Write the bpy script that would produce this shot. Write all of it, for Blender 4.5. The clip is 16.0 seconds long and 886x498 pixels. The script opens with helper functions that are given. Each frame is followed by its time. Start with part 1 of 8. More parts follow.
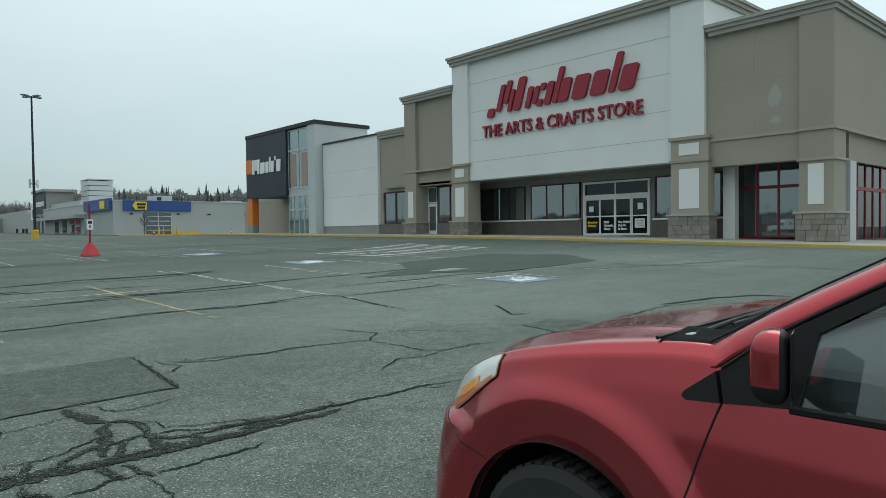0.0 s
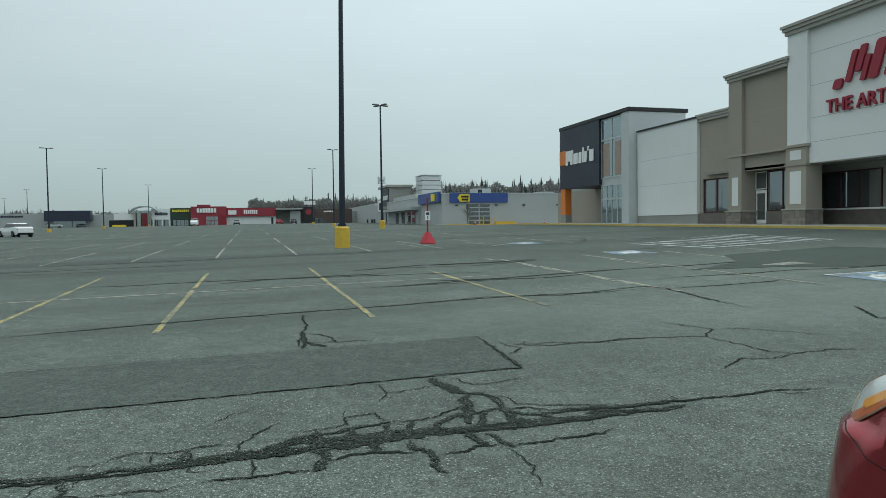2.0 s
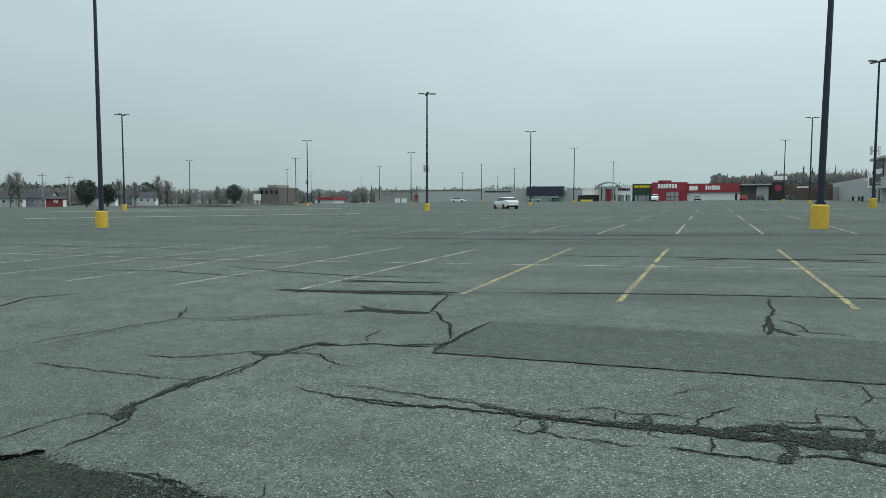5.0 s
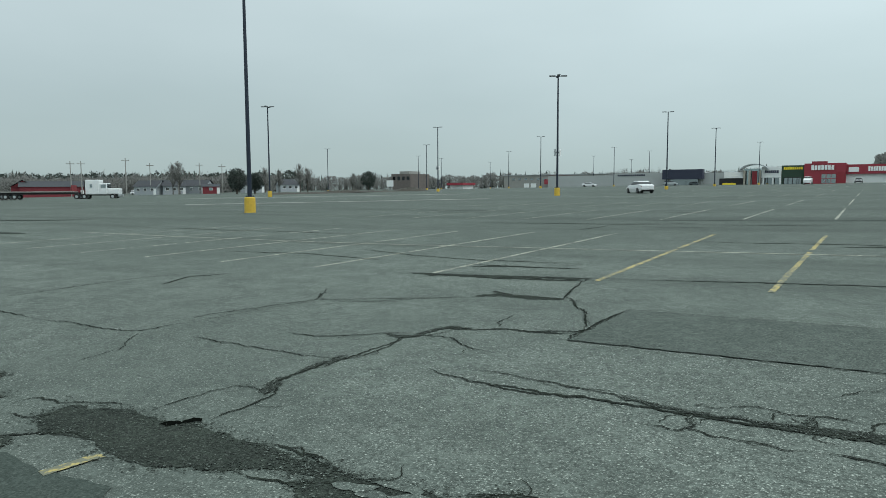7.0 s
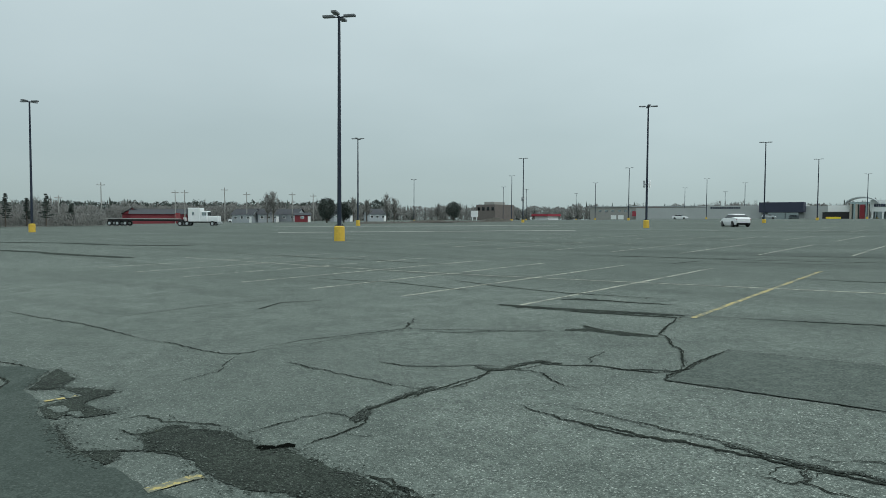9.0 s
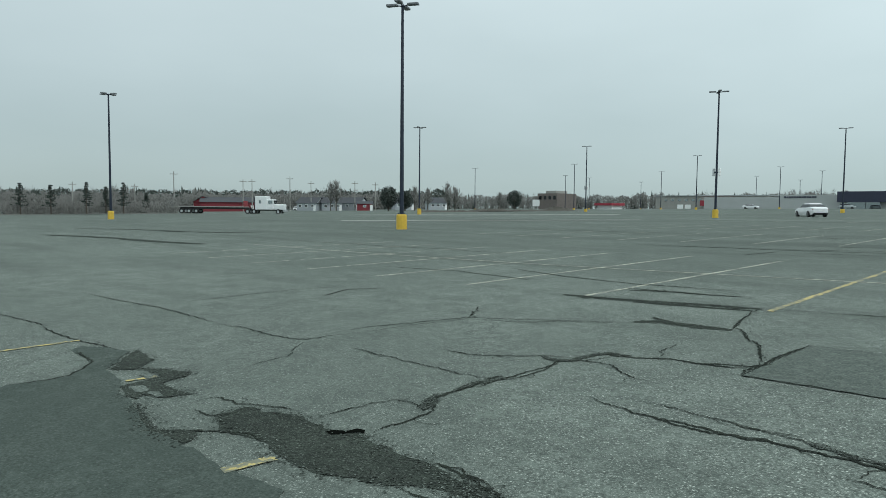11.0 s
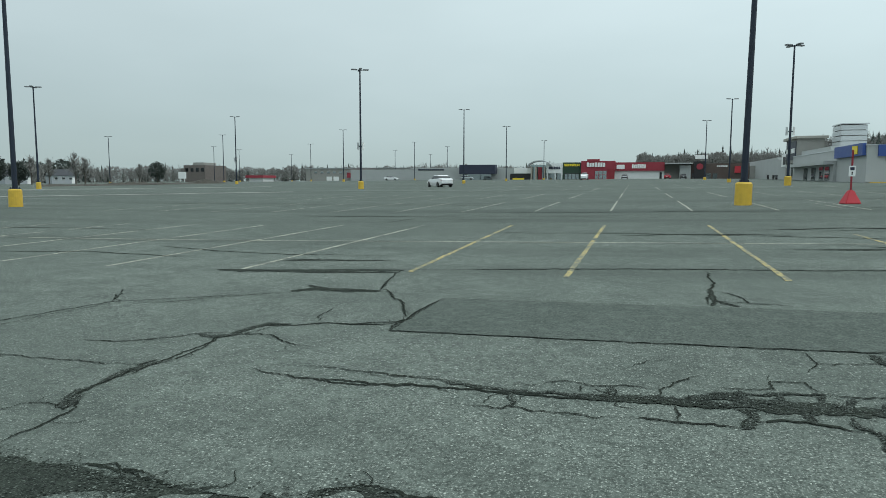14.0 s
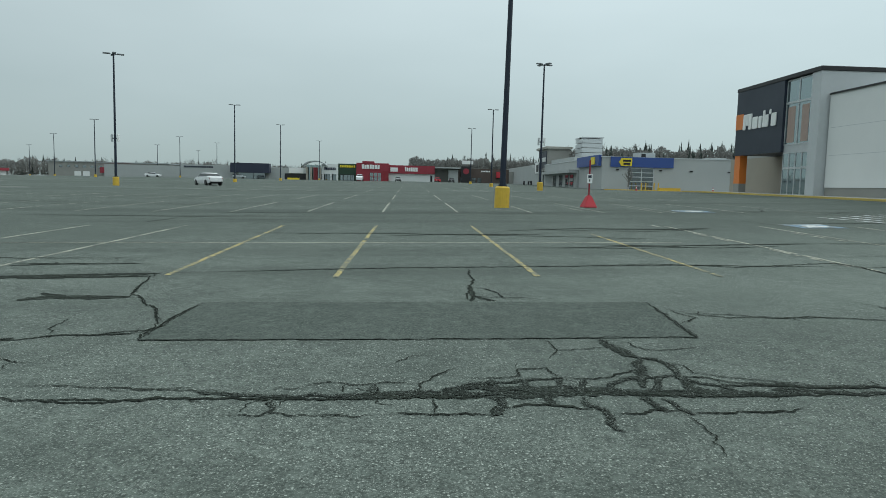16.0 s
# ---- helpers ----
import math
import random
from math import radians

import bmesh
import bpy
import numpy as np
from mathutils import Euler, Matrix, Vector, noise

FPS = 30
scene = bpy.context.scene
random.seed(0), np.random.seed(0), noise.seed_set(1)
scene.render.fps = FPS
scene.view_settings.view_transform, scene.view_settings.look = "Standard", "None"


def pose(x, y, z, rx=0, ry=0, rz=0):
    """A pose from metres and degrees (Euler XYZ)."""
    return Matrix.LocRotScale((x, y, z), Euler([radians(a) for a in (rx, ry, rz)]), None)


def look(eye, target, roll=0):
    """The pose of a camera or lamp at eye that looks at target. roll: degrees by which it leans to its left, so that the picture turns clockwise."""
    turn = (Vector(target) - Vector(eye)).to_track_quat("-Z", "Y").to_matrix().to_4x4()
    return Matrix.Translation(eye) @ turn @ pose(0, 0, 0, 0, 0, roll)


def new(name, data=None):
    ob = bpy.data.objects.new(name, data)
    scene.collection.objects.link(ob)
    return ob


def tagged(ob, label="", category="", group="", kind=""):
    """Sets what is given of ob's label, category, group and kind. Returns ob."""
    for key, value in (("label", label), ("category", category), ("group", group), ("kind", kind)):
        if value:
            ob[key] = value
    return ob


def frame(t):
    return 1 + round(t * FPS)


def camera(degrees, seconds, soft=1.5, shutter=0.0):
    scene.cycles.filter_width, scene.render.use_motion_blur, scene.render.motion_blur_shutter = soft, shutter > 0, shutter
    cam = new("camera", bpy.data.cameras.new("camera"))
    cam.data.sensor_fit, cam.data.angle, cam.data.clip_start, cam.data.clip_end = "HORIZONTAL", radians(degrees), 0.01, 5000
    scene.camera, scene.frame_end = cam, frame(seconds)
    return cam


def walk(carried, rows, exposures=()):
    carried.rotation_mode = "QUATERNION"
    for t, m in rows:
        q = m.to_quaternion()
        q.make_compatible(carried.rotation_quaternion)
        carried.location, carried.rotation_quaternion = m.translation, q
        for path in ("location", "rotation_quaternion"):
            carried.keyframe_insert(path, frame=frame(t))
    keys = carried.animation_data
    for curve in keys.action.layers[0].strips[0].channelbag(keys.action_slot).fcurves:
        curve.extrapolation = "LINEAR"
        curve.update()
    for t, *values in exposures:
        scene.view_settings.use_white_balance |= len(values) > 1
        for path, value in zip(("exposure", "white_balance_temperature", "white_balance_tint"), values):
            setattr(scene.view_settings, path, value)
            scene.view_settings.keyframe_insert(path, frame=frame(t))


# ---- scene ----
cam = camera(66.4, 16.0, soft=0.8)
# seconds, eye, target, roll
PATH = [
    (0, (0.021, 0.11, 1.476), (1.35, 1.603, 1.424), -0.7),
    (0.5, (-0.042, 0.124, 1.495), (1.127, 1.747, 1.45), -1.2),
    (1, (-0.104, 0.181, 1.482), (0.849, 1.938, 1.432), -0.6),
    (1.5, (-0.199, 0.136, 1.499), (0.59, 1.973, 1.453), -0.9),
    (2, (-0.232, 0.172, 1.493), (0.317, 2.094, 1.422), -0.8),
    (2.5, (-0.212, 0.135, 1.489), (0.039, 2.117, 1.389), 0.8),
    (3, (-0.115, 0.095, 1.494), (-0.104, 2.092, 1.382), 0.7),
    (3.5, (-0.211, 0.088, 1.503), (-0.357, 2.081, 1.412), 0.4),
    (4, (-0.29, 0.085, 1.497), (-0.588, 2.058, 1.371), 0.8),
    (4.5, (-0.309, 0.093, 1.489), (-0.806, 2.027, 1.384), 0.1),
    (5, (-0.29, 0.049, 1.5), (-1.021, 1.906, 1.366), 0.1),
    (7.3, (-0.389, 0.129, 1.48), (-1.458, 1.81, 1.308), -0.3),
    (7.5, (-0.376, 0.13, 1.485), (-1.423, 1.827, 1.329), -0.4),
    (8, (-0.352, 0.103, 1.491), (-1.414, 1.793, 1.358), 0.1),
    (8.5, (-0.369, 0.075, 1.492), (-1.584, 1.661, 1.387), 0.2),
    (9, (-0.458, 0.112, 1.491), (-1.727, 1.655, 1.404), 0.3),
    (9.5, (-0.537, 0.11, 1.484), (-1.896, 1.574, 1.387), 0.7),
    (9.7, (-0.54, 0.109, 1.487), (-1.959, 1.513, 1.378), 0.5),
    (11.8, (-0.535, 0.109, 1.476), (-1.87, 1.59, 1.321), 0.5),
    (12, (-0.52, 0.113, 1.473), (-1.782, 1.656, 1.309), 0.7),
    (12.5, (-0.455, 0.094, 1.461), (-1.535, 1.763, 1.242), 1.1),
    (13, (-0.409, -0.013, 1.475), (-1.33, 1.746, 1.236), 1.2),
    (13.5, (-0.422, 0.002, 1.475), (-1.161, 1.846, 1.24), 1.5),
    (14, (-0.519, 0.051, 1.475), (-1.061, 1.966, 1.278), 0.1),
    (14.5, (-0.603, 0.123, 1.456), (-0.986, 2.075, 1.249), 1.4),
    (15, (-0.569, 0.147, 1.46), (-0.788, 2.125, 1.259), 1.8),
    (15.5, (-0.469, 0.127, 1.453), (-0.573, 2.116, 1.276), 1.9),
    (16, (-0.427, 0.145, 1.456), (-0.322, 2.134, 1.27), 1.4),
]
walk(cam, [(t, look(eye, target, roll)) for t, eye, target, roll in PATH],
     exposures=((0.0, 0.22), (1.0, 0.14), (2.5, 0.12), (4.5, 0.2), (7.5, 0.27), (9.0, 0.2), (9.5, 0.18), (12.0, 0.38), (13.5, 0.33), (15.0, 0.17), (16.0, 0.1)))

# ---- overcast daylight ----
SUN_EL, SUN_AZ = 50.0, 75.0
world = bpy.data.worlds.new("overcast_sky")
scene.world = world
world.use_nodes = True
wn, wl = world.node_tree.nodes, world.node_tree.links
wn.clear()
w_out = wn.new("ShaderNodeOutputWorld")
w_mix = wn.new("ShaderNodeMixShader")
w_sky = wn.new("ShaderNodeTexSky")
w_sky.sky_type, w_sky.sun_disc = "NISHITA", False
w_sky.sun_elevation, w_sky.sun_rotation = radians(SUN_EL), radians(SUN_AZ)
w_b1, w_b2 = wn.new("ShaderNodeBackground"), wn.new("ShaderNodeBackground")
w_b1.inputs["Strength"].default_value = 0.1
w_tc, w_sep = wn.new("ShaderNodeTexCoord"), wn.new("ShaderNodeSeparateXYZ")
w_noise, w_add = wn.new("ShaderNodeTexNoise"), wn.new("ShaderNodeMath")
w_noise.inputs["Scale"].default_value, w_noise.inputs["Detail"].default_value = 2.2, 4.0
w_map = wn.new("ShaderNodeMapping")
w_map.inputs["Scale"].default_value = (1.0, 1.0, 3.0)
w_add.operation = "MULTIPLY_ADD"
w_add.inputs[1].default_value = 0.16
w_ramp = wn.new("ShaderNodeValToRGB")
w_ramp.color_ramp.elements[0].position, w_ramp.color_ramp.elements[0].color = 0.08, (0.36, 0.463, 0.47, 1)
w_ramp.color_ramp.elements[1].position, w_ramp.color_ramp.elements[1].color = 1.0, (1.05, 1.205, 1.225, 1)
for p_, c_ in ((0.2, (0.45, 0.56, 0.575, 1)), (0.42, (0.63, 0.755, 0.78, 1))):
    w_ramp.color_ramp.elements.new(p_).color = c_
wl.new(w_tc.outputs["Generated"], w_sep.inputs[0])
wl.new(w_tc.outputs["Generated"], w_map.inputs["Vector"])
wl.new(w_map.outputs["Vector"], w_noise.inputs["Vector"])
wl.new(w_noise.outputs["Fac"], w_add.inputs[0])
wl.new(w_sep.outputs["Z"], w_add.inputs[2])
wl.new(w_add.outputs[0], w_ramp.inputs["Fac"])
wl.new(w_ramp.outputs["Color"], w_b2.inputs["Color"])
w_side = wn.new("ShaderNodeMath")          # the cloud is thinner, and brighter, towards the hidden sun
w_side.operation = "MULTIPLY_ADD"
w_side.inputs[1].default_value, w_side.inputs[2].default_value = 0.2, 1.0
wl.new(w_sep.outputs["X"], w_side.inputs[0])
wl.new(w_side.outputs[0], w_b2.inputs["Strength"])
wl.new(w_sky.outputs["Color"], w_b1.inputs["Color"])
w_mix.inputs["Fac"].default_value = 0.93
wl.new(w_b1.outputs[0], w_mix.inputs[1])
wl.new(w_b2.outputs[0], w_mix.inputs[2])
wl.new(w_mix.outputs[0], w_out.inputs["Surface"])
sun = new("sun", bpy.data.lights.new("sun", "SUN"))
sun.data.energy, sun.data.angle, sun.data.color = 0.6, radians(40), (1.0, 0.97, 0.93)
sun.matrix_world = look((0, 0, 60), (-60 * math.cos(radians(SUN_EL)) * math.sin(radians(SUN_AZ)), -60 * math.cos(radians(SUN_EL)) * math.cos(radians(SUN_AZ)), 60 - 60 * math.sin(radians(SUN_EL))))


# ---- materials ----
def material(name, base, rough=0.7, metal=0.0, vary=0.12, scale=3.0, fine=60.0, bump=0.15, bump_dist=0.004, coat=0.0, spec=0.5, tint=None, island=0.0):
    """A surface with colour drift at two scales and fine relief."""
    m = bpy.data.materials.new(name)
    m.use_nodes = True
    n, l = m.node_tree.nodes, m.node_tree.links
    b = n["Principled BSDF"]
    b.inputs["Roughness"].default_value, b.inputs["Metallic"].default_value = rough, metal
    b.inputs["Coat Weight"].default_value, b.inputs["Coat Roughness"].default_value = coat, 0.06
    b.inputs["Specular IOR Level"].default_value = spec
    tc = n.new("ShaderNodeTexCoord")
    geo = n.new("ShaderNodeNewGeometry")
    big, small = n.new("ShaderNodeTexNoise"), n.new("ShaderNodeTexNoise")
    big.inputs["Scale"].default_value, big.inputs["Detail"].default_value = scale, 5.0
    small.inputs["Scale"].default_value, small.inputs["Detail"].default_value = fine, 3.0
    for k in (big, small):
        l.new(geo.outputs["Position"], k.inputs["Vector"])
    mix = n.new("ShaderNodeMix")
    mix.data_type = "RGBA"
    c2 = tint or tuple(v * (1 - 2.2 * vary) for v in base)
    mix.inputs[6].default_value, mix.inputs[7].default_value = (*[min(1, v * (1 + vary)) for v in base], 1), (*c2, 1)
    fac = n.new("ShaderNodeMath")
    fac.operation = "MULTIPLY_ADD"
    fac.inputs[1].default_value = 0.35
    half = n.new("ShaderNodeMath")
    half.operation = "MULTIPLY"
    half.inputs[1].default_value = 0.65
    l.new(big.outputs["Fac"], half.inputs[0])
    l.new(small.outputs["Fac"], fac.inputs[0])
    l.new(half.outputs[0], fac.inputs[2])
    l.new(fac.outputs[0], mix.inputs[0])
    last = mix.outputs[2]
    if island:
        info = n.new("ShaderNodeObjectInfo")
        hsv = n.new("ShaderNodeHueSaturation")
        mr = n.new("ShaderNodeMapRange")
        mr.inputs[3].default_value, mr.inputs[4].default_value = 1 - island, 1 + island
        add = n.new("ShaderNodeMath")
        add.operation = "ADD"
        fr = n.new("ShaderNodeMath")
        fr.operation = "FRACT"
        l.new(info.outputs["Random"], add.inputs[0])
        l.new(geo.outputs["Random Per Island"], add.inputs[1])
        l.new(add.outputs[0], fr.inputs[0])
        l.new(fr.outputs[0], mr.inputs[0])
        l.new(mr.outputs[0], hsv.inputs["Value"])
        l.new(last, hsv.inputs["Color"])
        last = hsv.outputs["Color"]
    l.new(last, b.inputs["Base Color"])
    rr = n.new("ShaderNodeMapRange")
    rr.inputs[3].default_value, rr.inputs[4].default_value = max(0.02, rough - 0.08), min(1, rough + 0.08)
    l.new(big.outputs["Fac"], rr.inputs[0])
    l.new(rr.outputs[0], b.inputs["Roughness"])
    if bump:
        bp = n.new("ShaderNodeBump")
        bp.inputs["Strength"].default_value, bp.inputs["Distance"].default_value = bump, bump_dist
        l.new(small.outputs["Fac"], bp.inputs["Height"])
        l.new(bp.outputs[0], b.inputs["Normal"])
    return m


def asphalt(name, dark, light, chip, chips=0.62, stain=True):
    """Worn asphalt: pale stone chips in a grey binder, broad stains and damp bands along y."""
    m = bpy.data.materials.new(name)
    m.use_nodes = True
    n, l = m.node_tree.nodes, m.node_tree.links
    b = n["Principled BSDF"]
    b.inputs["Roughness"].default_value = 0.92
    b.inputs["Specular IOR Level"].default_value = 0.1
    geo = n.new("ShaderNodeNewGeometry")

    def tex(scale, detail=4.0, stretch=None):
        t = n.new("ShaderNodeTexNoise")
        t.inputs["Scale"].default_value, t.inputs["Detail"].default_value = scale, detail
        if stretch:
            mp = n.new("ShaderNodeMapping")
            mp.inputs["Scale"].default_value = stretch
            l.new(geo.outputs["Position"], mp.inputs["Vector"])
            l.new(mp.outputs["Vector"], t.inputs["Vector"])
        else:
            l.new(geo.outputs["Position"], t.inputs["Vector"])
        return t

    def blend(fac, a, c):
        mx = n.new("ShaderNodeMix")
        mx.data_type = "RGBA"
        for src, k in ((fac, 0), (a, 6), (c, 7)):
            if isinstance(src, tuple):
                mx.inputs[k].default_value = (*src, 1)
            elif isinstance(src, float):
                mx.inputs[k].default_value = src
            else:
                l.new(src, mx.inputs[k])
        return mx.outputs[2]

    def ramp(src, lo, hi, a=0.0, c=1.0):
        r = n.new("ShaderNodeMapRange")
        r.inputs[1].default_value, r.inputs[2].default_value, r.inputs[3].default_value, r.inputs[4].default_value = lo, hi, a, c
        l.new(src, r.inputs[0])
        return r.outputs[0]

    grain, mid, broad = tex(55.0, 2.0), tex(1.6, 6.0), tex(0.16, 5.0)
    vor = n.new("ShaderNodeTexVoronoi")
    vor.inputs["Scale"].default_value = 105.0
    l.new(geo.outputs["Position"], vor.inputs["Vector"])
    sep = n.new("ShaderNodeSeparateColor")
    l.new(vor.outputs["Color"], sep.inputs[0])
    colour = blend(ramp(mid.outputs["Fac"], 0.36, 0.64), dark, light)
    colour = blend(ramp(grain.outputs["Fac"], 0.35, 0.7), colour, tuple(v * 0.5 for v in dark))
    def times(a, c):
        t = n.new("ShaderNodeMath")
        t.operation = "MULTIPLY"
        l.new(a, t.inputs[0])
        l.new(c, t.inputs[1])
        return t.outputs[0]

    # every stone has a shade of its own: most are dull, a few bright; dark pits between them
    shape = ramp(vor.outputs["Distance"], 0.25, 0.6, 1.0, 0.0)
    colour = blend(times(ramp(sep.outputs[1], 0.3, 1.0, 0.0, 0.55), shape), colour, tuple(v * 0.72 for v in chip))
    colour = blend(times(ramp(sep.outputs[2], 0.62, 1.0, 0.0, 0.75), shape), colour, tuple(v * 0.35 for v in dark))
    large = n.new("ShaderNodeTexVoronoi")
    large.inputs["Scale"].default_value = 54.0
    l.new(geo.outputs["Position"], large.inputs["Vector"])
    seq = n.new("ShaderNodeSeparateColor")
    l.new(large.outputs["Color"], seq.inputs[0])
    gate = times(ramp(seq.outputs[0], 0.76, 0.95, 0.0, 1.0), ramp(large.outputs["Distance"], 0.2, 0.46, 1.0, 0.0))
    colour = blend(gate, colour, chip)
    bright = times(ramp(sep.outputs[0], chips, 1.0, 0.0, 1.0), ramp(vor.outputs["Distance"], 0.3, 0.5, 1.0, 0.0))
    patchy = tex(3.2, 3.0)
    colour = blend(times(bright, ramp(patchy.outputs["Fac"], 0.3, 0.7, 0.45, 1.0)), colour, chip)
    mottle, clod = tex(38.0, 2.0), tex(9.0, 5.0)
    colour = blend(ramp(mottle.outputs["Fac"], 0.5, 0.68, 0.0, 0.6), colour, tuple(v * 0.45 for v in dark))
    colour = blend(ramp(clod.outputs["Fac"], 0.5, 0.7, 0.0, 0.3), colour, tuple(v * 1.35 for v in light))
    if stain:
        streak = tex(1.0, 4.0, (0.05, 0.5, 1.0))
        colour = blend(ramp(streak.outputs["Fac"], 0.52, 0.68, 0.0, 0.45), colour, tuple(v * 0.5 for v in dark))
        lane = tex(1.0, 3.0, (0.014, 0.2, 1.0))
        colour = blend(ramp(lane.outputs["Fac"], 0.55, 0.66, 0.0, 0.4), colour, tuple(v * 0.6 for v in dark))
        pale = tex(1.0, 3.0, (0.012, 0.1, 1.0))
        colour = blend(ramp(pale.outputs["Fac"], 0.54, 0.70, 0.0, 0.28), colour, tuple(v * 1.4 for v in light))
        colour = blend(ramp(broad.outputs["Fac"], 0.42, 0.68, 0.0, 0.5), colour, tuple(v * 0.72 for v in dark))
    if stain:
        # the colour turns darker with y, beyond the first row of stalls
        place = n.new("ShaderNodeSeparateXYZ")
        l.new(geo.outputs["Position"], place.inputs[0])
        colour = blend(ramp(place.outputs["Y"], 11.0, 19.0, 0.0, 0.3), colour, tuple(v * 0.62 for v in dark))
    l.new(colour, b.inputs["Base Color"])
    bp = n.new("ShaderNodeBump")
    bp.inputs["Strength"].default_value, bp.inputs["Distance"].default_value = 0.5, 0.006
    l.new(vor.outputs["Distance"], bp.inputs["Height"])
    l.new(bp.outputs[0], b.inputs["Normal"])
    return m


def glass(name, tint=(0.27, 0.305, 0.315), rough=0.02):
    """Sun-coated shop glazing that mirrors the sky and the lot."""
    m = bpy.data.materials.new(name)
    m.use_nodes = True
    b = m.node_tree.nodes["Principled BSDF"]
    b.inputs["Base Color"].default_value = (*tint, 1)
    b.inputs["Roughness"].default_value, b.inputs["Metallic"].default_value = rough, 0.8
    return m


def clear_glass(name, tint=(0.75, 0.82, 0.8)):
    """A thin pane: tinted see-through with a glossy face."""
    m = bpy.data.materials.new(name)
    m.use_nodes = True
    n, l = m.node_tree.nodes, m.node_tree.links
    n.remove(n["Principled BSDF"])
    see, gloss, mix, fres = (n.new("ShaderNode" + k) for k in ("BsdfTransparent", "BsdfGlossy", "MixShader", "Fresnel"))
    see.inputs["Color"].default_value = (*tint, 1)
    gloss.inputs["Roughness"].default_value = 0.02
    fres.inputs["IOR"].default_value = 2.0
    l.new(fres.outputs[0], mix.inputs[0])
    l.new(see.outputs[0], mix.inputs[1])
    l.new(gloss.outputs[0], mix.inputs[2])
    l.new(mix.outputs[0], n["Material Output"].inputs["Surface"])
    return m


M_ASPH = asphalt("old_asphalt", (0.111, 0.134, 0.119), (0.171, 0.202, 0.179), (0.46, 0.505, 0.455))
M_PATCH = asphalt("patch_asphalt", (0.098, 0.120, 0.106), (0.12, 0.144, 0.128), (0.19, 0.215, 0.195), 0.8, False)
# crack dirt again, its colour darkened for the shade down inside the cracks
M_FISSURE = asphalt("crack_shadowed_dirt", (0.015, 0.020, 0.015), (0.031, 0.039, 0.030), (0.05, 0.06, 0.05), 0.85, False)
M_TAR = asphalt("tarred_asphalt", (0.068, 0.089, 0.078), (0.094, 0.116, 0.102), (0.13, 0.15, 0.135), 0.85, True)
M_CRACK = asphalt("crack_dirt", (0.030, 0.038, 0.032), (0.052, 0.065, 0.053), (0.13, 0.15, 0.13), 0.76, False)


def worn_paint(name, paint, under, wear=0.5, scale=16.0):
    """Road paint rubbed through to the asphalt in small flecks and larger bald places."""
    m = material(name, paint, 0.88, vary=0.15, scale=6, fine=45)
    n, l = m.node_tree.nodes, m.node_tree.links
    b = n["Principled BSDF"]
    old = b.inputs["Base Color"].links[0].from_socket
    geo, t1, t2 = n.new("ShaderNodeNewGeometry"), n.new("ShaderNodeTexNoise"), n.new("ShaderNodeTexNoise")
    t1.inputs["Scale"].default_value, t1.inputs["Detail"].default_value = scale, 7.0
    t2.inputs["Scale"].default_value, t2.inputs["Detail"].default_value = 1.7, 3.0
    for t in (t1, t2):
        l.new(geo.outputs["Position"], t.inputs["Vector"])
    add, ramp = n.new("ShaderNodeMath"), n.new("ShaderNodeMapRange")
    add.operation = "MULTIPLY_ADD"
    add.inputs[1].default_value = 0.6
    l.new(t2.outputs["Fac"], add.inputs[0])
    l.new(t1.outputs["Fac"], add.inputs[2])
    ramp.inputs[1].default_value, ramp.inputs[2].default_value = 0.3 + wear, 0.38 + wear
    ramp.inputs[3].default_value, ramp.inputs[4].default_value = 0.0, 0.9
    l.new(add.outputs[0], ramp.inputs[0])
    mix = n.new("ShaderNodeMix")
    mix.data_type = "RGBA"
    mix.inputs[7].default_value = (*under, 1)
    l.new(ramp.outputs[0], mix.inputs[0])
    l.new(old, mix.inputs[6])
    l.new(mix.outputs[2], b.inputs["Base Color"])
    return m


M_YELLOW = worn_paint("worn_yellow_paint", (0.45, 0.37, 0.14), (0.13, 0.145, 0.115), 0.43)
M_PALE = worn_paint("faded_line_paint", (0.40, 0.41, 0.33), (0.13, 0.14, 0.12), 0.47)
M_WHITE_P = worn_paint("worn_white_paint", (0.62, 0.65, 0.64), (0.13, 0.145, 0.13), 0.52, 9.0)
M_BLUE_P = worn_paint("worn_blue_paint", (0.19, 0.31, 0.42), (0.12, 0.135, 0.125), 0.48, 9.0)
M_HOLE = material("hole_shadow", (0.005, 0.006, 0.005), 1.0, vary=0.2, scale=20, spec=0.0)
M_CONC = material("concrete_walk", (0.36, 0.36, 0.33), 0.9, vary=0.15, scale=0.8)
M_KERB = material("kerb_yellow", (0.50, 0.36, 0.07), 0.85, vary=0.25, scale=1.5, fine=25, tint=(0.33, 0.27, 0.12))
M_BASE_Y = material("base_yellow", (0.68, 0.44, 0.035), 0.6, vary=0.14, scale=5, fine=40, tint=(0.42, 0.28, 0.05))
M_POLE = material("pole_black", (0.008, 0.017, 0.036), 0.6, vary=0.2, scale=2)
M_LAMP = material("lamp_grey", (0.16, 0.17, 0.18), 0.5, vary=0.1)
M_WHITE = material("white_stucco", (0.74, 0.76, 0.75), 0.9, vary=0.07, scale=0.35, fine=90, bump=0.25)
M_TAN = material("tan_stucco", (0.335, 0.305, 0.255), 0.9, vary=0.08, scale=0.4, fine=90, bump=0.25)
M_TAN2 = material("tan_stucco_light", (0.37, 0.34, 0.285), 0.9, vary=0.07, scale=0.4, fine=90, bump=0.25)
M_CORN = material("cornice_tan", (0.37, 0.36, 0.325), 0.85, vary=0.07, scale=0.5)
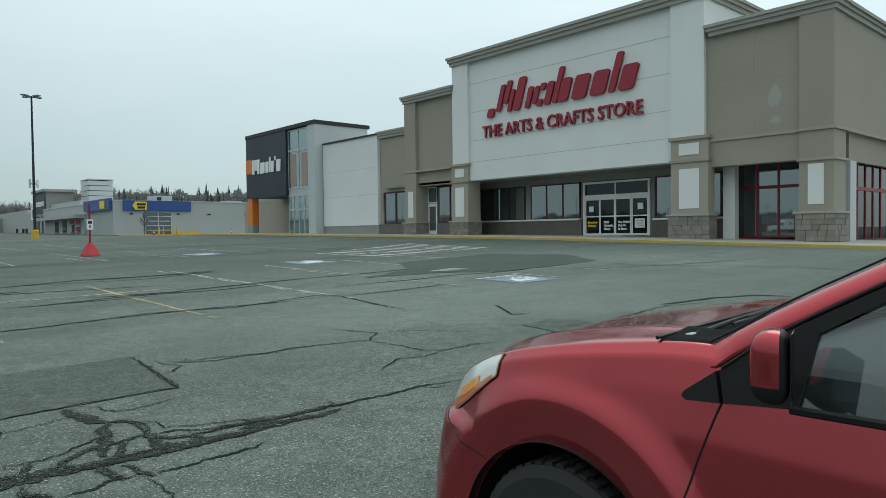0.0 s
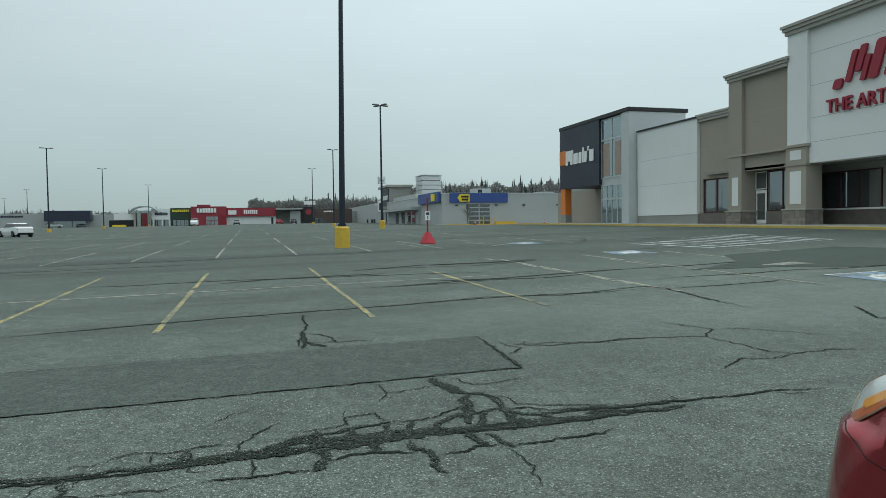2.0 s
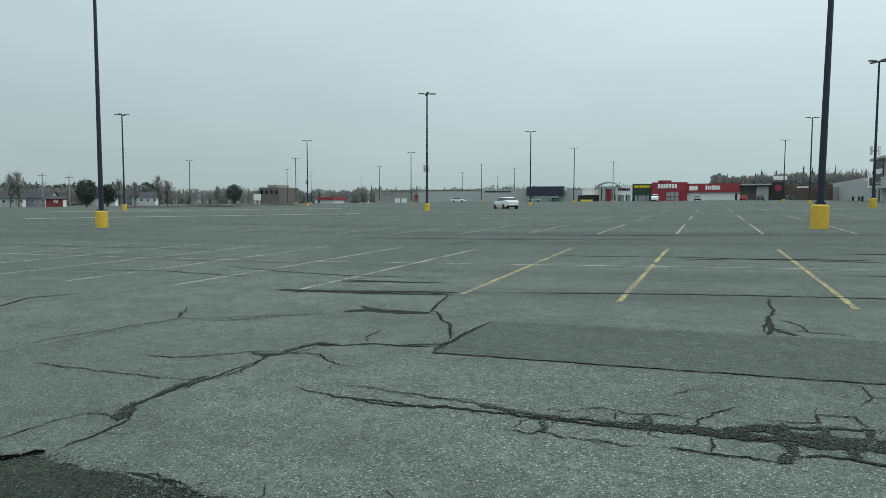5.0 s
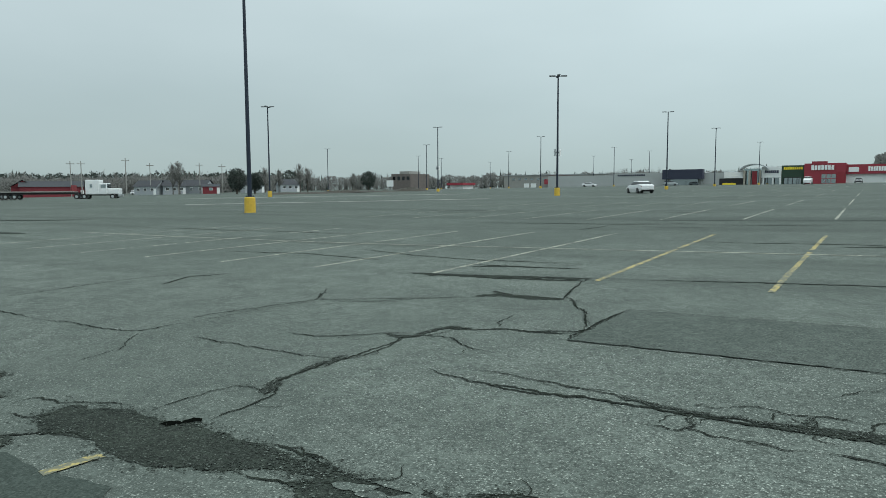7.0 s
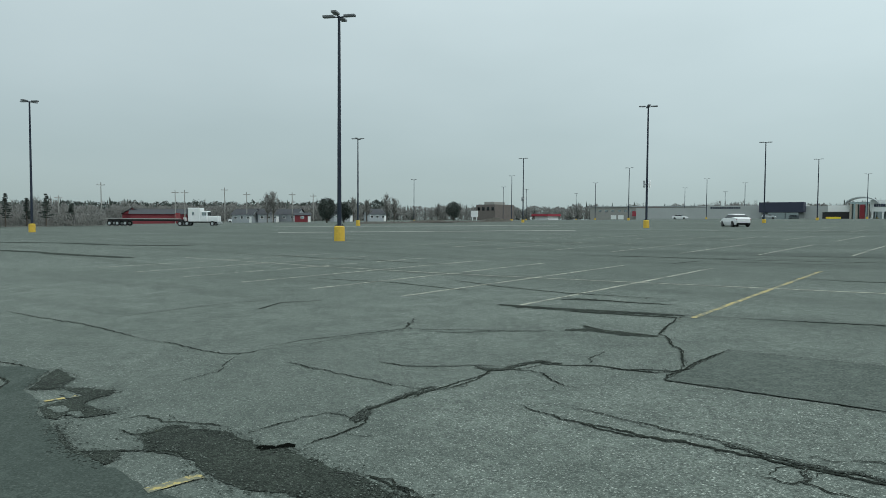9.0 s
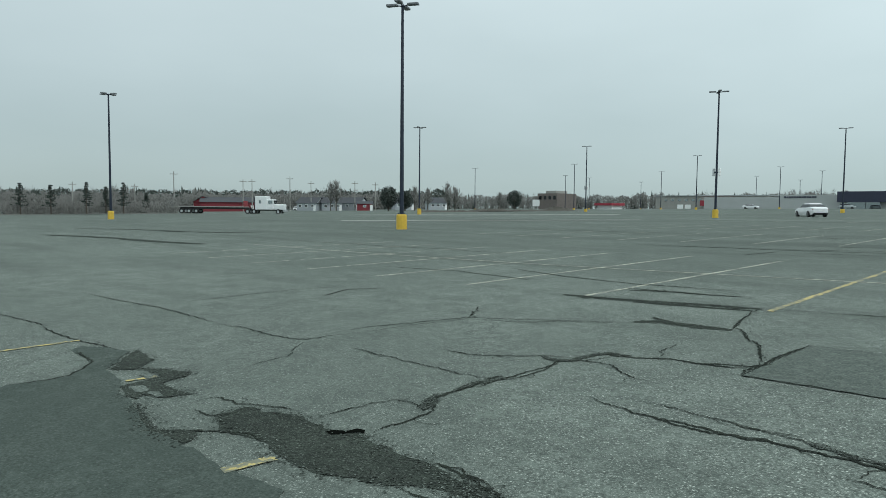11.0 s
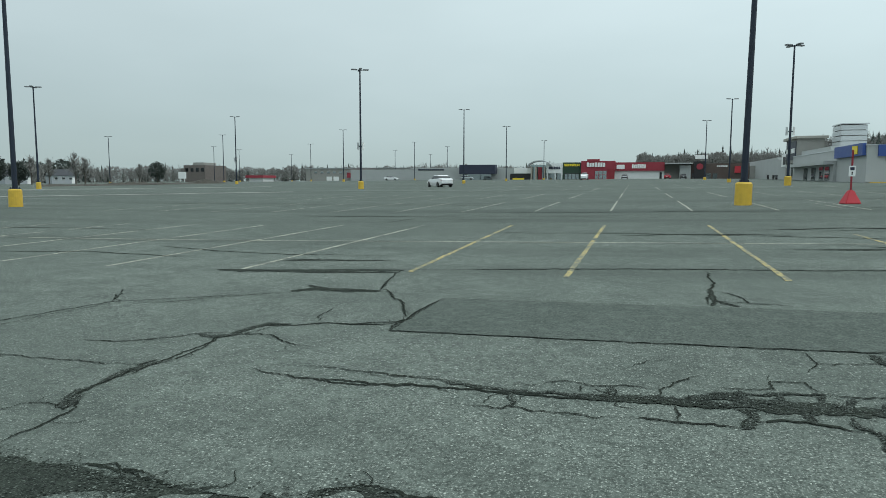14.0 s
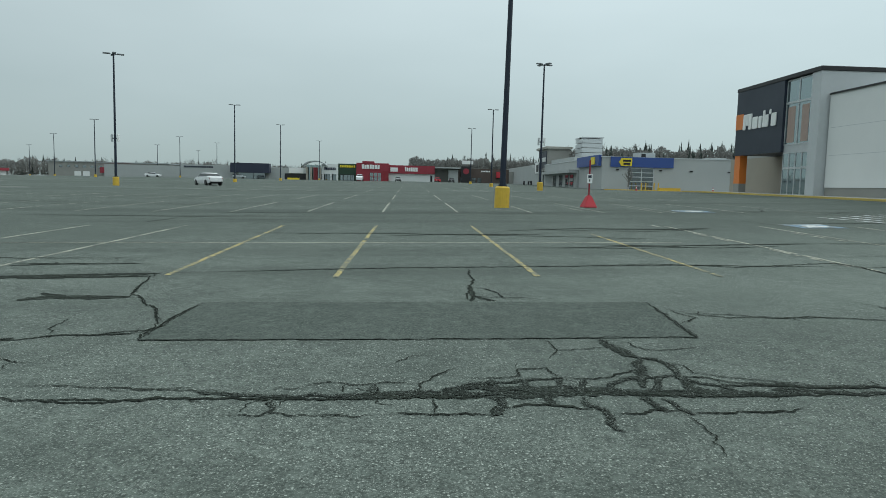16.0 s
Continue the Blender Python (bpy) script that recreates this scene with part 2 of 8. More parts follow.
M_GREY = material("grey_siding", (0.39, 0.41, 0.405), 0.8, vary=0.06, scale=0.3)
M_GREYD = material("grey_block", (0.30, 0.30, 0.28), 0.9, vary=0.1, scale=0.5)
M_DARK = material("charcoal_cladding", (0.017, 0.027, 0.046), 0.5, vary=0.12, scale=0.6)
M_BROWN = material("brown_brick", (0.10, 0.075, 0.065), 0.85, vary=0.15, scale=0.6)
M_ORANGE = material("orange_panel", (0.70, 0.20, 0.035), 0.5, vary=0.06)
M_RED = material("sign_red", (0.30, 0.012, 0.032), 0.45, vary=0.08)
M_REDF = material("red_frame_paint", (0.25, 0.015, 0.025), 0.45, vary=0.1)
M_MAROON = material("dark_maroon_frame", (0.07, 0.012, 0.016), 0.45, vary=0.1)
M_REDB = material("red_cladding", (0.29, 0.028, 0.045), 0.6, vary=0.08, scale=0.5)
M_BLUE = material("blue_cladding", (0.03, 0.075, 0.27), 0.5, vary=0.06, scale=0.5)
M_NAVY = material("navy_canopy", (0.022, 0.028, 0.055), 0.6, vary=0.1)
M_YELS = material("sign_yellow", (0.80, 0.62, 0.03), 0.5, vary=0.05)
M_LETW = material("sign_white", (0.80, 0.81, 0.80), 0.45, vary=0.03)
M_BLACKT = material("black_trim", (0.012, 0.012, 0.014), 0.5, vary=0.1)
M_ALU = material("aluminium_frame", (0.50, 0.52, 0.53), 0.4, metal=0.4, vary=0.06)
M_ALUG = material("grey_panel", (0.50, 0.53, 0.54), 0.45, vary=0.05)
M_STONE = material("stone_veneer", (0.265, 0.24, 0.205), 0.9, vary=0.2, scale=2.5, fine=30, bump=0.5, bump_dist=0.01, island=0.16)
M_KNEE = material("brown_split_block", (0.165, 0.148, 0.128), 0.9, vary=0.2, scale=2.5, fine=20, bump=0.5, bump_dist=0.01)
M_MORTAR = material("mortar", (0.20, 0.19, 0.17), 0.95, vary=0.1)
M_GLASS = glass("shop_glass")
M_DGLASS = glass("door_glass", (0.035, 0.04, 0.043))
M_GLASSG = glass("grey_glass", (0.32, 0.39, 0.40))
M_SOFFIT = material("soffit", (0.26, 0.26, 0.245), 0.85, vary=0.06)
M_GRAVEL = material("roof_gravel", (0.25, 0.25, 0.24), 0.95, vary=0.1)
M_METAL = material("galvanised_steel", (0.42, 0.45, 0.46), 0.4, metal=0.5, vary=0.1)
M_GRIT = material("loose_grit", (0.042, 0.052, 0.044), 0.95, vary=0.3, scale=30, fine=90, island=0.5)
M_BANNER = material("muted_orange_banner", (0.38, 0.28, 0.24), 0.6, vary=0.1)
M_TRIM0 = material("dark_lid", (0.03, 0.03, 0.032), 0.5, vary=0.15)
M_CONE = material("cone_red", (0.50, 0.03, 0.045), 0.6, vary=0.12)


# ---- mesh helpers ----
def box(bm, x0, x1, y0, y1, z0, z1, bevel=0.0):
    vs = bmesh.ops.create_cube(bm, size=1.0, matrix=Matrix.LocRotScale(((x0 + x1) / 2, (y0 + y1) / 2, (z0 + z1) / 2), None, (x1 - x0, y1 - y0, z1 - z0)))["verts"]
    if bevel:
        es = list({e for v in vs for e in v.link_edges})
        bmesh.ops.bevel(bm, geom=es, offset=bevel, segments=2, affect="EDGES", profile=0.6)
    return vs


def boxes(*dims, bevel=0.0):
    bm = bmesh.new()
    for dd in dims:
        box(bm, *dd, bevel=bevel)
    return bm


def tube(bm, x, y, z0, z1, r0, r1=None, seg=12):
    r1 = r0 if r1 is None else r1
    bmesh.ops.create_cone(bm, cap_ends=True, segments=seg, radius1=r0, radius2=r1, depth=z1 - z0, matrix=Matrix.Translation((x, y, (z0 + z1) / 2)))


def rod(bm, a, c, r0, r1=None, seg=8):
    a, c = Vector(a), Vector(c)
    r1 = r0 if r1 is None else r1
    q = (c - a).to_track_quat("Z", "Y").to_matrix().to_4x4()
    bmesh.ops.create_cone(bm, cap_ends=True, segments=seg, radius1=r0, radius2=r1, depth=(c - a).length, matrix=Matrix.Translation((a + c) / 2) @ q)


def mesh_of(name, bm, mat, smooth=False):
    me = bpy.data.meshes.new(name)
    bm.normal_update()
    bm.to_mesh(me)
    bm.free()
    me.materials.append(mat)
    if smooth:
        me.shade_smooth()
    return me


def part(name, bm, mat, parent, label="", smooth=False):
    """One mesh object under a thing or under a part."""
    ob = new(name, mesh_of(name, bm, mat, smooth))
    ob.parent = parent
    if label:
        ob["label"] = label
    return ob


def solid(name, bm, mat, label="", category="", group="", kind="", smooth=False):
    """A top-level thing that is one mesh."""
    return tagged(new(name, mesh_of(name, bm, mat, smooth)), label, category, group, kind)


def empty(name, label="", category="", group="", kind="", at=(0, 0, 0)):
    ob = new(name)
    ob.location = at
    return tagged(ob, label, category, group, kind)


# ---- ground ----
ZX = ((-3000, -6.0), (-400, -3.0), (-150, -1.3), (-108, -0.9), (-74, -0.5), (-30, -0.3), (-13, -0.24), (12, 0.237), (32, 0.6), (60, 0.8), (400, 2.0), (3000, 4.0))
ZY = ((-3000, -8.0), (-400, -4.0), (-30, -0.6), (25, 0.535), (70, 1.0), (115, 1.5), (160, 2.05), (236, 2.7), (400, 3.4), (3000, 8.0))


def table(knots, v):
    for (a, za), (c, zc) in zip(knots, knots[1:]):
        if v <= c:
            return za + (zc - za) * (v - a) / (c - a)
    return knots[-1][1]


def soft(knots, v, w):
    return sum(table(knots, v + w * k) for k in (-1.0, -0.6, -0.2, 0.2, 0.6, 1.0)) / 6


def gz(x, y):
    """Height of the ground: the lot falls away from the shops."""
    zx = soft(ZX, x, 5.0)
    if x > 0:
        zx *= 1 - min(1, max(0, (y - 62) / 45))
    return zx + soft(ZY, y, 5.0)


def steps(lo, hi, fine, grow, far):
    v, s, out = hi, fine, [lo + fine * k for k in range(int((hi - lo) / fine) + 1)]
    while v < far:
        s *= grow
        v += s
        out.append(v)
    v, s = lo, fine
    while v > -far:
        s *= grow
        v -= s
        out.insert(0, v)
    return out


def sheet(name, xs, ys, lift, mat):
    vs = [(x, y, gz(x, y) + lift) for y in ys for x in xs]
    w = len(xs)
    fs = [(j * w + i, j * w + i + 1, (j + 1) * w + i + 1, (j + 1) * w + i) for j in range(len(ys) - 1) for i in range(w - 1)]
    me = bpy.data.meshes.new(name)
    me.from_pydata(vs, [], fs)
    me.materials.append(mat)
    me.shade_smooth()
    return new(name, me)


tagged(sheet("ground", steps(-34, 34, 2.0, 1.14, 2800), steps(-12, 60, 2.0, 1.14, 2800), 0.0, M_ASPH), "cracked grey asphalt of a wide, nearly empty parking lot", "parking lot", kind="structure")


def on_ground(name, outline, lift, mat, parent=None, step=1.5):
    """A flat marking or patch cut along an outline, laid on the ground in slices across y."""
    bm = bmesh.new()
    f = bm.faces.new([bm.verts.new((x, y, 0)) for x, y in outline])
    if f.normal.z < 0:
        f.normal_flip()
    y0, y1 = min(p[1] for p in outline), max(p[1] for p in outline)
    x0, x1 = min(p[0] for p in outline), max(p[0] for p in outline)
    for k in range(1, int((y1 - y0) / step) + 1):
        bmesh.ops.bisect_plane(bm, geom=bm.verts[:] + bm.edges[:] + bm.faces[:], plane_co=(0, y0 + k * step, 0), plane_no=(0, 1, 0))
    for k in range(1, int((x1 - x0) / step) + 1):
        bmesh.ops.bisect_plane(bm, geom=bm.verts[:] + bm.edges[:] + bm.faces[:], plane_co=(x0 + k * step, 0, 0), plane_no=(1, 0, 0))
    for v in bm.verts:
        v.co.z = gz(v.co.x, v.co.y) + lift
    bm.normal_update()
    for f in bm.faces:
        if f.normal.z < 0:
            f.normal_flip()
    if parent:
        return part(name, bm, mat, parent)
    return solid(name, bm, mat)


# ---- stall lines ----
def worn_strip(bm, x0, x1, y0, y1, rng, wear=0.12, half=0.045):
    """A painted line with ragged edges and gaps, laid 5 mm over the asphalt."""
    n = max(4, int(math.hypot(x1 - x0, y1 - y0) / 0.11))
    dx, dy = x1 - x0, y1 - y0
    ln = math.hypot(dx, dy)
    px, py = -dy / ln * half, dx / ln * half
    prev, off = None, rng.uniform(0, 50)
    for k in range(n + 1):
        u = k / n
        x, y = x0 + dx * u, y0 + dy * u
        a, c = rng.uniform(0.7, 1.1), rng.uniform(0.7, 1.1)
        bare = 0.5 + 0.62 * noise.noise((x * 2.1 + off, y * 2.1, off)) + rng.uniform(-0.2, 0.2)
        v = [bm.verts.new((x + px * a, y + py * a, gz(x, y) + 0.005)), bm.verts.new((x - px * c, y - py * c, gz(x, y) + 0.005))]
        if prev and bare > wear + 0.08:
            f = bm.faces.new((prev[0], prev[1], v[1], v[0]))
            f.normal_update()
            if f.normal.z < 0:
                f.normal_flip()
        prev = v
    for v in [v for v in bm.verts if not v.link_faces]:
        bm.verts.remove(v)


def stall_line(x, y0, y1, mat, seed, wear, x2=None):
    bm = bmesh.new()
    worn_strip(bm, x, x if x2 is None else x2, y0, y1, random.Random(seed), wear)
    return solid("stall_line", bm, mat, "worn yellow painted parking stall line on asphalt" if mat is M_YELLOW else "faded pale painted parking stall line on asphalt", "stall line", "stall lines", "structure")


rng = random.Random(4)
for k in range(-9, 6):
    x, x2 = 1.33 + 2.6 * k, 1.24 + 2.45 * k
    near, far = 9.4, 17.9
    if k == -1:
        x, x2, near = -1.39, -1.25, 9.25
    if k == -2:
        x, near = -3.69, 9.47
    if k == 0:
        x, near = 1.37, 9.3
    if k == 1:
        near, far = 9.25, 15.7
    stall_line(x, near, far, M_YELLOW if -2 <= k <= 1 else M_PALE, 40 + k, 0.0 if -2 <= k <= 1 else 0.1, x2 if k < 1 else x - 0.1)
for row in (23.9, 37.0, 57.0, 78.0, 100.0, 122.0, 146.0, 172.0):
    for k in range(-9, 6):
        stall_line(1.31 + 2.62 * k, row, row + (8.4 if row < 30 else 9.5), M_PALE, 90 + k + int(row), 0.2)
bm = bmesh.new()
worn_strip(bm, -24, 5.2, 13.55, 13.75, rng, -0.05, 0.05)
solid("cross_line", bm, M_PALE, "faded pale line along the heads of the parking stalls", "stall line", kind="structure")

# repair patch
PATCH = ((-2.68, 5.85), (2.1, 5.83), (2.22, 7.41), (-2.62, 7.49))
tagged(on_ground("repair_patch", PATCH, 0.006, M_PATCH), "dark smooth rectangular asphalt repair patch in the lot", "asphalt patch", kind="structure")


# ---- lamp posts ----
def light_pole(x, y, arms=4, foot=0.8, box_on=False, boxz=4.3, turn=0.0, top=12.85):
    th = empty("light_pole", "tall black lot lamp post on a yellow concrete base", "lamp post", "parking lot lamp posts", at=(x, y, gz(x, y)))
    bm = bmesh.new()
    tube(bm, 0, 0, -0.2, foot, 0.31, 0.30, 20)
    tube(bm, 0, 0, foot, foot + 0.06, 0.30, 0.24, 20)
    part("concrete_base", bm, M_BASE_Y, th, "yellow-painted concrete base")
    bm = bmesh.new()
    box(bm, -0.17, 0.17, -0.17, 0.17, foot + 0.06, foot + 0.09)
    for sx in (-0.13, 0.13):
        for sy in (-0.13, 0.13):
            tube(bm, sx, sy, foot + 0.08, foot + 0.15, 0.02, seg=6)
    part("base_plate", bm, M_POLE, th)
    bm = bmesh.new()
    tube(bm, 0, 0, foot + 0.09, top, 0.125, 0.075, 12)
    part("pole", bm, M_POLE, th)
    for k in range(arms):
        a = turn + k * 2 * math.pi / arms
        c, s = math.cos(a), math.sin(a)
        bm = bmesh.new()
        rod(bm, (0, 0, top - 0.1), (0.35 * c, 0.35 * s, top - 0.03), 0.035)
        arm = part("arm", bm, M_POLE, th)
        bm = bmesh.new()
        box(bm, 0.3, 0.95, -0.16, 0.16, top - 0.07, top + 0.05, bevel=0.03)
        bmesh.ops.rotate(bm, verts=bm.verts, matrix=Matrix.Rotation(a, 3, "Z"))
        part("lamp_head", bm, M_LAMP, th)
    if box_on:
        for sx in (-0.38, 0.22):
            part("equipment_box", boxes((sx, sx + 0.16, -0.12, 0.12, boxz, boxz + 0.75), bevel=0.015), M_LETW if sx > 0 else M_ALU, th)
        part("bracket", boxes((-0.3, 0.3, -0.03, 0.03, boxz + 0.3, boxz + 0.38)), M_POLE, th)
    return th


light_pole(3.37, 27.6, turn=0.4).rotation_euler = (0, radians(0.7), 0)
light_pole(-29.52, 26.15, turn=0.5, top=12.65)
light_pole(-29.55, 69.5, box_on=True, turn=0.5)
light_pole(13.03, 69.4, box_on=True, boxz=4.6, turn=0.5, top=12.7)
for x, y in ((-74.35, 26.0), (-74.0, 69.65)):
    light_pole(x, y, turn=0.5)
for x, y in ((13.5, 114.5), (14.0, 159.0), (-29.7, 116.5), (-30.3, 160.5), (-30.0, 227.0), (-74.6, 115.5), (-71, 157.5), (-73, 220.5), (-71, 255),
             (-108, 161.5), (-109, 215), (-100, 276), (-99, 325), (-147.5, 215), (-153, 240), (-159, 294), (-139, 154.5)):
    light_pole(x, y, arms=2, foot=0.5, box_on=(x < -70 and y < 130), turn=0.3)


# ---- cracks and broken asphalt ----
crack_v, crack_f, dirt_v, dirt_f, dirt_rows = [], [], [], [], []
crack_rng = random.Random(21)


def ribbon(pts, width, taper=True, lift=0.005, dirty=False):
    """A ragged crack of the given width along a few turning points, split finely and wandering a little."""
    vs, fs = (dirt_v, dirt_f) if dirty else (crack_v, crack_f)
    line = []
    far = max(1.0, 0.16 * min(p[1] for p in pts))
    for (x0, y0), (x1, y1) in zip(pts, pts[1:]):
        ln = math.hypot(x1 - x0, y1 - y0)
        n = min(90, max(2, int(ln / (0.018 * far))))
        for k in range(n):
            u = k / n
            line.append((x0 + (x1 - x0) * u, y0 + (y1 - y0) * u))
    line.append(pts[-1])
    total = len(line)
    seed = crack_rng.uniform(0, 100)
    rows = []
    for k, (x, y) in enumerate(line):
        a, b_ = line[max(0, k - 1)], line[min(total - 1, k + 1)]
        dx, dy = b_[0] - a[0], b_[1] - a[1]
        ln = math.hypot(dx, dy) or 1
        nx, ny = -dy / ln, dx / ln
        s = noise.noise((x * 2.3, y * 2.3, seed)) * 0.025 + noise.noise((x * 9, y * 9, seed)) * 0.03 + noise.noise((x * 31, y * 31, seed)) * 0.02
        edge = min(1.0, (min(k, total - 1 - k) + 0.6) / (0.16 * total + 1)) if taper else 1.0
        if dirty:
            edge = edge ** 0.5
        w, w2 = (width * 0.5 * edge * (0.55 + 0.9 * abs(noise.noise((x * 5, y * 5, seed + o_))) + 0.7 * abs(noise.noise((x * 19, y * 19, seed + o_))) + crack_rng.uniform(-0.22, 0.22)) for o_ in (9, 31))
        cx, cy = x + nx * s, y + ny * s
        rows.append((cx, cy, max(w, 0.002)))
        vs.append((cx + nx * w, cy + ny * w, gz(cx, cy) + lift))
        vs.append((cx - nx * w2, cy - ny * w2, gz(cx, cy) + lift))
        if k:
            i = len(vs)
            fs.append((i - 4, i - 3, i - 1, i - 2))
    return rows


def crack(width, *pts):
    """A crack with a few hair-thin side branches."""
    width *= 1 + min(0.8, max(0.0, 0.22 * (min(p[1] for p in pts) - 4.7)))
    rows = ribbon(pts, width, lift=0.0065)
    for _ in range(int(len(rows) / 45)):
        x, y, w = crack_rng.choice(rows)
        a = crack_rng.uniform(0, 2 * math.pi)
        ln = crack_rng.uniform(0.08, 0.3)
        ribbon([(x, y), (x + ln * 0.5 * math.cos(a), y + ln * 0.5 * math.sin(a)), (x + ln * math.cos(a + 0.5), y + ln * math.sin(a + 0.5))], width * 0.35)


def dirt(width, *pts):
    """A crumbled crack filled with dark grit."""
    dirt_rows.extend(ribbon(pts, width, lift=0.0045 + 0.0001 * (len(dirt_rows) % 9), dirty=True))
    ribbon(pts, width * 0.22, lift=0.0062)


def ragged(outline, amount=0.06, step=0.1, seed=1):
    """An outline with its sides broken up by waves and small crumbs."""
    r, out = random.Random(seed), []
    n = len(outline)
    for k in range(n):
        (x0, y0), (x1, y1) = outline[k], outline[(k + 1) % n]
        m = max(1, int(math.hypot(x1 - x0, y1 - y0) / step))
        for j in range(m):
            u = j / m
            x, y = x0 + (x1 - x0) * u, y0 + (y1 - y0) * u
            for f_, a_ in ((0.6 / amount ** 0.5, 1.3), (1.9 / amount ** 0.5, 0.7)):
                x, y = x + amount * a_ * noise.noise((x * f_, y * f_, seed)), y + amount * a_ * noise.noise((x * f_, y * f_, seed + 40))
            out.append((x + r.uniform(-0.22, 0.22) * amount, y + r.uniform(-0.22, 0.22) * amount))
    return out


holes = []


def inside(x, y, outline):
    hit_ = False
    for (xa, ya), (xb, yb) in zip(outline, outline[1:] + outline[:1]):
        if (ya > y) != (yb > y) and x < xa + (xb - xa) * (y - ya) / (yb - ya):
            hit_ = not hit_
    return hit_


def spot(name, outline, lift, mat, label, amount=0.05, step=0.1, seed=1, cells=1.5):
    if name in ("pothole", "patch_rim"):
        holes.append(outline)
    return tagged(on_ground(name, ragged(outline, amount, step, seed), lift, mat, step=cells), label, "asphalt", kind="structure")


crack(0.029, (-2.91, 4.37), (-2.37, 4.37), (-1.82, 4.36), (-1.35, 4.33), (-0.88, 4.34), (-0.45, 4.35), (-0.16, 4.34), (0.16, 4.34), (0.52, 4.33))
crack(0.028, (0.52, 4.33), (0.71, 4.38), (1.00, 4.37), (1.38, 4.32), (1.77, 4.30), (2.19, 4.29), (2.49, 4.31), (2.72, 4.33))
dirt(0.05, (-1.76, 4.49), (-1.52, 4.43), (-1.25, 4.39), (-0.78, 4.39))
dirt(0.149, (-0.86, 4.39), (-0.57, 4.40), (-0.16, 4.40), (0.16, 4.40))
dirt(0.105, (-0.17, 4.49), (0.10, 4.55), (0.17, 4.49), (0.47, 4.49), (0.73, 4.50))
dirt(0.147, (0.16, 4.39), (0.46, 4.39), (0.72, 4.42), (0.94, 4.43), (1.15, 4.41))
dirt(0.052, (-0.02, 4.59), (0.18, 4.62), (0.37, 4.67), (0.67, 4.70))
dirt(0.153, (1.12, 4.43), (1.37, 4.40), (1.61, 4.36), (1.78, 4.34))
dirt(0.088, (1.62, 4.38), (2.00, 4.35), (2.22, 4.34))
dirt(0.095, (2.02, 4.42), (2.18, 4.40), (2.41, 4.36))
dirt(0.056, (2.39, 4.33), (2.55, 4.29), (2.74, 4.33))
dirt(0.039, (0.16, 4.69), (0.16, 4.41))
dirt(0.040, (0.39, 4.66), (0.40, 4.41))
dirt(0.041, (0.63, 4.68), (0.60, 4.40))
dirt(0.044, (0.80, 4.66), (0.71, 4.40))
dirt(0.045, (0.99, 4.60), (0.89, 4.37))
dirt(0.045, (1.35, 4.68), (1.23, 4.41))
dirt(0.043, (-0.63, 4.60), (-0.60, 4.45))
crack(0.016, (-1.11, 4.55), (-1.03, 4.63), (-0.94, 4.68), (-0.82, 4.62), (-0.68, 4.61), (-0.53, 4.64), (-0.35, 4.61))
crack(0.010, (-0.82, 4.61), (-0.84, 4.45))
crack(0.015, (-0.34, 4.46), (-0.32, 4.61), (-0.23, 4.78), (-0.15, 4.89), (-0.05, 4.97))
crack(0.009, (-0.51, 5.11), (-0.44, 5.20), (-0.39, 5.28), (-0.29, 5.32), (-0.20, 5.30))
crack(0.017, (-0.01, 4.77), (0.11, 4.74), (0.26, 4.73), (0.38, 4.76), (0.41, 4.92), (0.61, 4.96), (0.62, 4.83), (0.67, 4.73))
crack(0.019, (0.67, 4.72), (0.77, 4.70), (0.96, 4.70), (1.15, 4.83), (1.28, 4.91))
crack(0.011, (0.68, 5.80), (0.76, 5.74), (0.77, 5.60), (0.80, 5.46), (0.72, 5.25), (0.67, 5.17))
crack(0.011, (0.78, 5.47), (0.90, 5.44), (1.09, 5.48), (1.25, 5.55))
crack(0.006, (0.40, 4.92), (0.41, 5.08))
dirt(0.108, (1.24, 5.76), (1.28, 5.51), (1.34, 5.31), (1.38, 5.21))
dirt(0.053, (1.38, 5.21), (1.49, 5.15), (1.55, 5.00), (1.55, 4.84))
dirt(0.073, (1.37, 5.18), (1.26, 4.81), (1.18, 4.50))
crack(0.012, (1.43, 5.74), (1.45, 5.61), (1.51, 5.44), (1.76, 5.43), (1.94, 5.49), (2.01, 5.42))
dirt(0.035, (1.51, 5.00), (1.50, 4.80), (1.47, 4.69))
crack(0.016, (1.53, 5.08), (1.61, 5.00), (1.65, 4.92), (1.64, 4.80), (1.78, 4.70), (2.06, 4.62), (2.25, 4.55), (2.44, 4.42))
crack(0.022, (1.48, 4.74), (1.70, 4.68), (1.85, 4.58), (2.06, 4.54), (2.27, 4.44))
dirt(0.058, (1.50, 4.67), (1.61, 4.55), (1.70, 4.49), (1.77, 4.40))
dirt(0.045, (0.97, 4.55), (1.16, 4.72), (1.28, 4.72), (1.48, 4.74))
dirt(0.072, (1.52, 4.73), (1.50, 4.55), (1.42, 4.33))
dirt(0.058, (1.09, 4.32), (1.13, 4.13), (1.16, 4.08))
dirt(0.040, (1.22, 4.26), (1.26, 4.13), (1.28, 4.04), (1.30, 3.99))
crack(0.010, (1.25, 3.99), (1.25, 3.86), (1.26, 3.74), (1.28, 3.66), (1.22, 3.57), (1.24, 3.48), (1.22, 3.37))
crack(0.024, (1.27, 4.01), (1.47, 4.00), (1.74, 4.00), (1.90, 4.00), (2.02, 4.07))
crack(0.006, (1.96, 4.30), (1.95, 4.16))
crack(0.023, (0.84, 4.00), (0.98, 4.02), (1.07, 4.07), (1.24, 4.02))
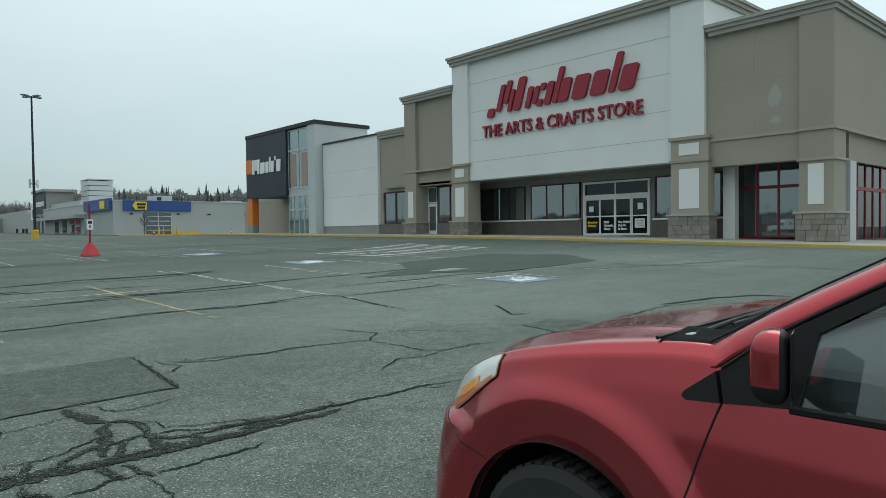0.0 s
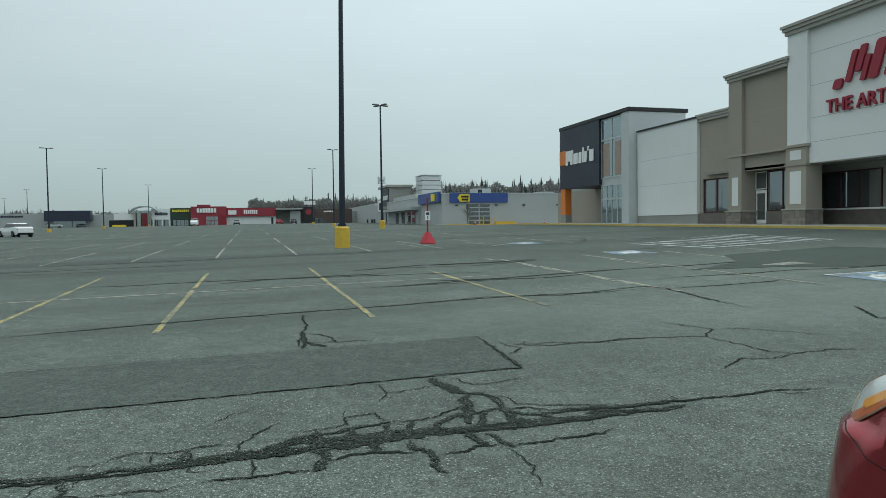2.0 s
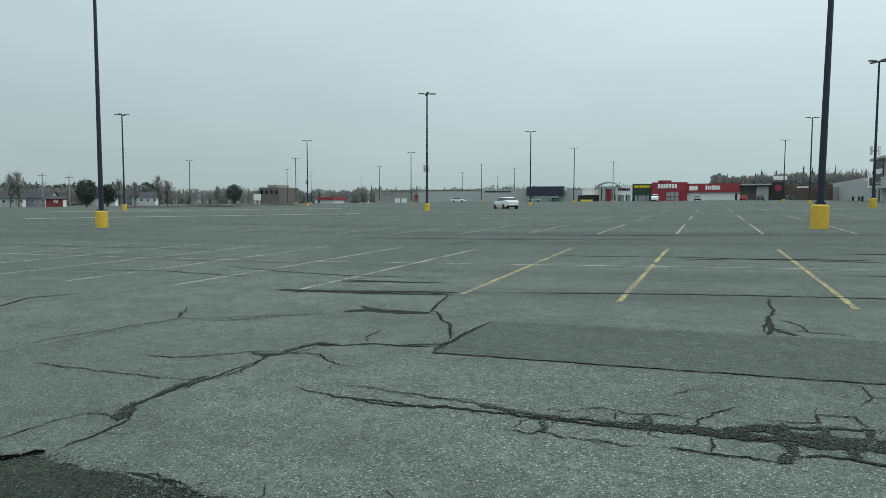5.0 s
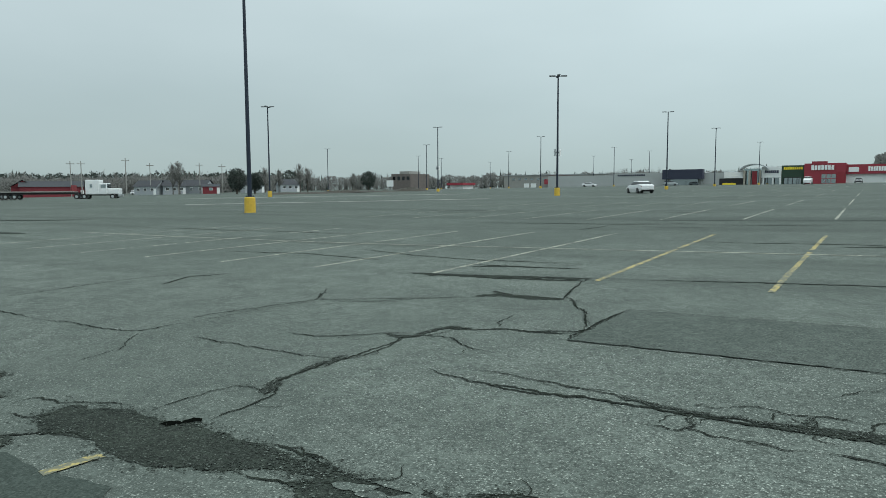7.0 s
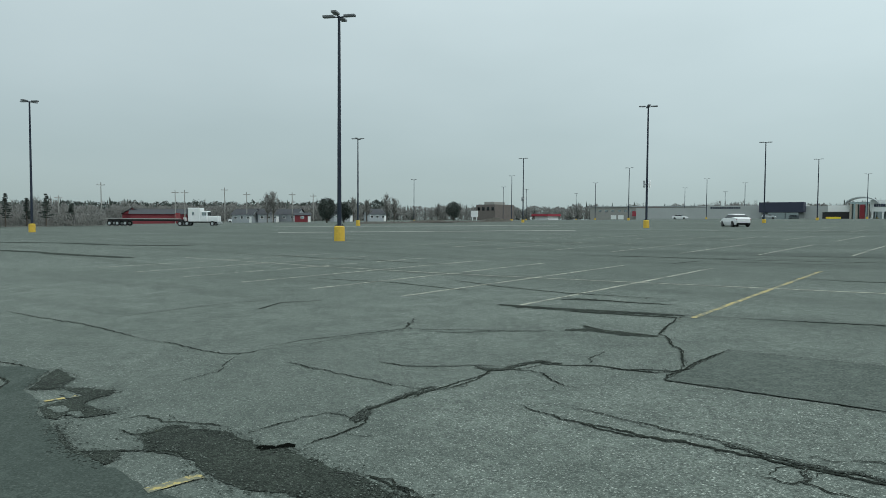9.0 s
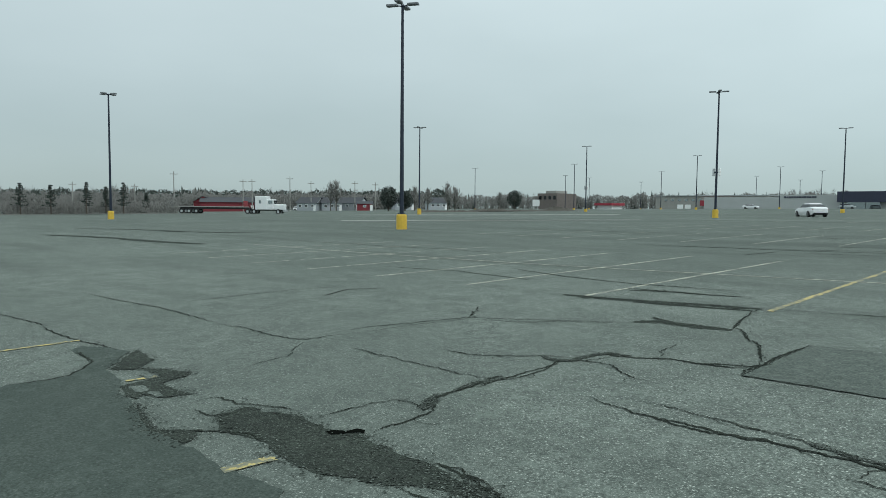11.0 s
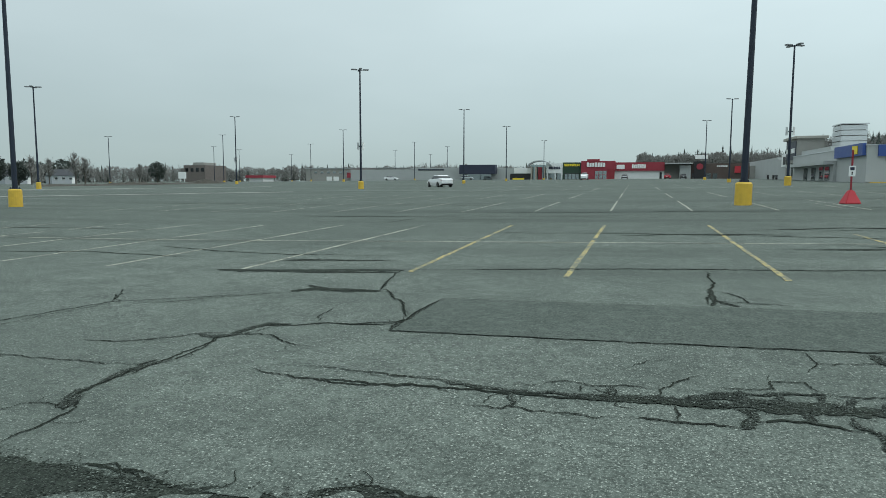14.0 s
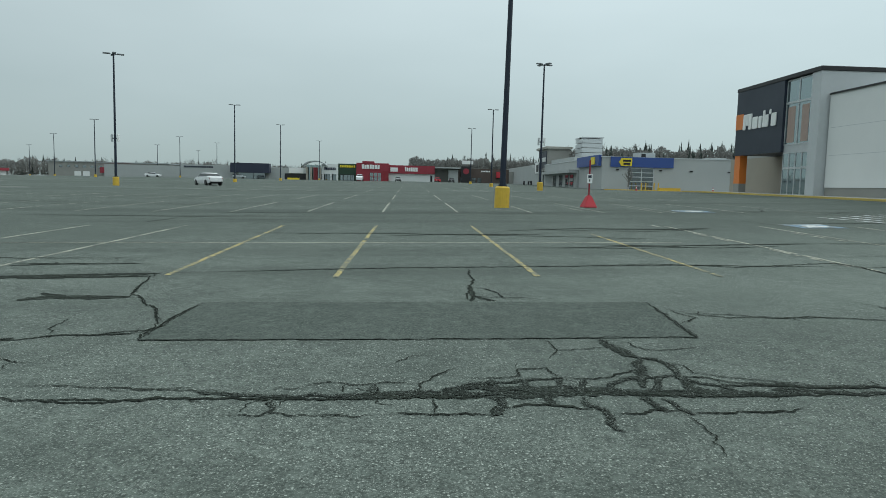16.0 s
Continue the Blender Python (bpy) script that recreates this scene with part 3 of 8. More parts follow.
dirt(0.039, (0.69, 4.29), (0.70, 4.17), (0.76, 4.09), (0.78, 3.96), (0.75, 3.79), (0.76, 3.73))
dirt(0.068, (0.16, 4.33), (0.19, 4.20), (0.13, 4.11), (0.09, 4.01))
crack(0.031, (0.20, 4.12), (0.32, 4.18), (0.46, 4.18), (0.66, 4.12), (0.72, 4.12))
dirt(0.047, (0.49, 4.32), (0.48, 4.18))
crack(0.014, (-0.25, 4.31), (-0.23, 4.11), (-0.24, 4.04))
crack(0.023, (-0.54, 4.05), (-0.43, 4.06), (-0.24, 4.04), (-0.06, 4.05), (0.10, 4.03))
dirt(0.031, (-1.25, 4.32), (-1.23, 4.17), (-1.22, 4.09))
crack(0.016, (-1.53, 4.05), (-1.37, 4.07), (-1.28, 4.04), (-1.22, 4.10), (-1.13, 4.04), (-0.96, 4.03), (-0.83, 4.03), (-0.56, 4.04))
crack(0.014, (-2.38, 4.61), (-2.05, 4.55), (-1.74, 4.53), (-1.56, 4.48))
crack(0.011, (-1.31, 4.54), (-1.14, 4.53), (-1.10, 4.58))
dirt(0.047, (2.22, 7.20), (2.17, 6.70), (2.14, 6.23), (2.11, 5.82))
crack(0.013, (2.31, 7.05), (2.36, 6.77), (2.42, 6.64), (2.30, 6.45), (2.15, 6.41))
crack(0.018, (2.32, 6.88), (2.78, 6.63), (3.31, 6.59), (3.62, 6.66), (4.14, 6.51))
crack(0.018, (0.46, 10.07), (0.44, 8.99), (0.28, 7.98), (0.25, 7.58))
crack(0.013, (-3.53, 7.85), (-3.69, 8.52), (-3.85, 9.27), (-3.83, 9.66))
crack(0.028, (-3.91, 9.61), (-3.15, 9.74), (-1.90, 9.95), (0.09, 10.20), (1.79, 10.24), (3.12, 10.42), (4.40, 10.36), (5.18, 10.20), (6.71, 10.37))
dirt(0.154, (-0.83, 15.12), (0.18, 15.45), (1.47, 15.49), (2.74, 15.41))
dirt(0.132, (1.98, 16.47), (3.92, 17.14), (5.86, 16.99), (7.38, 17.21))
dirt(0.094, (2.25, 12.74), (3.93, 13.03), (5.44, 12.75), (6.87, 13.05))
crack(0.041, (-6.42, 10.63), (-5.16, 10.57), (-4.32, 10.65))
crack(0.018, (-3.88, 2.87), (-3.93, 2.96), (-3.89, 3.13), (-3.93, 3.32), (-3.96, 3.47), (-4.08, 3.63), (-4.15, 3.76), (-4.18, 4.04))
crack(0.018, (-4.18, 4.04), (-4.10, 4.19), (-4.18, 4.42), (-4.06, 4.55), (-4.02, 4.81), (-4.09, 5.07), (-4.14, 5.33))
crack(0.017, (-4.17, 5.37), (-4.02, 5.47), (-3.82, 5.52), (-3.69, 5.50), (-3.48, 5.30), (-3.30, 5.23), (-3.14, 5.22))
dirt(0.053, (-4.36, 5.39), (-4.17, 5.34), (-4.02, 5.47))
dirt(0.037, (-4.16, 4.26), (-4.22, 4.44), (-4.19, 4.55))
dirt(0.046, (-4.01, 3.46), (-4.05, 3.57), (-4.13, 3.69))
crack(0.015, (-5.85, 4.40), (-5.37, 4.43), (-4.89, 4.42), (-4.52, 4.40), (-4.23, 4.43))
crack(0.019, (-5.39, 5.02), (-5.02, 5.01), (-4.66, 5.19), (-4.36, 5.45), (-4.06, 5.53))
crack(0.027, (-4.16, 5.89), (-3.90, 5.84), (-3.68, 5.90), (-3.45, 6.05), (-3.16, 6.04), (-2.85, 6.08), (-2.69, 6.22))
crack(0.011, (-3.51, 6.10), (-3.62, 6.34), (-3.65, 6.77))
crack(0.012, (-4.02, 5.47), (-3.90, 5.64), (-3.89, 5.82))
crack(0.012, (-3.98, 3.48), (-4.26, 3.51), (-4.37, 3.47), (-4.41, 3.31), (-4.44, 3.13), (-4.46, 2.95), (-4.45, 2.81))
crack(0.016, (-2.67, 6.10), (-2.73, 6.47), (-2.94, 6.95), (-2.98, 7.20), (-3.23, 7.49), (-3.38, 7.80), (-3.58, 8.03), (-3.70, 8.54), (-3.83, 9.11))
crack(0.010, (-6.81, 4.93), (-6.72, 5.35), (-6.68, 5.87), (-6.52, 6.30), (-6.38, 6.74))
crack(0.012, (-6.87, 7.17), (-6.58, 6.78), (-6.38, 6.69))
crack(0.014, (-6.23, 6.63), (-5.78, 6.76), (-5.40, 7.10), (-4.66, 7.65))
crack(0.025, (-13.80, 4.26), (-12.36, 4.28), (-10.82, 4.42), (-9.78, 4.36), (-8.72, 4.29))
crack(0.022, (-8.72, 4.29), (-8.15, 4.36), (-7.58, 4.32), (-7.17, 4.31), (-6.94, 4.42), (-6.89, 4.76), (-6.81, 4.93))
crack(0.011, (-6.27, 3.29), (-6.32, 3.51), (-6.33, 3.79), (-6.60, 4.07), (-6.84, 4.35))
crack(0.022, (-3.35, 4.51), (-2.86, 4.36), (-2.37, 4.31), (-2.04, 4.35), (-1.70, 4.39))
crack(0.014, (-2.97, 4.63), (-2.74, 4.65), (-2.54, 4.59), (-2.29, 4.61), (-2.15, 4.55), (-1.90, 4.59), (-1.72, 4.58))
crack(0.015, (-5.30, 2.32), (-5.08, 2.36), (-4.98, 2.43), (-5.00, 2.57))
crack(0.016, (-5.52, 2.45), (-5.46, 2.63), (-5.16, 2.65), (-4.99, 2.74), (-4.66, 2.85))
crack(0.021, (-5.08, 1.91), (-4.84, 2.10), (-4.55, 2.32), (-4.32, 2.33))
crack(0.020, (-3.22, 2.76), (-3.08, 2.79), (-2.88, 2.76), (-2.77, 2.75))
crack(0.020, (-3.27, 2.76), (-3.12, 2.77), (-2.96, 2.73), (-2.81, 2.73), (-2.66, 2.68), (-2.47, 2.70))
crack(0.018, (-3.13, 2.40), (-2.82, 2.45), (-2.57, 2.57), (-2.27, 2.71))
crack(0.022, (-1.94, 2.74), (-1.78, 2.85), (-1.71, 2.90), (-1.62, 2.89), (-1.40, 2.84), (-1.12, 2.80))
dirt(0.058, (1.74, 4.53), (2.00, 4.53), (2.32, 4.46), (2.72, 4.47))
crack(0.033, (1.74, 4.51), (1.99, 4.52), (2.32, 4.45), (2.71, 4.45), (3.12, 4.43), (3.57, 4.41), (4.03, 4.35))
crack(0.016, (2.31, 7.13), (2.47, 6.85), (3.32, 6.61), (3.74, 6.59), (4.26, 6.50), (4.49, 6.40), (4.82, 6.70), (4.68, 7.17), (4.54, 7.54))
crack(0.014, (4.82, 6.70), (5.13, 6.63), (5.49, 6.24), (5.68, 5.91))
crack(0.016, (4.49, 6.40), (4.54, 5.86), (4.56, 5.56), (4.72, 5.38), (5.18, 5.38), (5.57, 5.21))
crack(0.017, (4.72, 5.38), (4.37, 5.30), (4.12, 5.40), (3.66, 5.10))
crack(0.026, (2.45, 10.38), (3.43, 10.55), (4.58, 10.17), (6.38, 10.59), (6.54, 10.13), (6.30, 8.44), (6.27, 7.62))
crack(0.028, (6.54, 10.13), (7.63, 10.08), (8.74, 10.16), (9.17, 10.34))
dirt(0.128, (4.19, 16.96), (5.79, 16.91), (7.12, 16.86))
dirt(0.153, (3.23, 13.32), (4.67, 13.09), (6.21, 13.35), (7.84, 13.53))
dirt(0.117, (7.84, 13.53), (9.43, 13.51), (11.53, 13.78))
crack(0.031, (7.57, 7.38), (7.04, 6.56), (7.34, 6.41))
dirt(0.090, (9.34, 5.58), (10.60, 5.38), (11.38, 5.06), (11.60, 4.62))
crack(0.030, (14.17, 10.11), (16.54, 9.30), (18.83, 8.85), (20.41, 8.10))
crack(0.024, (6.40, 5.45), (7.28, 5.28), (9.29, 5.46), (10.17, 5.17))
dirt(0.252, (-6.84, 9.28), (-6.09, 9.31), (-5.62, 9.36), (-4.75, 9.50), (-3.82, 9.59))
dirt(0.135, (-5.53, 9.20), (-4.66, 9.29), (-3.87, 9.38))
dirt(0.113, (-6.32, 10.42), (-5.47, 10.63), (-4.96, 10.58))
dirt(0.200, (-4.66, 7.65), (-4.46, 7.87), (-4.11, 7.79), (-3.54, 7.87))
dirt(0.111, (-4.63, 8.13), (-4.32, 7.91), (-3.80, 7.90))
crack(0.034, (2.45, 16.79), (3.47, 16.64), (5.12, 16.24), (6.93, 16.75))
crack(0.030, (1.85, 12.77), (3.52, 12.70), (4.50, 12.70))
crack(0.030, (-10.52, 12.43), (-8.46, 11.66), (-6.65, 11.27), (-4.77, 11.30))
crack(0.030, (-13.64, 10.92), (-11.01, 11.22), (-8.44, 10.72))
crack(0.034, (-7.58, 18.86), (-7.25, 20.50))
crack(0.030, (-14.19, 21.62), (-12.13, 21.79), (-6.52, 21.55), (-3.01, 22.54))
crack(0.030, (-6.51, 20.24), (-3.34, 19.98))
crack(0.023, (-11.15, 4.82), (-11.13, 5.64), (-11.08, 7.00), (-10.66, 7.93))
crack(0.046, (15.86, 11.46), (15.70, 10.07), (17.51, 6.76), (17.28, 4.67))
crack(0.035, (-9.92, 6.75), (-10.31, 7.58), (-9.90, 8.17))

crack(0.020, (-10.42, 2.69), (-9.59, 2.63), (-8.91, 2.70), (-8.41, 2.75), (-7.95, 2.76))
crack(0.030, (-8.39, 2.46), (-7.66, 2.39), (-7.36, 2.22), (-7.20, 2.07), (-7.17, 1.83), (-7.24, 1.56))
crack(0.020, (-12.47, 2.50), (-11.32, 2.68), (-10.32, 2.77))
crack(0.016, (-6.14, 4.46), (-5.85, 4.45), (-5.56, 4.43))
# worn tar streaks far across the lot
ribbon([(-40.77, 10.72), (-36.68, 11.54), (-32.70, 11.98)], 0.75, lift=0.006, dirty=True)
ribbon([(-32.93, 11.81), (-28.47, 12.02), (-25.64, 12.37)], 0.75, lift=0.006, dirty=True)
ribbon([(-39.26, 16.30), (-34.93, 17.57), (-32.15, 18.69)], 0.75, lift=0.006, dirty=True)
ribbon([(-48.93, 14.72), (-43.05, 16.48), (-38.05, 17.09)], 0.75, lift=0.006, dirty=True)
# long thin transverse cracks of the far lanes
for k in range(20):
    y = 12.0 + 2.0 * k + 0.05 * k * k + crack_rng.uniform(-0.6, 0.6)
    x = crack_rng.uniform(-28, 2) if k % 3 else crack_rng.uniform(2, 10)
    if 12.6 < y < 14.8:
        y += 2.4
    run, pts_, yy = crack_rng.uniform(7, 20), [], y
    for j in range(9):
        pts_.append((x + run * j / 8, yy))
        yy += crack_rng.uniform(-0.35, 0.35)
    ribbon(pts_, 0.05 + 0.0022 * y)
# older cracks wandering through the lane before the store
for k in range(15):
    x, y, a = crack_rng.uniform(4.5, 22), crack_rng.uniform(5.5, 34), crack_rng.gauss(0.15, 0.45)
    pts_ = [(x, y)]
    for j in range(crack_rng.randint(3, 7)):
        a += crack_rng.uniform(-0.6, 0.6)
        x, y = x + 0.9 * math.cos(a), y + 0.9 * math.sin(a)
        pts_.append((x, y))
    ribbon(pts_, 0.014 + 0.0009 * y)
# pale concrete strips between the far lanes
for (xa, ya), (xb, yb), wd in (((-78.0, 57.2), (-48.0, 83.0), 1.3), ((-48.7, 36.2), (-30.0, 55.0), 0.8)):
    strip_ = on_ground("concrete_strip", ragged(((xa, ya), (xb, yb), (xb - wd, yb + wd), (xa - wd, ya + wd)), 0.12, 0.8, 4), 0.02, M_CONC)
    tagged(strip_, "pale worn concrete strip between far parking lanes", "pavement", kind="structure")
# seams of the repair patch
for a, b_ in zip(PATCH, PATCH[1:] + PATCH[:1]):
    ribbon([a, b_], 0.014 if a[1] < 7 else 0.008, False, 0.009)
# cracks running on to the patch from the lot behind and beside it
ribbon([(-2.62, 7.46), (-2.68, 6.76), (-2.69, 6.37), (-2.72, 5.82)], 0.032, lift=0.011)
crack(0.020, (-2.62, 6.46), (-2.75, 6.22), (-2.99, 6.12), (-3.28, 5.98))
crack(0.009, (-3.73, 7.87), (-3.38, 7.77), (-3.20, 7.38), (-2.97, 7.14), (-2.88, 6.81), (-2.72, 6.51))
dirt(0.065, (0.37, 8.59), (0.35, 8.08), (0.29, 7.52))
dirt(0.070, (0.34, 7.86), (0.45, 7.66), (0.55, 7.54))
crack(0.014, (0.37, 8.43), (0.55, 8.30), (0.67, 8.00), (0.67, 7.75), (0.92, 7.71), (1.12, 7.57))
crack(0.012, (0.36, 7.86), (0.53, 7.72), (0.67, 7.75))
ribbon([(-4.00, 3.43), (-4.16, 3.66), (-4.19, 3.83), (-4.18, 4.05), (-4.20, 4.35), (-4.12, 4.61), (-4.10, 5.05), (-4.15, 5.36)], 0.022, False)
dirt(0.055, (-4.04, 3.45), (-4.18, 3.69), (-4.19, 3.84))
dirt(0.060, (-4.19, 3.95), (-4.21, 4.24), (-4.17, 4.41), (-4.13, 4.52))
dirt(0.085, (-4.40, 5.40), (-4.19, 5.36), (-4.07, 5.46), (-4.06, 5.70), (-3.97, 5.93), (-3.75, 5.95))
ribbon([(-7.03, 4.81), (-7.00, 5.42), (-6.79, 5.96), (-6.51, 6.66), (-5.64, 7.08), (-4.89, 7.54)], 0.022)
ribbon([(-6.51, 6.66), (-6.77, 7.11), (-7.09, 7.53)], 0.018)
for nm_, v_, f_, m_, lab_ in (("asphalt_cracks", crack_v, crack_f, M_FISSURE, "flat dark ribbons as cracks branching through the old asphalt, inner shade painted in"),
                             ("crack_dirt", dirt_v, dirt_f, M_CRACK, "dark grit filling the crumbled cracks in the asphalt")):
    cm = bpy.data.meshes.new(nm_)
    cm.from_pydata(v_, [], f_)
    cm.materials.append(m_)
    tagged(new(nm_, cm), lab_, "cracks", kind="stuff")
isl = random.Random(8)
spot("pothole", ((-5.11, 2.36), (-5.08, 2.48), (-5.10, 2.62), (-5.03, 2.67), (-4.85, 2.68), (-4.61, 2.77), (-4.43, 2.79), (-4.28, 2.75), (-4.15, 2.71), (-3.90, 2.81), (-3.73, 2.78), (-3.52, 2.76), (-3.31, 2.75), (-3.19, 2.73), (-3.04, 2.68), (-2.77, 2.68), (-2.55, 2.67), (-2.88, 2.56), (-3.21, 2.40), (-3.36, 2.37), (-3.52, 2.27), (-3.63, 2.23), (-3.96, 2.22), (-4.12, 2.27), (-4.31, 2.34), (-4.55, 2.32), (-4.71, 2.27), (-4.85, 2.30)),
     0.0045, M_CRACK, "shallow crumbled pothole full of dark gravel", 0.045, 0.03, 5)
spot("pothole", ((-3.05, 2.69), (-2.78, 2.69), (-2.59, 2.67), (-2.43, 2.69), (-2.13, 2.70), (-1.93, 2.70), (-1.87, 2.66), (-1.82, 2.48), (-2.04, 2.37), (-2.25, 2.30), (-2.43, 2.34), (-2.64, 2.39), (-2.78, 2.45), (-2.70, 2.56), (-2.91, 2.56)), 0.0048, M_CRACK, "crumbled tail of a pothole", 0.045, 0.04, 6)
spot("pothole", ((-1.90, 2.72), (-1.78, 2.84), (-1.70, 2.90), (-1.60, 2.87), (-1.48, 2.83), (-1.41, 2.73), (-1.42, 2.64), (-1.53, 2.59), (-1.66, 2.76)), 0.0042, M_CRACK, "crumbled tail of a pothole", 0.045, 0.04, 16)
# flat near-black sheet: the shadow at the broken lip, put in as colour
spot("pothole_lip_shadow", ((-4.14, 2.69), (-4.13, 2.75), (-4.05, 2.78), (-4.03, 2.86), (-3.96, 2.87), (-3.91, 2.83), (-3.98, 2.80), (-4.03, 2.73), (-4.07, 2.68)), 0.0105, M_HOLE, "painted shadow along the lip of a pothole", 0.012, 0.04, 7)
spot("smooth_patch", ((-7.01, 1.39), (-7.19, 1.49), (-7.24, 1.56), (-7.17, 1.83), (-7.20, 2.07), (-7.36, 2.22), (-7.66, 2.39), (-8.39, 2.46), (-8.59, 2.60), (-8.34, 2.73), (-7.90, 2.80), (-7.43, 2.58), (-7.19, 2.36), (-6.87, 2.35), (-6.45, 2.25), (-6.02, 2.13), (-5.55, 2.03), (-5.24, 1.96), (-4.91, 1.92), (-4.62, 1.94), (-4.34, 1.95), (-4.13, 1.94), (-3.91, 1.94), (-3.65, 1.99), (-3.55, 1.99), (-3.3, 1.7), (-2.9, 1.4), (-2.6, 1.0), (-3.0, 0.3), (-5.0, -0.6), (-7.5, -0.6), (-8.6, 0.6)),
     0.0062, M_TAR, "smooth dark asphalt repair with ragged edges", 0.04, 0.05, 9)
for k_, ol in enumerate((((-7.58, 2.67), (-7.87, 2.91), (-7.46, 2.88), (-7.25, 2.84), (-7.04, 2.64), (-6.97, 2.57), (-7.14, 2.40)),
                         ((-6.99, 2.60), (-6.70, 2.75), (-6.44, 2.85), (-6.35, 2.76), (-6.32, 2.60), (-6.26, 2.51), (-5.94, 2.48), (-5.72, 2.52), (-5.80, 2.32), (-6.03, 2.25), (-5.93, 2.16), (-6.08, 2.14), (-6.44, 2.23), (-6.46, 2.42), (-6.50, 2.61)),
                         ((-5.82, 2.12), (-5.54, 2.06), (-5.16, 1.97), (-5.04, 1.97), (-4.84, 2.11), (-4.74, 2.10), (-4.66, 2.01), (-4.65, 1.95), (-4.80, 1.94), (-5.09, 1.93), (-5.40, 1.99)))):
    spot("patch_rim", ol, 0.0075 if k_ < 2 else 0.0068, M_CRACK, "crumbled dark rim of a smooth asphalt repair", 0.02, 0.04, 10 + k_)
for k_, (x_, y_) in enumerate(((-6.61, 2.51), (-6.21, 2.28), (-5.97, 2.31), (-2.47, 2.57), (-2.32, 2.55), (-2.25, 2.68), (-2.09, 2.58), (-1.76, 2.73))):
    r_ = isl.uniform(0.07, 0.11)
    pts_ = [(x_ + r_ * 1.5 * isl.uniform(0.7, 1.15) * math.cos(k * 0.7), y_ + r_ * isl.uniform(0.4, 0.7) * math.sin(k * 0.7)) for k in range(9)]
    tagged(on_ground("asphalt_chunk", ragged(pts_, 0.035, 0.025, k_ + 2), 0.0095, M_ASPH), "loose pale chunk of old asphalt between cracks", "asphalt chunk", "asphalt chunks", "structure")
spot("dark_patch", ((11.98, 15.56), (16.54, 16.39), (17.93, 14.08), (16.24, 11.69), (13.61, 11.43), (11.89, 11.41), (10.79, 12.23), (8.69, 12.54), (10.86, 13.63)), 0.008, M_TAR, "large dark asphalt repair in front of the store", 0.08, 0.3, 14)
spot("small_patch", ((6.46, 5.85), (7.07, 5.94), (7.31, 5.42), (6.35, 5.0)), 0.006, M_PATCH, "small dark asphalt repair", 0.03, 0.15, 15)
spot("pale_slab", ((10.74, 12.75), (11.85, 12.99), (11.89, 12.4), (10.99, 12.46)), 0.013, M_PALE, "pale worn rectangle of old paint", 0.03, 0.2, 16)
# loose gravel in the potholes and along the broken strip
gr = random.Random(77)
gv, gf = [], []
near_dirt = [r_ for r_ in dirt_rows if r_[1] < 7]
for _ in range(16000):
    if gr.random() < 0.6:
        x, y = gr.uniform(-8.0, -1.6), gr.uniform(1.6, 3.1)
        if not any(inside(x, y, h_) for h_ in holes):
            continue
    else:
        x, y, w_ = gr.choice(near_dirt)
        x, y = x + gr.uniform(-0.8, 0.8) * w_, y + gr.uniform(-0.8, 0.8) * w_
    s_ = gr.uniform(0.003, 0.009) * (1.6 if gr.random() < 0.08 else 1)
    z = gz(x, y) + 0.006
    i = len(gv)
    for k in range(4):
        a = k * 1.571 + gr.uniform(-0.4, 0.4)
        gv.append((x + s_ * math.cos(a), y + s_ * math.sin(a), z))
    gv.append((x + gr.uniform(-0.3, 0.3) * s_, y + gr.uniform(-0.3, 0.3) * s_, z + s_ * gr.uniform(0.25, 0.7)))
    gf += [(i, i + 1, i + 4), (i + 1, i + 2, i + 4), (i + 2, i + 3, i + 4), (i + 3, i, i + 4)]
crumb = {"dark": ([], []), "pale": ([], [])}


def crumb_at(tone, x, y, size, lift):
    """A small flat flake of dirt or old asphalt."""
    vs, fs = crumb[tone]
    i = len(vs)
    for k in range(6):
        q = size * gr.uniform(0.5, 1.2)
        vs.append((x + q * math.cos(k * 1.047), y + q * math.sin(k * 1.047), gz(x, y) + lift))
    fs.append(tuple(range(i, i + 6)))


for hole in holes:
    for (xa, ya), (xb, yb) in zip(hole, hole[1:] + hole[:1]):
        for _ in range(int(math.hypot(xb - xa, yb - ya) * 160)):
            u = gr.random()
            crumb_at("dark", xa + (xb - xa) * u + gr.gauss(0, 0.05), ya + (yb - ya) * u + gr.gauss(0, 0.05), gr.uniform(0.003, 0.012), 0.0085 + gr.uniform(0, 0.001))
            if gr.random() < 0.45:
                crumb_at("pale", xa + (xb - xa) * u + gr.gauss(0, 0.05), ya + (yb - ya) * u + gr.gauss(0, 0.05), gr.uniform(0.003, 0.009), 0.010 + gr.uniform(0, 0.001))
for _ in range(9000):
    x, y, w_ = gr.choice(near_dirt)
    a_, q_ = gr.uniform(0, 6.283), w_ * gr.uniform(0.6, 1.7)
    crumb_at("dark", x + q_ * math.cos(a_), y + q_ * math.sin(a_), gr.uniform(0.003, 0.008), 0.0068 + gr.uniform(0, 0.0008))
    if gr.random() < 0.35:
        crumb_at("pale", x + q_ * math.cos(a_) * 0.6, y + q_ * math.sin(a_) * 0.6, gr.uniform(0.003, 0.007), 0.008 + gr.uniform(0, 0.0008))
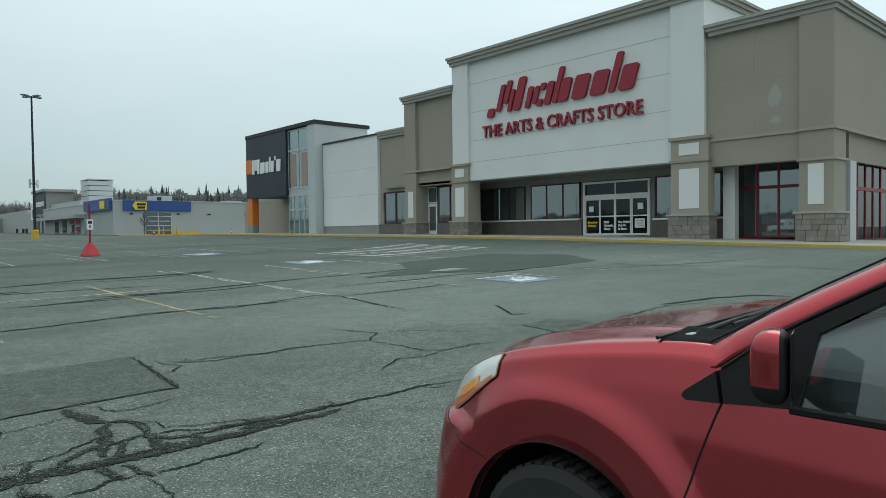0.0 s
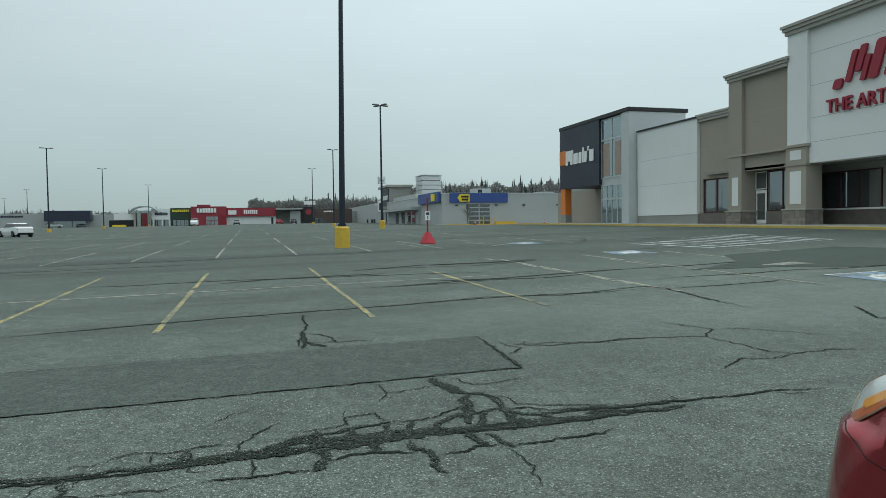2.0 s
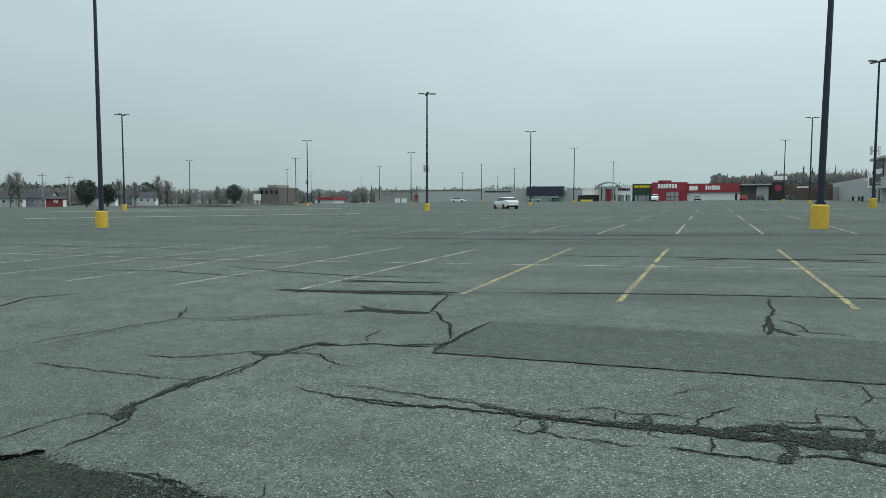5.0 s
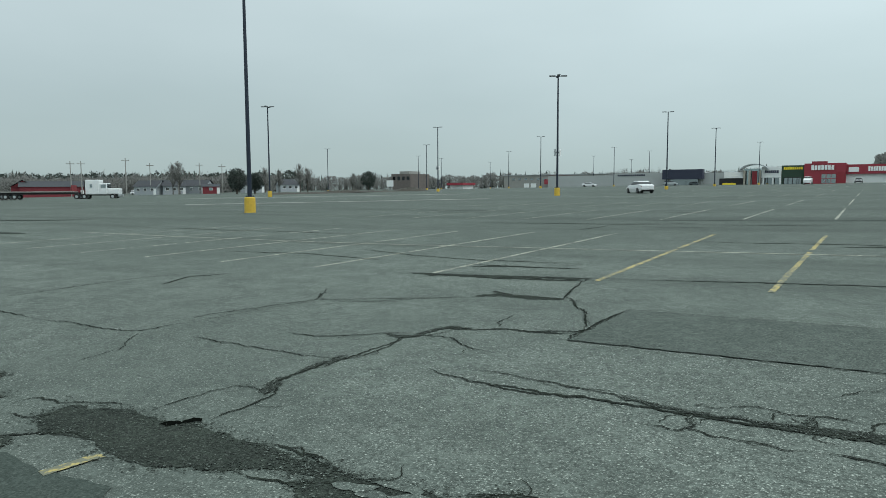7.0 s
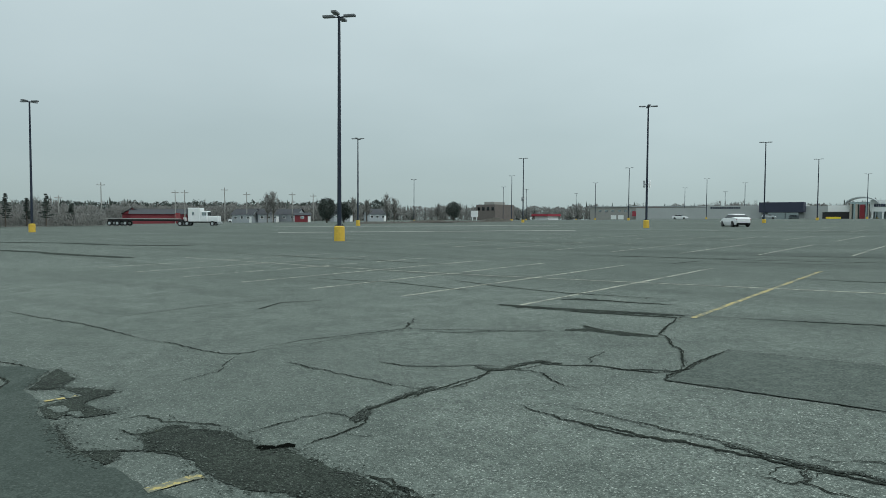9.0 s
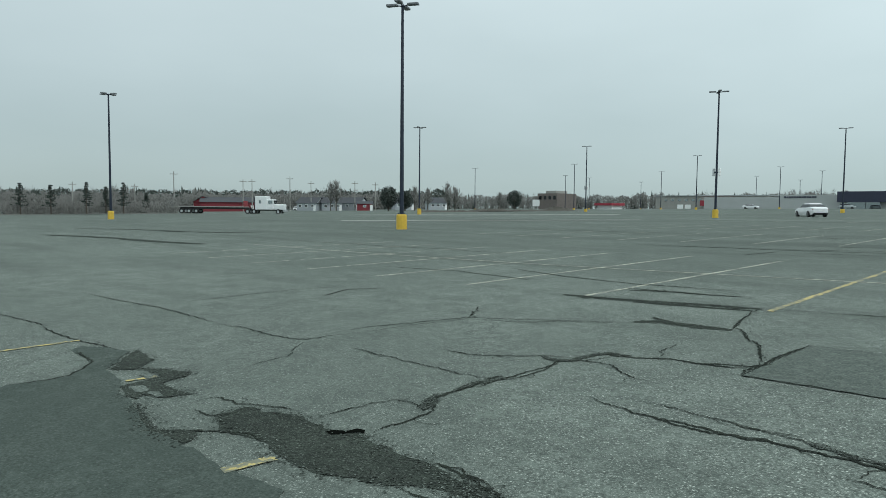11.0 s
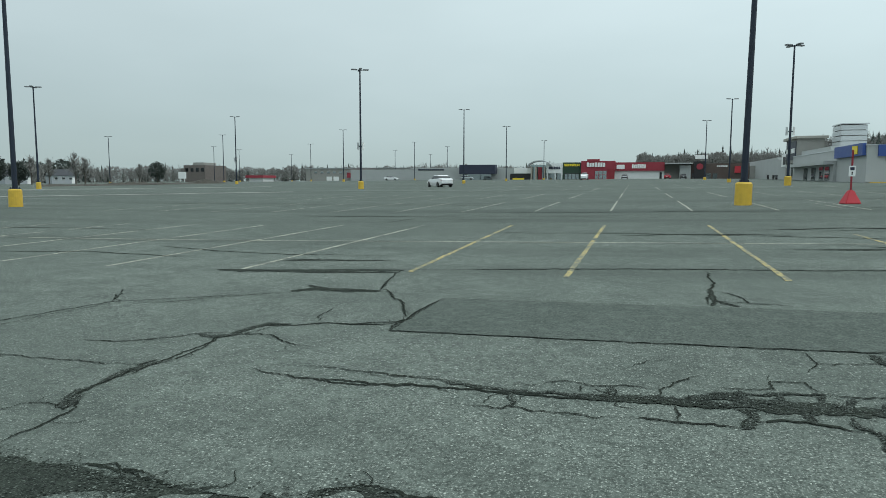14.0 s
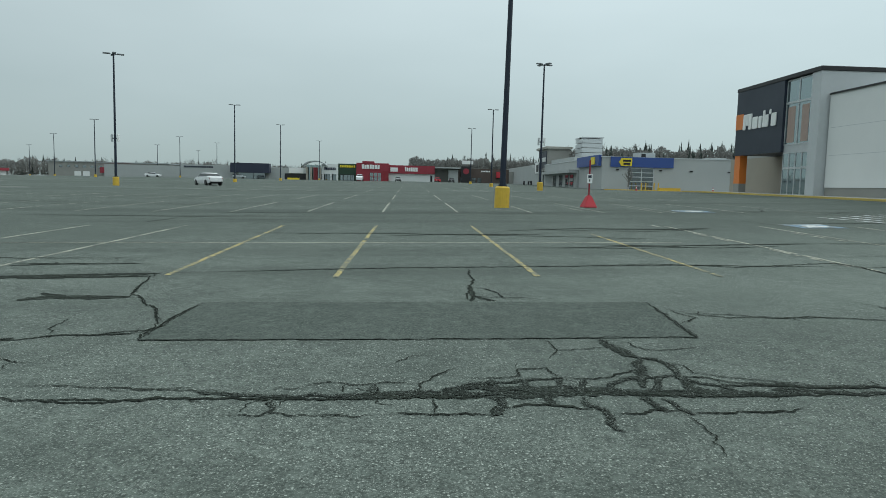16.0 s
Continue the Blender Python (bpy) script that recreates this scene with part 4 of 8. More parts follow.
for tone, m_, nm_, lab_ in (("dark", M_CRACK, "dirt_crumbs", "dark dirt crumbs scattered round cracks and potholes"), ("pale", M_ASPH, "asphalt_crumbs", "pale asphalt crumbs lying in the crack dirt")):
    cm = bpy.data.meshes.new(nm_)
    cm.from_pydata(crumb[tone][0], [], crumb[tone][1])
    cm.materials.append(m_)
    tagged(new(nm_, cm), lab_, "crumbs", kind="stuff")
gm_ = bpy.data.meshes.new("loose_gravel")
gm_.from_pydata(gv, [], gf)
gm_.materials.append(M_GRIT)
tagged(new("loose_gravel", gm_), "loose grey gravel lying in the potholes and cracks", "gravel", kind="stuff")
bm = bmesh.new()
worn_strip(bm, -4.03, -3.98, 1.90, 2.21, rng, 0.0, 0.045)
solid("stall_line", bm, M_YELLOW, "short leftover piece of a yellow stall line", "stall line", "stall lines", "structure").location.z = 0.004
bm = bmesh.new()
worn_strip(bm, -6.58, -6.53, 2.32, 2.57, rng, 0.2, 0.03)
worn_strip(bm, -8.99, -8.97, 1.80, 2.69, rng, 0.1, 0.035)
solid("stall_line", bm, M_YELLOW, "short leftover piece of a yellow stall line", "stall line", "stall lines", "structure").location.z = 0.003
bm = bmesh.new()
worn_strip(bm, -1.45, -1.38, 2.52, 2.68, rng, 0.25, 0.05)
solid("stall_line", bm, M_YELLOW, "crumbled last bit of a yellow stall line", "stall line", "stall lines", "structure").location.z = 0.006

# stall lines and marks near the store
for x, y0, y1 in ((6.4, 10.2, 12.5), (6.35, 14.0, 15.9), (6.2, 17.6, 18.2), (6.05, 25.1, 28.6), (8.85, 14.0, 16.0), (9.1, 9.1, 10.3), (13.9, 9.7, 11.4), (8.7, 24.0, 28.0)):
    stall_line(x, y0, y1, M_PALE, int(x * 10), 0.25)
for cx, cy in ((10.85, 9.85), (10.55, 17.95), (10.2, 25.0)):
    q = empty("accessible_stall_mark", "worn blue square with a white accessibility mark painted on asphalt", "road marking", "accessible stall marks", "structure")
    o = on_ground("blue_square", ragged(((cx - 0.6, cy - 0.6), (cx + 0.6, cy - 0.6), (cx + 0.6, cy + 0.6), (cx - 0.6, cy + 0.6)), 0.03, 0.15, 3), 0.006, M_BLUE_P)
    o.parent = q
    o = on_ground("white_border", ragged(((cx - 0.42, cy - 0.42), (cx + 0.3, cy - 0.3), (cx + 0.42, cy + 0.1), (cx + 0.1, cy + 0.45), (cx - 0.2, cy + 0.2)), 0.07, 0.1, 4), 0.010, M_WHITE_P)
    o.parent = q
    o = on_ground("white_bar", ragged(((cx - 0.66, cy + 0.6), (cx + 0.66, cy + 0.6), (cx + 0.66, cy + 0.68), (cx - 0.66, cy + 0.68)), 0.02, 0.1, 5), 0.011, M_WHITE_P)
    o.parent = q
for k in range(10):
    u = k / 9
    x0, y0, x1, y1 = 13.0 + 7.2 * u, 21.6 + 3.8 * u, 13.7 + 5.7 * u, 18.1 + 1.1 * u
    bm = bmesh.new()
    n = 10
    rows = []
    for j in range(n + 1):
        x, y = x0 + (x1 - x0) * j / n, y0 + (y1 - y0) * j / n
        w = 0.13 * rng.uniform(0.7, 1.1)
        rows.append([bm.verts.new((x - w, y, gz(x, y) + 0.007)), bm.verts.new((x + w, y, gz(x, y) + 0.007))])
    for a, c in zip(rows, rows[1:]):
        if rng.random() > 0.1:
            bm.faces.new((a[0], c[0], c[1], a[1]))
    solid("crossing_stripe", bm, M_WHITE_P, "worn white stripe of a hatched crossing", "road marking", "crossing stripes", "structure")


# ---- main store block ----
FX = 29.6          # face of the piers


def pave_strip(name, x0, x1, y0, y1, top, mat, label, category):
    """A raised strip that follows the slope of the lot."""
    bm = bmesh.new()
    n = int((y1 - y0) / 2.0) + 1
    rows = []
    for k in range(n + 1):
        y = y0 + (y1 - y0) * k / n
        rows.append([bm.verts.new((x, y, gz(x0, y) + z)) for x, z in ((x0, -0.3), (x0, top - 0.02), (x0 + 0.02, top), (x1, top), (x1, -0.3))])
    for a, c in zip(rows, rows[1:]):
        for i in range(4):
            bm.faces.new((a[i], c[i], c[i + 1], a[i + 1]))
    bm.faces.new(rows[0])
    bm.faces.new(rows[-1][::-1])
    bmesh.ops.recalc_face_normals(bm, faces=bm.faces)
    return solid(name, bm, mat, label, category, kind="structure")


pave_strip("pavement", 26.75, 34.0, 2.0, 66.0, 0.13, M_CONC, "grey concrete walkway in front of the shops", "pavement")
pave_strip("kerb", 26.58, 26.745, 2.0, 66.0, 0.134, M_KERB, "worn yellow-painted kerb along the shop walkway", "kerb")


def wall_part(name, dims, mat, parent, label="", bevel=0.0):
    return part(name, boxes(*dims, bevel=bevel), mat, parent, label)


def cornice(parent, y0, y1, x_face, top, h=0.5, out=0.28, ends=True, depth=0.9):
    """Stepped moulding along the top of a wall that faces -x."""
    wall_part("cornice", [(x_face - out * 0.35, x_face + depth, y0 - out * 0.35, y1 + out * 0.35, top - h, top - h * 0.62),
                          (x_face - out * 0.7, x_face + depth, y0 - out * 0.7, y1 + out * 0.7, top - h * 0.62 + 0.003, top - h * 0.28),
                          (x_face - out, x_face + depth, y0 - out, y1 + out, top - h * 0.28 + 0.003, top)], M_CORN, parent)


def stone_base(parent, x0, x1, y0, y1, z0, z1):
    """Stone-veneered foot of a pier: mortar core and single stones on the faces."""
    core = wall_part("stone_core", [(x0 + 0.03, x1, y0 + 0.03, y1 - 0.03, z0, z1)], M_MORTAR, parent)
    wall_part("stone_cap", [(x0 - 0.06, x1, y0 - 0.06, y1 + 0.06, z1, z1 + 0.09)], M_CORN, parent, bevel=0.012)
    r = random.Random(int(y0 * 100))
    courses = max(3, int((z1 - z0) / 0.2))
    ch = (z1 - z0) / courses
    for face in ("front", "near", "far"):
        lo, hi = (y0, y1) if face == "front" else (x0, x1)
        for c in range(courses):
            u = lo
            while u < hi - 0.05:
                w = min(r.uniform(0.25, 0.55), hi - u)
                if hi - u - w < 0.15:
                    w = hi - u
                p = r.uniform(0.0, 0.02)
                a, b_, zc, zd = u + 0.008, u + w - 0.008, z0 + c * ch + 0.008, z0 + (c + 1) * ch - 0.008
                bm = bmesh.new()
                if face == "front":
                    box(bm, x0 - p, x0 + 0.05, a, b_, zc, zd)
                elif face == "near":
                    box(bm, max(a, x0 + 0.055), b_, y0 - p, y0 + 0.05, zc, zd)
                else:
                    box(bm, max(a, x0 + 0.055), b_, y1 - 0.05, y1 + p, zc, zd)
                part("stone", bm, M_STONE, core)
                u += w


def pier(parent, y0, y1, foot, top=5.7, x=FX, deep=1.1):
    """A stuccoed pier on a stone foot, with two pale inset panels and two bands."""
    stone_base(parent, x - 0.12, x + deep, y0 - 0.1, y1 + 0.1, foot, 2.0)
    wall_part("pier", [(x, x + deep, y0, y1, 2.09, top - 0.16)], M_TAN2, parent)
    wall_part("band", [(x - 0.07, x + deep + 0.004, y0 - 0.07, y1 + 0.07, 4.5, 4.64)], M_TAN, parent, bevel=0.02)
    wall_part("band", [(x - 0.09, x + deep + 0.004, y0 - 0.09, y1 + 0.09, top - 0.16, top)], M_TAN, parent, bevel=0.02)
    m = (y0 + y1) / 2
    h = (y1 - y0) * 0.27
    wall_part("inset_panel", [(x - 0.025, x + 0.1, m - h, m + h, 4.85, 5.38)], M_WHITE, parent, "white stucco inset panel")
    wall_part("inset_panel", [(x - 0.025, x + 0.1, m - h, m + h, 2.35, 4.2)], M_WHITE, parent, "white stucco inset panel")


def window_run(parent, x, y0, y1, z0, z1, panes, frame_mat, rail=None, name="window", fw=0.07, gm=None):
    """A glazed run: a frame, mullions and one pane between each two."""
    win = empty(name)
    win.parent = parent
    bars = [(x - 0.06, x + 0.06, y0, y1, z0, z0 + fw), (x - 0.06, x + 0.06, y0, y1, z1 - fw, z1)]
    for bar in bars:
        part("frame_rail", boxes(bar), frame_mat, win)
    w = (y1 - y0) / panes
    for k in range(panes + 1):
        c = y0 + w * k
        part("mullion", boxes((x - 0.055, x + 0.055, max(y0, c - fw / 2), min(y1, c + fw / 2), z0 + fw, z1 - fw)), frame_mat, win)
    if rail:
        part("rail", boxes((x - 0.065, x + 0.065, y0, y1, rail - fw * 0.8, rail + fw * 0.8)), frame_mat, win)
    for k in range(panes):
        part("pane", boxes((x - 0.012, x + 0.012, y0 + w * k + fw / 2, y0 + w * (k + 1) - fw / 2, z0 + fw, z1 - fw)), gm or M_GLASS, win)
    return win


store = empty("arts_and_crafts_store", "large store with white front, tan wings and stone-footed piers", "store")
store.location = (0.03, -0.05, 0.05)
# body and roof
wall_part("rear_body", [(34.0, 80.0, 17.5, 40.0, 0.2, 7.6)], M_GREY, store)
wall_part("roof", [(30.4, 80.2, 10.1, 40.0, 7.6, 7.8)], M_GRAVEL, store)
# white sign wall
wall_part("sign_wall", [(FX + 0.22, FX + 1.0, 16.9, 31.1, 4.6, 11.95)], M_WHITE, store, "white stucco sign wall")
wall_part("strip", [(FX + 0.02, FX + 1.1, 15.4, 17.08, 5.7, 11.95)], M_WHITE, store)
wall_part("strip", [(FX + 0.02, FX + 1.1, 30.97, 32.4, 5.7, 11.95)], M_WHITE, store)
for y_ in (15.4, 32.0):
    wall_part("return_wall", [(FX + 1.1, FX + 6.0, y_, y_ + 0.4, 7.5, 11.95)], M_WHITE, store)
cornice(store, 15.4, 32.4, FX, 12.5, 0.55, 0.28, depth=6.0)
for z in (10.62, 8.85, 7.08, 5.75):
    wall_part("joint", [(FX + 0.212, FX + 0.24, 17.09, 30.96, z - 0.012, z + 0.012)], M_GREY, store)
wall_part("soffit", [(FX + 0.3, 32.6, 10.6, 40.1, 4.6, 4.75)], M_SOFFIT, store)
pier(store, 15.2, 17.05, 0.7, deep=0.62)
pier(store, 31.0, 32.5, 0.95)
# tan wing towards the corner
wall_part("wing_wall", [(FX + 0.25, FX + 0.9, 11.3, 15.4, 4.22, 10.1)], M_TAN, store, "tan stucco wing wall")
wall_part("wing_band", [(FX + 0.18, FX + 0.9, 11.3, 15.2, 5.36, 5.48)], M_TAN2, store)
wall_part("corner_pier", [(FX + 0.05, FX + 1.4, 9.98, 11.3, 2.06, 10.1)], M_TAN, store)
for z_ in (5.36, 4.13):
    wall_part("corner_band", [(FX - 0.03, FX + 1.5, 9.9, 11.38, z_, z_ + 0.11)], M_TAN2, store)
wall_part("inset_panel", [(FX + 0.02, FX + 0.2, 10.35, 10.95, 2.35, 4.0)], M_WHITE, store, "white stucco inset panel")
stone_base(store, FX - 0.08, FX + 1.45, 9.88, 11.4, 0.6, 1.97)
wall_part("joint", [(FX + 0.242, FX + 0.26, 11.31, 15.38, 7.88, 7.92), (FX + 0.243, FX + 0.26, 13.26, 13.3, 5.5, 7.879), (FX + 0.243, FX + 0.26, 13.26, 13.3, 7.921, 10.05)], M_TAN2, store)
cornice(store, 9.98, 15.1, FX + 0.1, 10.6, 0.5, 0.26, depth=1.2)
wall_part("side_wall", [(FX + 1.4, 80.0, 10.0, 10.7, 5.48, 10.1)], M_TAN, store, "tan stucco side wall")
wall_part("side_band", [(FX + 1.5, 80.0, 9.92, 10.7, 5.36, 5.479)], M_TAN2, store)
wall_part("side_beam", [(FX + 2.2, 80.0, 10.12, 10.7, 4.2, 5.359)], M_TAN, store)
wall_part("side_rear", [(39.0, 80.0, 10.3, 10.6, 0.2, 4.199)], M_GREYD, store)
wall_part("showroom_back", [(38.8, 39.0, 10.6, 17.4, 0.4, 4.6), (32.6, 39.0, 17.0, 17.3, 0.4, 4.6)], M_GREYD, store)
wall_part("side_cornice", [(FX + 1.3, 80, 9.9, 10.8, 10.1, 10.3), (FX + 1.3, 80, 9.82, 10.8, 10.303, 10.45), (FX + 1.3, 80, 9.74, 10.8, 10.453, 10.6)], M_CORN, store)
wall_part("joint", [(FX + 1.5, 80, 9.995, 10.02, 7.88, 7.92)], M_TAN2, store)
window_run(store, 32.3, 12.2, 15.1, 0.95, 4.5, 3, M_REDF, rail=3.3, fw=0.09)
wall_part("metal_post", [(31.0, 31.4, 14.62, 15.18, 0.7, 4.6)], M_LETW, store)
wall_part("side_post", [(FX + 2.2, FX + 2.95, 10.06, 10.5, 0.7, 4.2)], M_ALUG, store)
swin = window_run(store, 0.0, 0.0, 6.5, 0.0, 3.55, 6, M_REDF, rail=2.35, fw=0.1, gm=M_DGLASS)
swin.matrix_basis = pose(FX + 3.0, 10.4, 0.75, 0, 0, -90)
# entrance recess
wall_part("bulkhead", [(32.4, 32.9, 10.7, 40.0, 4.2, 4.6)], M_GREYD, store)
wall_part("knee_wall", [(32.3, 32.7, 24.3, 37.0, 0.6, 2.05)], M_KNEE, store)
wall_part("knee_wall", [(32.3, 32.7, 15.72, 19.7, 0.6, 1.95)], M_KNEE, store)
window_run(store, 32.4, 24.45, 28.2, 2.05, 4.2, 3, M_MAROON)
window_run(store, 32.4, 28.7, 32.7, 2.05, 4.2, 3, M_MAROON)
wall_part("window_sill", [(32.2, 32.5, 24.4, 32.8, 1.99, 2.09), (32.2, 32.5, 15.72, 19.6, 1.89, 1.99)], M_LETW, store)
for dims in ((32.5, 32.9, 19.65, 19.85, 0.6, 4.2), (32.5, 32.9, 24.2, 24.45, 0.6, 4.2), (32.45, 32.9, 28.2, 28.7, 2.05, 4.2)):
    wall_part("recess_wall", [dims], M_GREYD, store)
window_run(store, 32.4, 15.75, 19.5, 1.95, 4.2, 2, M_MAROON)


def sliding_doors(parent, x, y0, y1, z0, head, top, leaves=4):
    d_ = empty("entrance_doors")
    d_.parent = parent
    d_["label"] = "aluminium sliding glass entrance doors with transom lights"
    part("door_frame", boxes((x - 0.08, x + 0.08, y0, y0 + 0.12, z0, top), (x - 0.08, x + 0.08, y1 - 0.12, y1, z0, top),
                             (x - 0.08, x + 0.08, y0 + 0.12, y1 - 0.12, top - 0.12, top), (x - 0.1, x + 0.08, y0 + 0.12, y1 - 0.12, head, head + 0.2)), M_LETW, d_)
    w = (y1 - y0 - 0.24) / leaves
    for k in range(leaves):
        a, c = y0 + 0.12 + k * w, y0 + 0.12 + (k + 1) * w
        xx = x - 0.05 if k in (1, 2) else x
        part("door_leaf", boxes((xx - 0.03, xx + 0.03, a, a + 0.07, z0, head), (xx - 0.03, xx + 0.03, c - 0.07, c, z0, head), (xx - 0.03, xx + 0.03, a + 0.07, c - 0.07, z0, z0 + 0.12),
                                (xx - 0.03, xx + 0.03, a + 0.07, c - 0.07, head - 0.1, head), (xx - 0.03, xx + 0.03, a + 0.07, c - 0.07, z0 + 1.05, z0 + 1.12)), M_LETW, d_)
        part("pane", boxes((xx - 0.01, xx + 0.01, a + 0.07, c - 0.07, z0 + 0.12, head - 0.1)), M_DGLASS, d_)
    part("transom_pane", boxes((x - 0.01, x + 0.01, y0 + 0.12, (y0 + y1) / 2 - 0.04, head + 0.2, top - 0.12)), M_DGLASS, d_)
    part("transom_pane", boxes((x - 0.01, x + 0.01, (y0 + y1) / 2 + 0.04, y1 - 0.12, head + 0.2, top - 0.12)), M_DGLASS, d_)
    part("transom_bar", boxes((x - 0.05, x + 0.05, (y0 + y1) / 2 - 0.04, (y0 + y1) / 2 + 0.04, head + 0.2, top - 0.12)), M_LETW, d_)
    return d_


sliding_doors(store, 32.42, 19.85, 24.2, 1.08, 3.2, 4.15)
# tan wing on the far side
wall_part("wing_wall", [(FX + 0.3, FX + 1.0, 32.4, 36.2, 4.55, 10.3)], M_TAN, store, "tan stucco wing wall")
wall_part("wing_pier", [(FX + 0.05, FX + 1.2, 36.2, 37.4, 2.09, 10.3)], M_TAN, store)
wall_part("wing_band", [(FX + 0.0, FX + 1.0, 32.5, 37.46, 5.5, 5.62)], M_TAN2, store)
wall_part("inset_panel", [(FX + 0.02, FX + 0.2, 36.5, 37.05, 2.4, 4.2)], M_WHITE, store, "white stucco inset panel")
stone_base(store, FX - 0.08, FX + 1.25, 36.1, 37.5, 1.0, 2.0)
wall_part("joint", [(FX + 0.292, FX + 0.32, 32.42, 36.19, 8.0, 8.04)], M_TAN2, store)
cornice(store, 32.5, 37.4, FX + 0.05, 10.8, 0.5, 0.24, depth=3.0)
window_run(store, 30.75, 32.6, 35.2, 2.0, 4.5, 2, M_MAROON, fw=0.08)
wall_part("knee_wall", [(30.65, 31.1, 32.6, 35.2, 0.7, 2.0)], M_KNEE, store)
exit_door = empty("exit_door")
exit_door.parent = store
part("door_leaf", boxes((30.7, 30.8, 35.2, 36.15, 1.25, 3.35), bevel=0.01), M_LETW, exit_door)
part("pane", boxes((30.68, 30.699, 35.35, 36.0, 1.5, 3.15)), M_GLASS, exit_door)
window_run(store, 30.75, 35.22, 36.18, 3.4, 4.5, 1, M_LETW, fw=0.06)
# low tan wing
wall_part("low_wing", [(FX + 0.6, FX + 1.2, 37.4, 41.0, 4.35, 8.35), (FX + 0.6, FX + 1.2, 40.7, 41.0, 2.0, 4.35), (FX + 0.6, FX + 1.2, 37.4, 38.0, 2.0, 4.35)], M_TAN, store, "low tan stucco wing")
wall_part("joint", [(FX + 0.592, FX + 0.62, 37.5, 40.98, 6.4, 6.44)], M_TAN2, store)
wall_part("knee_wall", [(FX + 0.5, FX + 1.2, 37.4, 41.0, 0.8, 1.999)], M_KNEE, store)
window_run(store, FX + 0.75, 38.0, 40.7, 2.0, 4.35, 2, M_MAROON, fw=0.09)
cornice(store, 37.4, 40.9, FX + 0.5, 8.85, 0.5, 0.22, depth=2.0)


def lettering(text, height, depth, mat, name):
    c = bpy.data.curves.new(name, "FONT")
    c.body, c.size, c.extrude, c.offset, c.space_character = text, height * 1.42, depth / 2, 0.012, 1.0
    c.resolution_u = 3
    o = bpy.data.objects.new(name, c)
    scene.collection.objects.link(o)
    me = bpy.data.meshes.new_from_object(o.evaluated_get(bpy.context.evaluated_depsgraph_get()))
    bpy.data.objects.remove(o)
    me.materials.append(mat)
    return me


FACE_W = Matrix(((0, 0, -1, 0), (-1, 0, 0, 0), (0, 1, 0, 0), (0, 0, 0, 1)))
tag_me = lettering("THE ARTS & CRAFTS STORE", 0.7, 0.12, M_RED, "tagline_letters")
w_tag = max(v.co.x for v in tag_me.vertices)
tag = new("tagline_letters", tag_me)
tag.parent = store
tag["label"] = "dark red raised letters THE ARTS & CRAFTS STORE"
tag.matrix_basis = Matrix.Translation((FX + 0.12, 29.75, 7.15)) @ FACE_W @ Matrix.Diagonal((11.15 / w_tag, 1, 1, 1))


def slab_letters(parent, spans, depth, mat, place, slant=0.0, bevel=0.05):
    """A brand sign as plain raised blocks, one for each character: (start, end, bottom, top) along the sign."""
    for a, c, z0, z1 in spans:
        bm = bmesh.new()
        box(bm, a, c, z0, z1, 0, depth)
        for v in bm.verts:
            v.co.x += slant * v.co.y
        vert_edges = [e for e in bm.edges if abs(e.verts[0].co.z - e.verts[1].co.z) > depth * 0.5]
        bmesh.ops.bevel(bm, geom=vert_edges, offset=min(bevel, (c - a) * 0.3), segments=4, affect="EDGES", profile=0.5)
        o = part("sign_block", bm, mat, parent)
        o.matrix_basis = place


sign = empty("brand_sign", "dark red raised store sign in plain slanted blocks", "sign")
sign_at = Matrix.Translation((FX + 0.2, 28.75, 8.5)) @ FACE_W @ Matrix.Diagonal((1.09, 1.03, 1, 1))
slab_letters(sign, ((-0.45, 0.05, -0.15, 0.35), (0.2, 0.5, 0.1, 1.6), (0.62, 0.95, 0.5, 1.75), (1.05, 1.32, 0.0, 1.2), (1.45, 1.95, 0.0, 1.8), (2.3, 2.62, 0.0, 1.15), (2.78, 3.05, 0.15, 1.1), (3.12, 3.45, 0.0, 0.35), (3.12, 3.45, 0.85, 1.2), (3.6, 4.0, 0.0, 1.2), (4.15, 4.45, 0.0, 1.85), (4.5, 5.1, 0.0, 1.2),
                    (5.35, 6.2, 0.0, 1.2), (6.45, 7.3, 0.0, 1.2), (7.5, 7.85, 0.0, 1.9), (8.05, 8.85, 0.0, 1.2)), 0.14, M_RED, sign_at, 0.3, 0.16)


# pale spots where the paint has come off
for spot_at, w_, h_ in (((FX + 0.25, 12.35, 7.0), 0.35, 0.6), ((FX + 0.25, 12.3, 6.0), 0.3, 0.25)):
    rs = random.Random(int(h_ * 10))
    bm = bmesh.new()
    bm.faces.new([bm.verts.new((spot_at[0] - 0.004, spot_at[1] + w_ * rs.uniform(0.5, 1.0) * math.cos(k * 0.52), spot_at[2] + h_ * rs.uniform(0.5, 1.0) * math.sin(k * 0.52))) for k in range(12)])
    part("bare_spot", bm, M_CORN, store, "pale patch of peeled stucco paint")
for y, z, w_, h_ in ((20.45, 1.5, 0.62, 0.5), (20.4, 2.5, 0.35, 0.35), (23.6, 2.45, 0.3, 0.3)):
    wall_part("notice", [(32.33, 32.338, y - w_ / 2, y + w_ / 2, z, z + h_)], M_LETW, store, "white paper notice on a glass door")
for k in range(3):
    wall_part("notice_line", [(32.325, 32.329, 20.2, 20.7 - 0.08 * k, 1.85 - 0.12 * k, 1.89 - 0.12 * k)], M_GREYD, store)
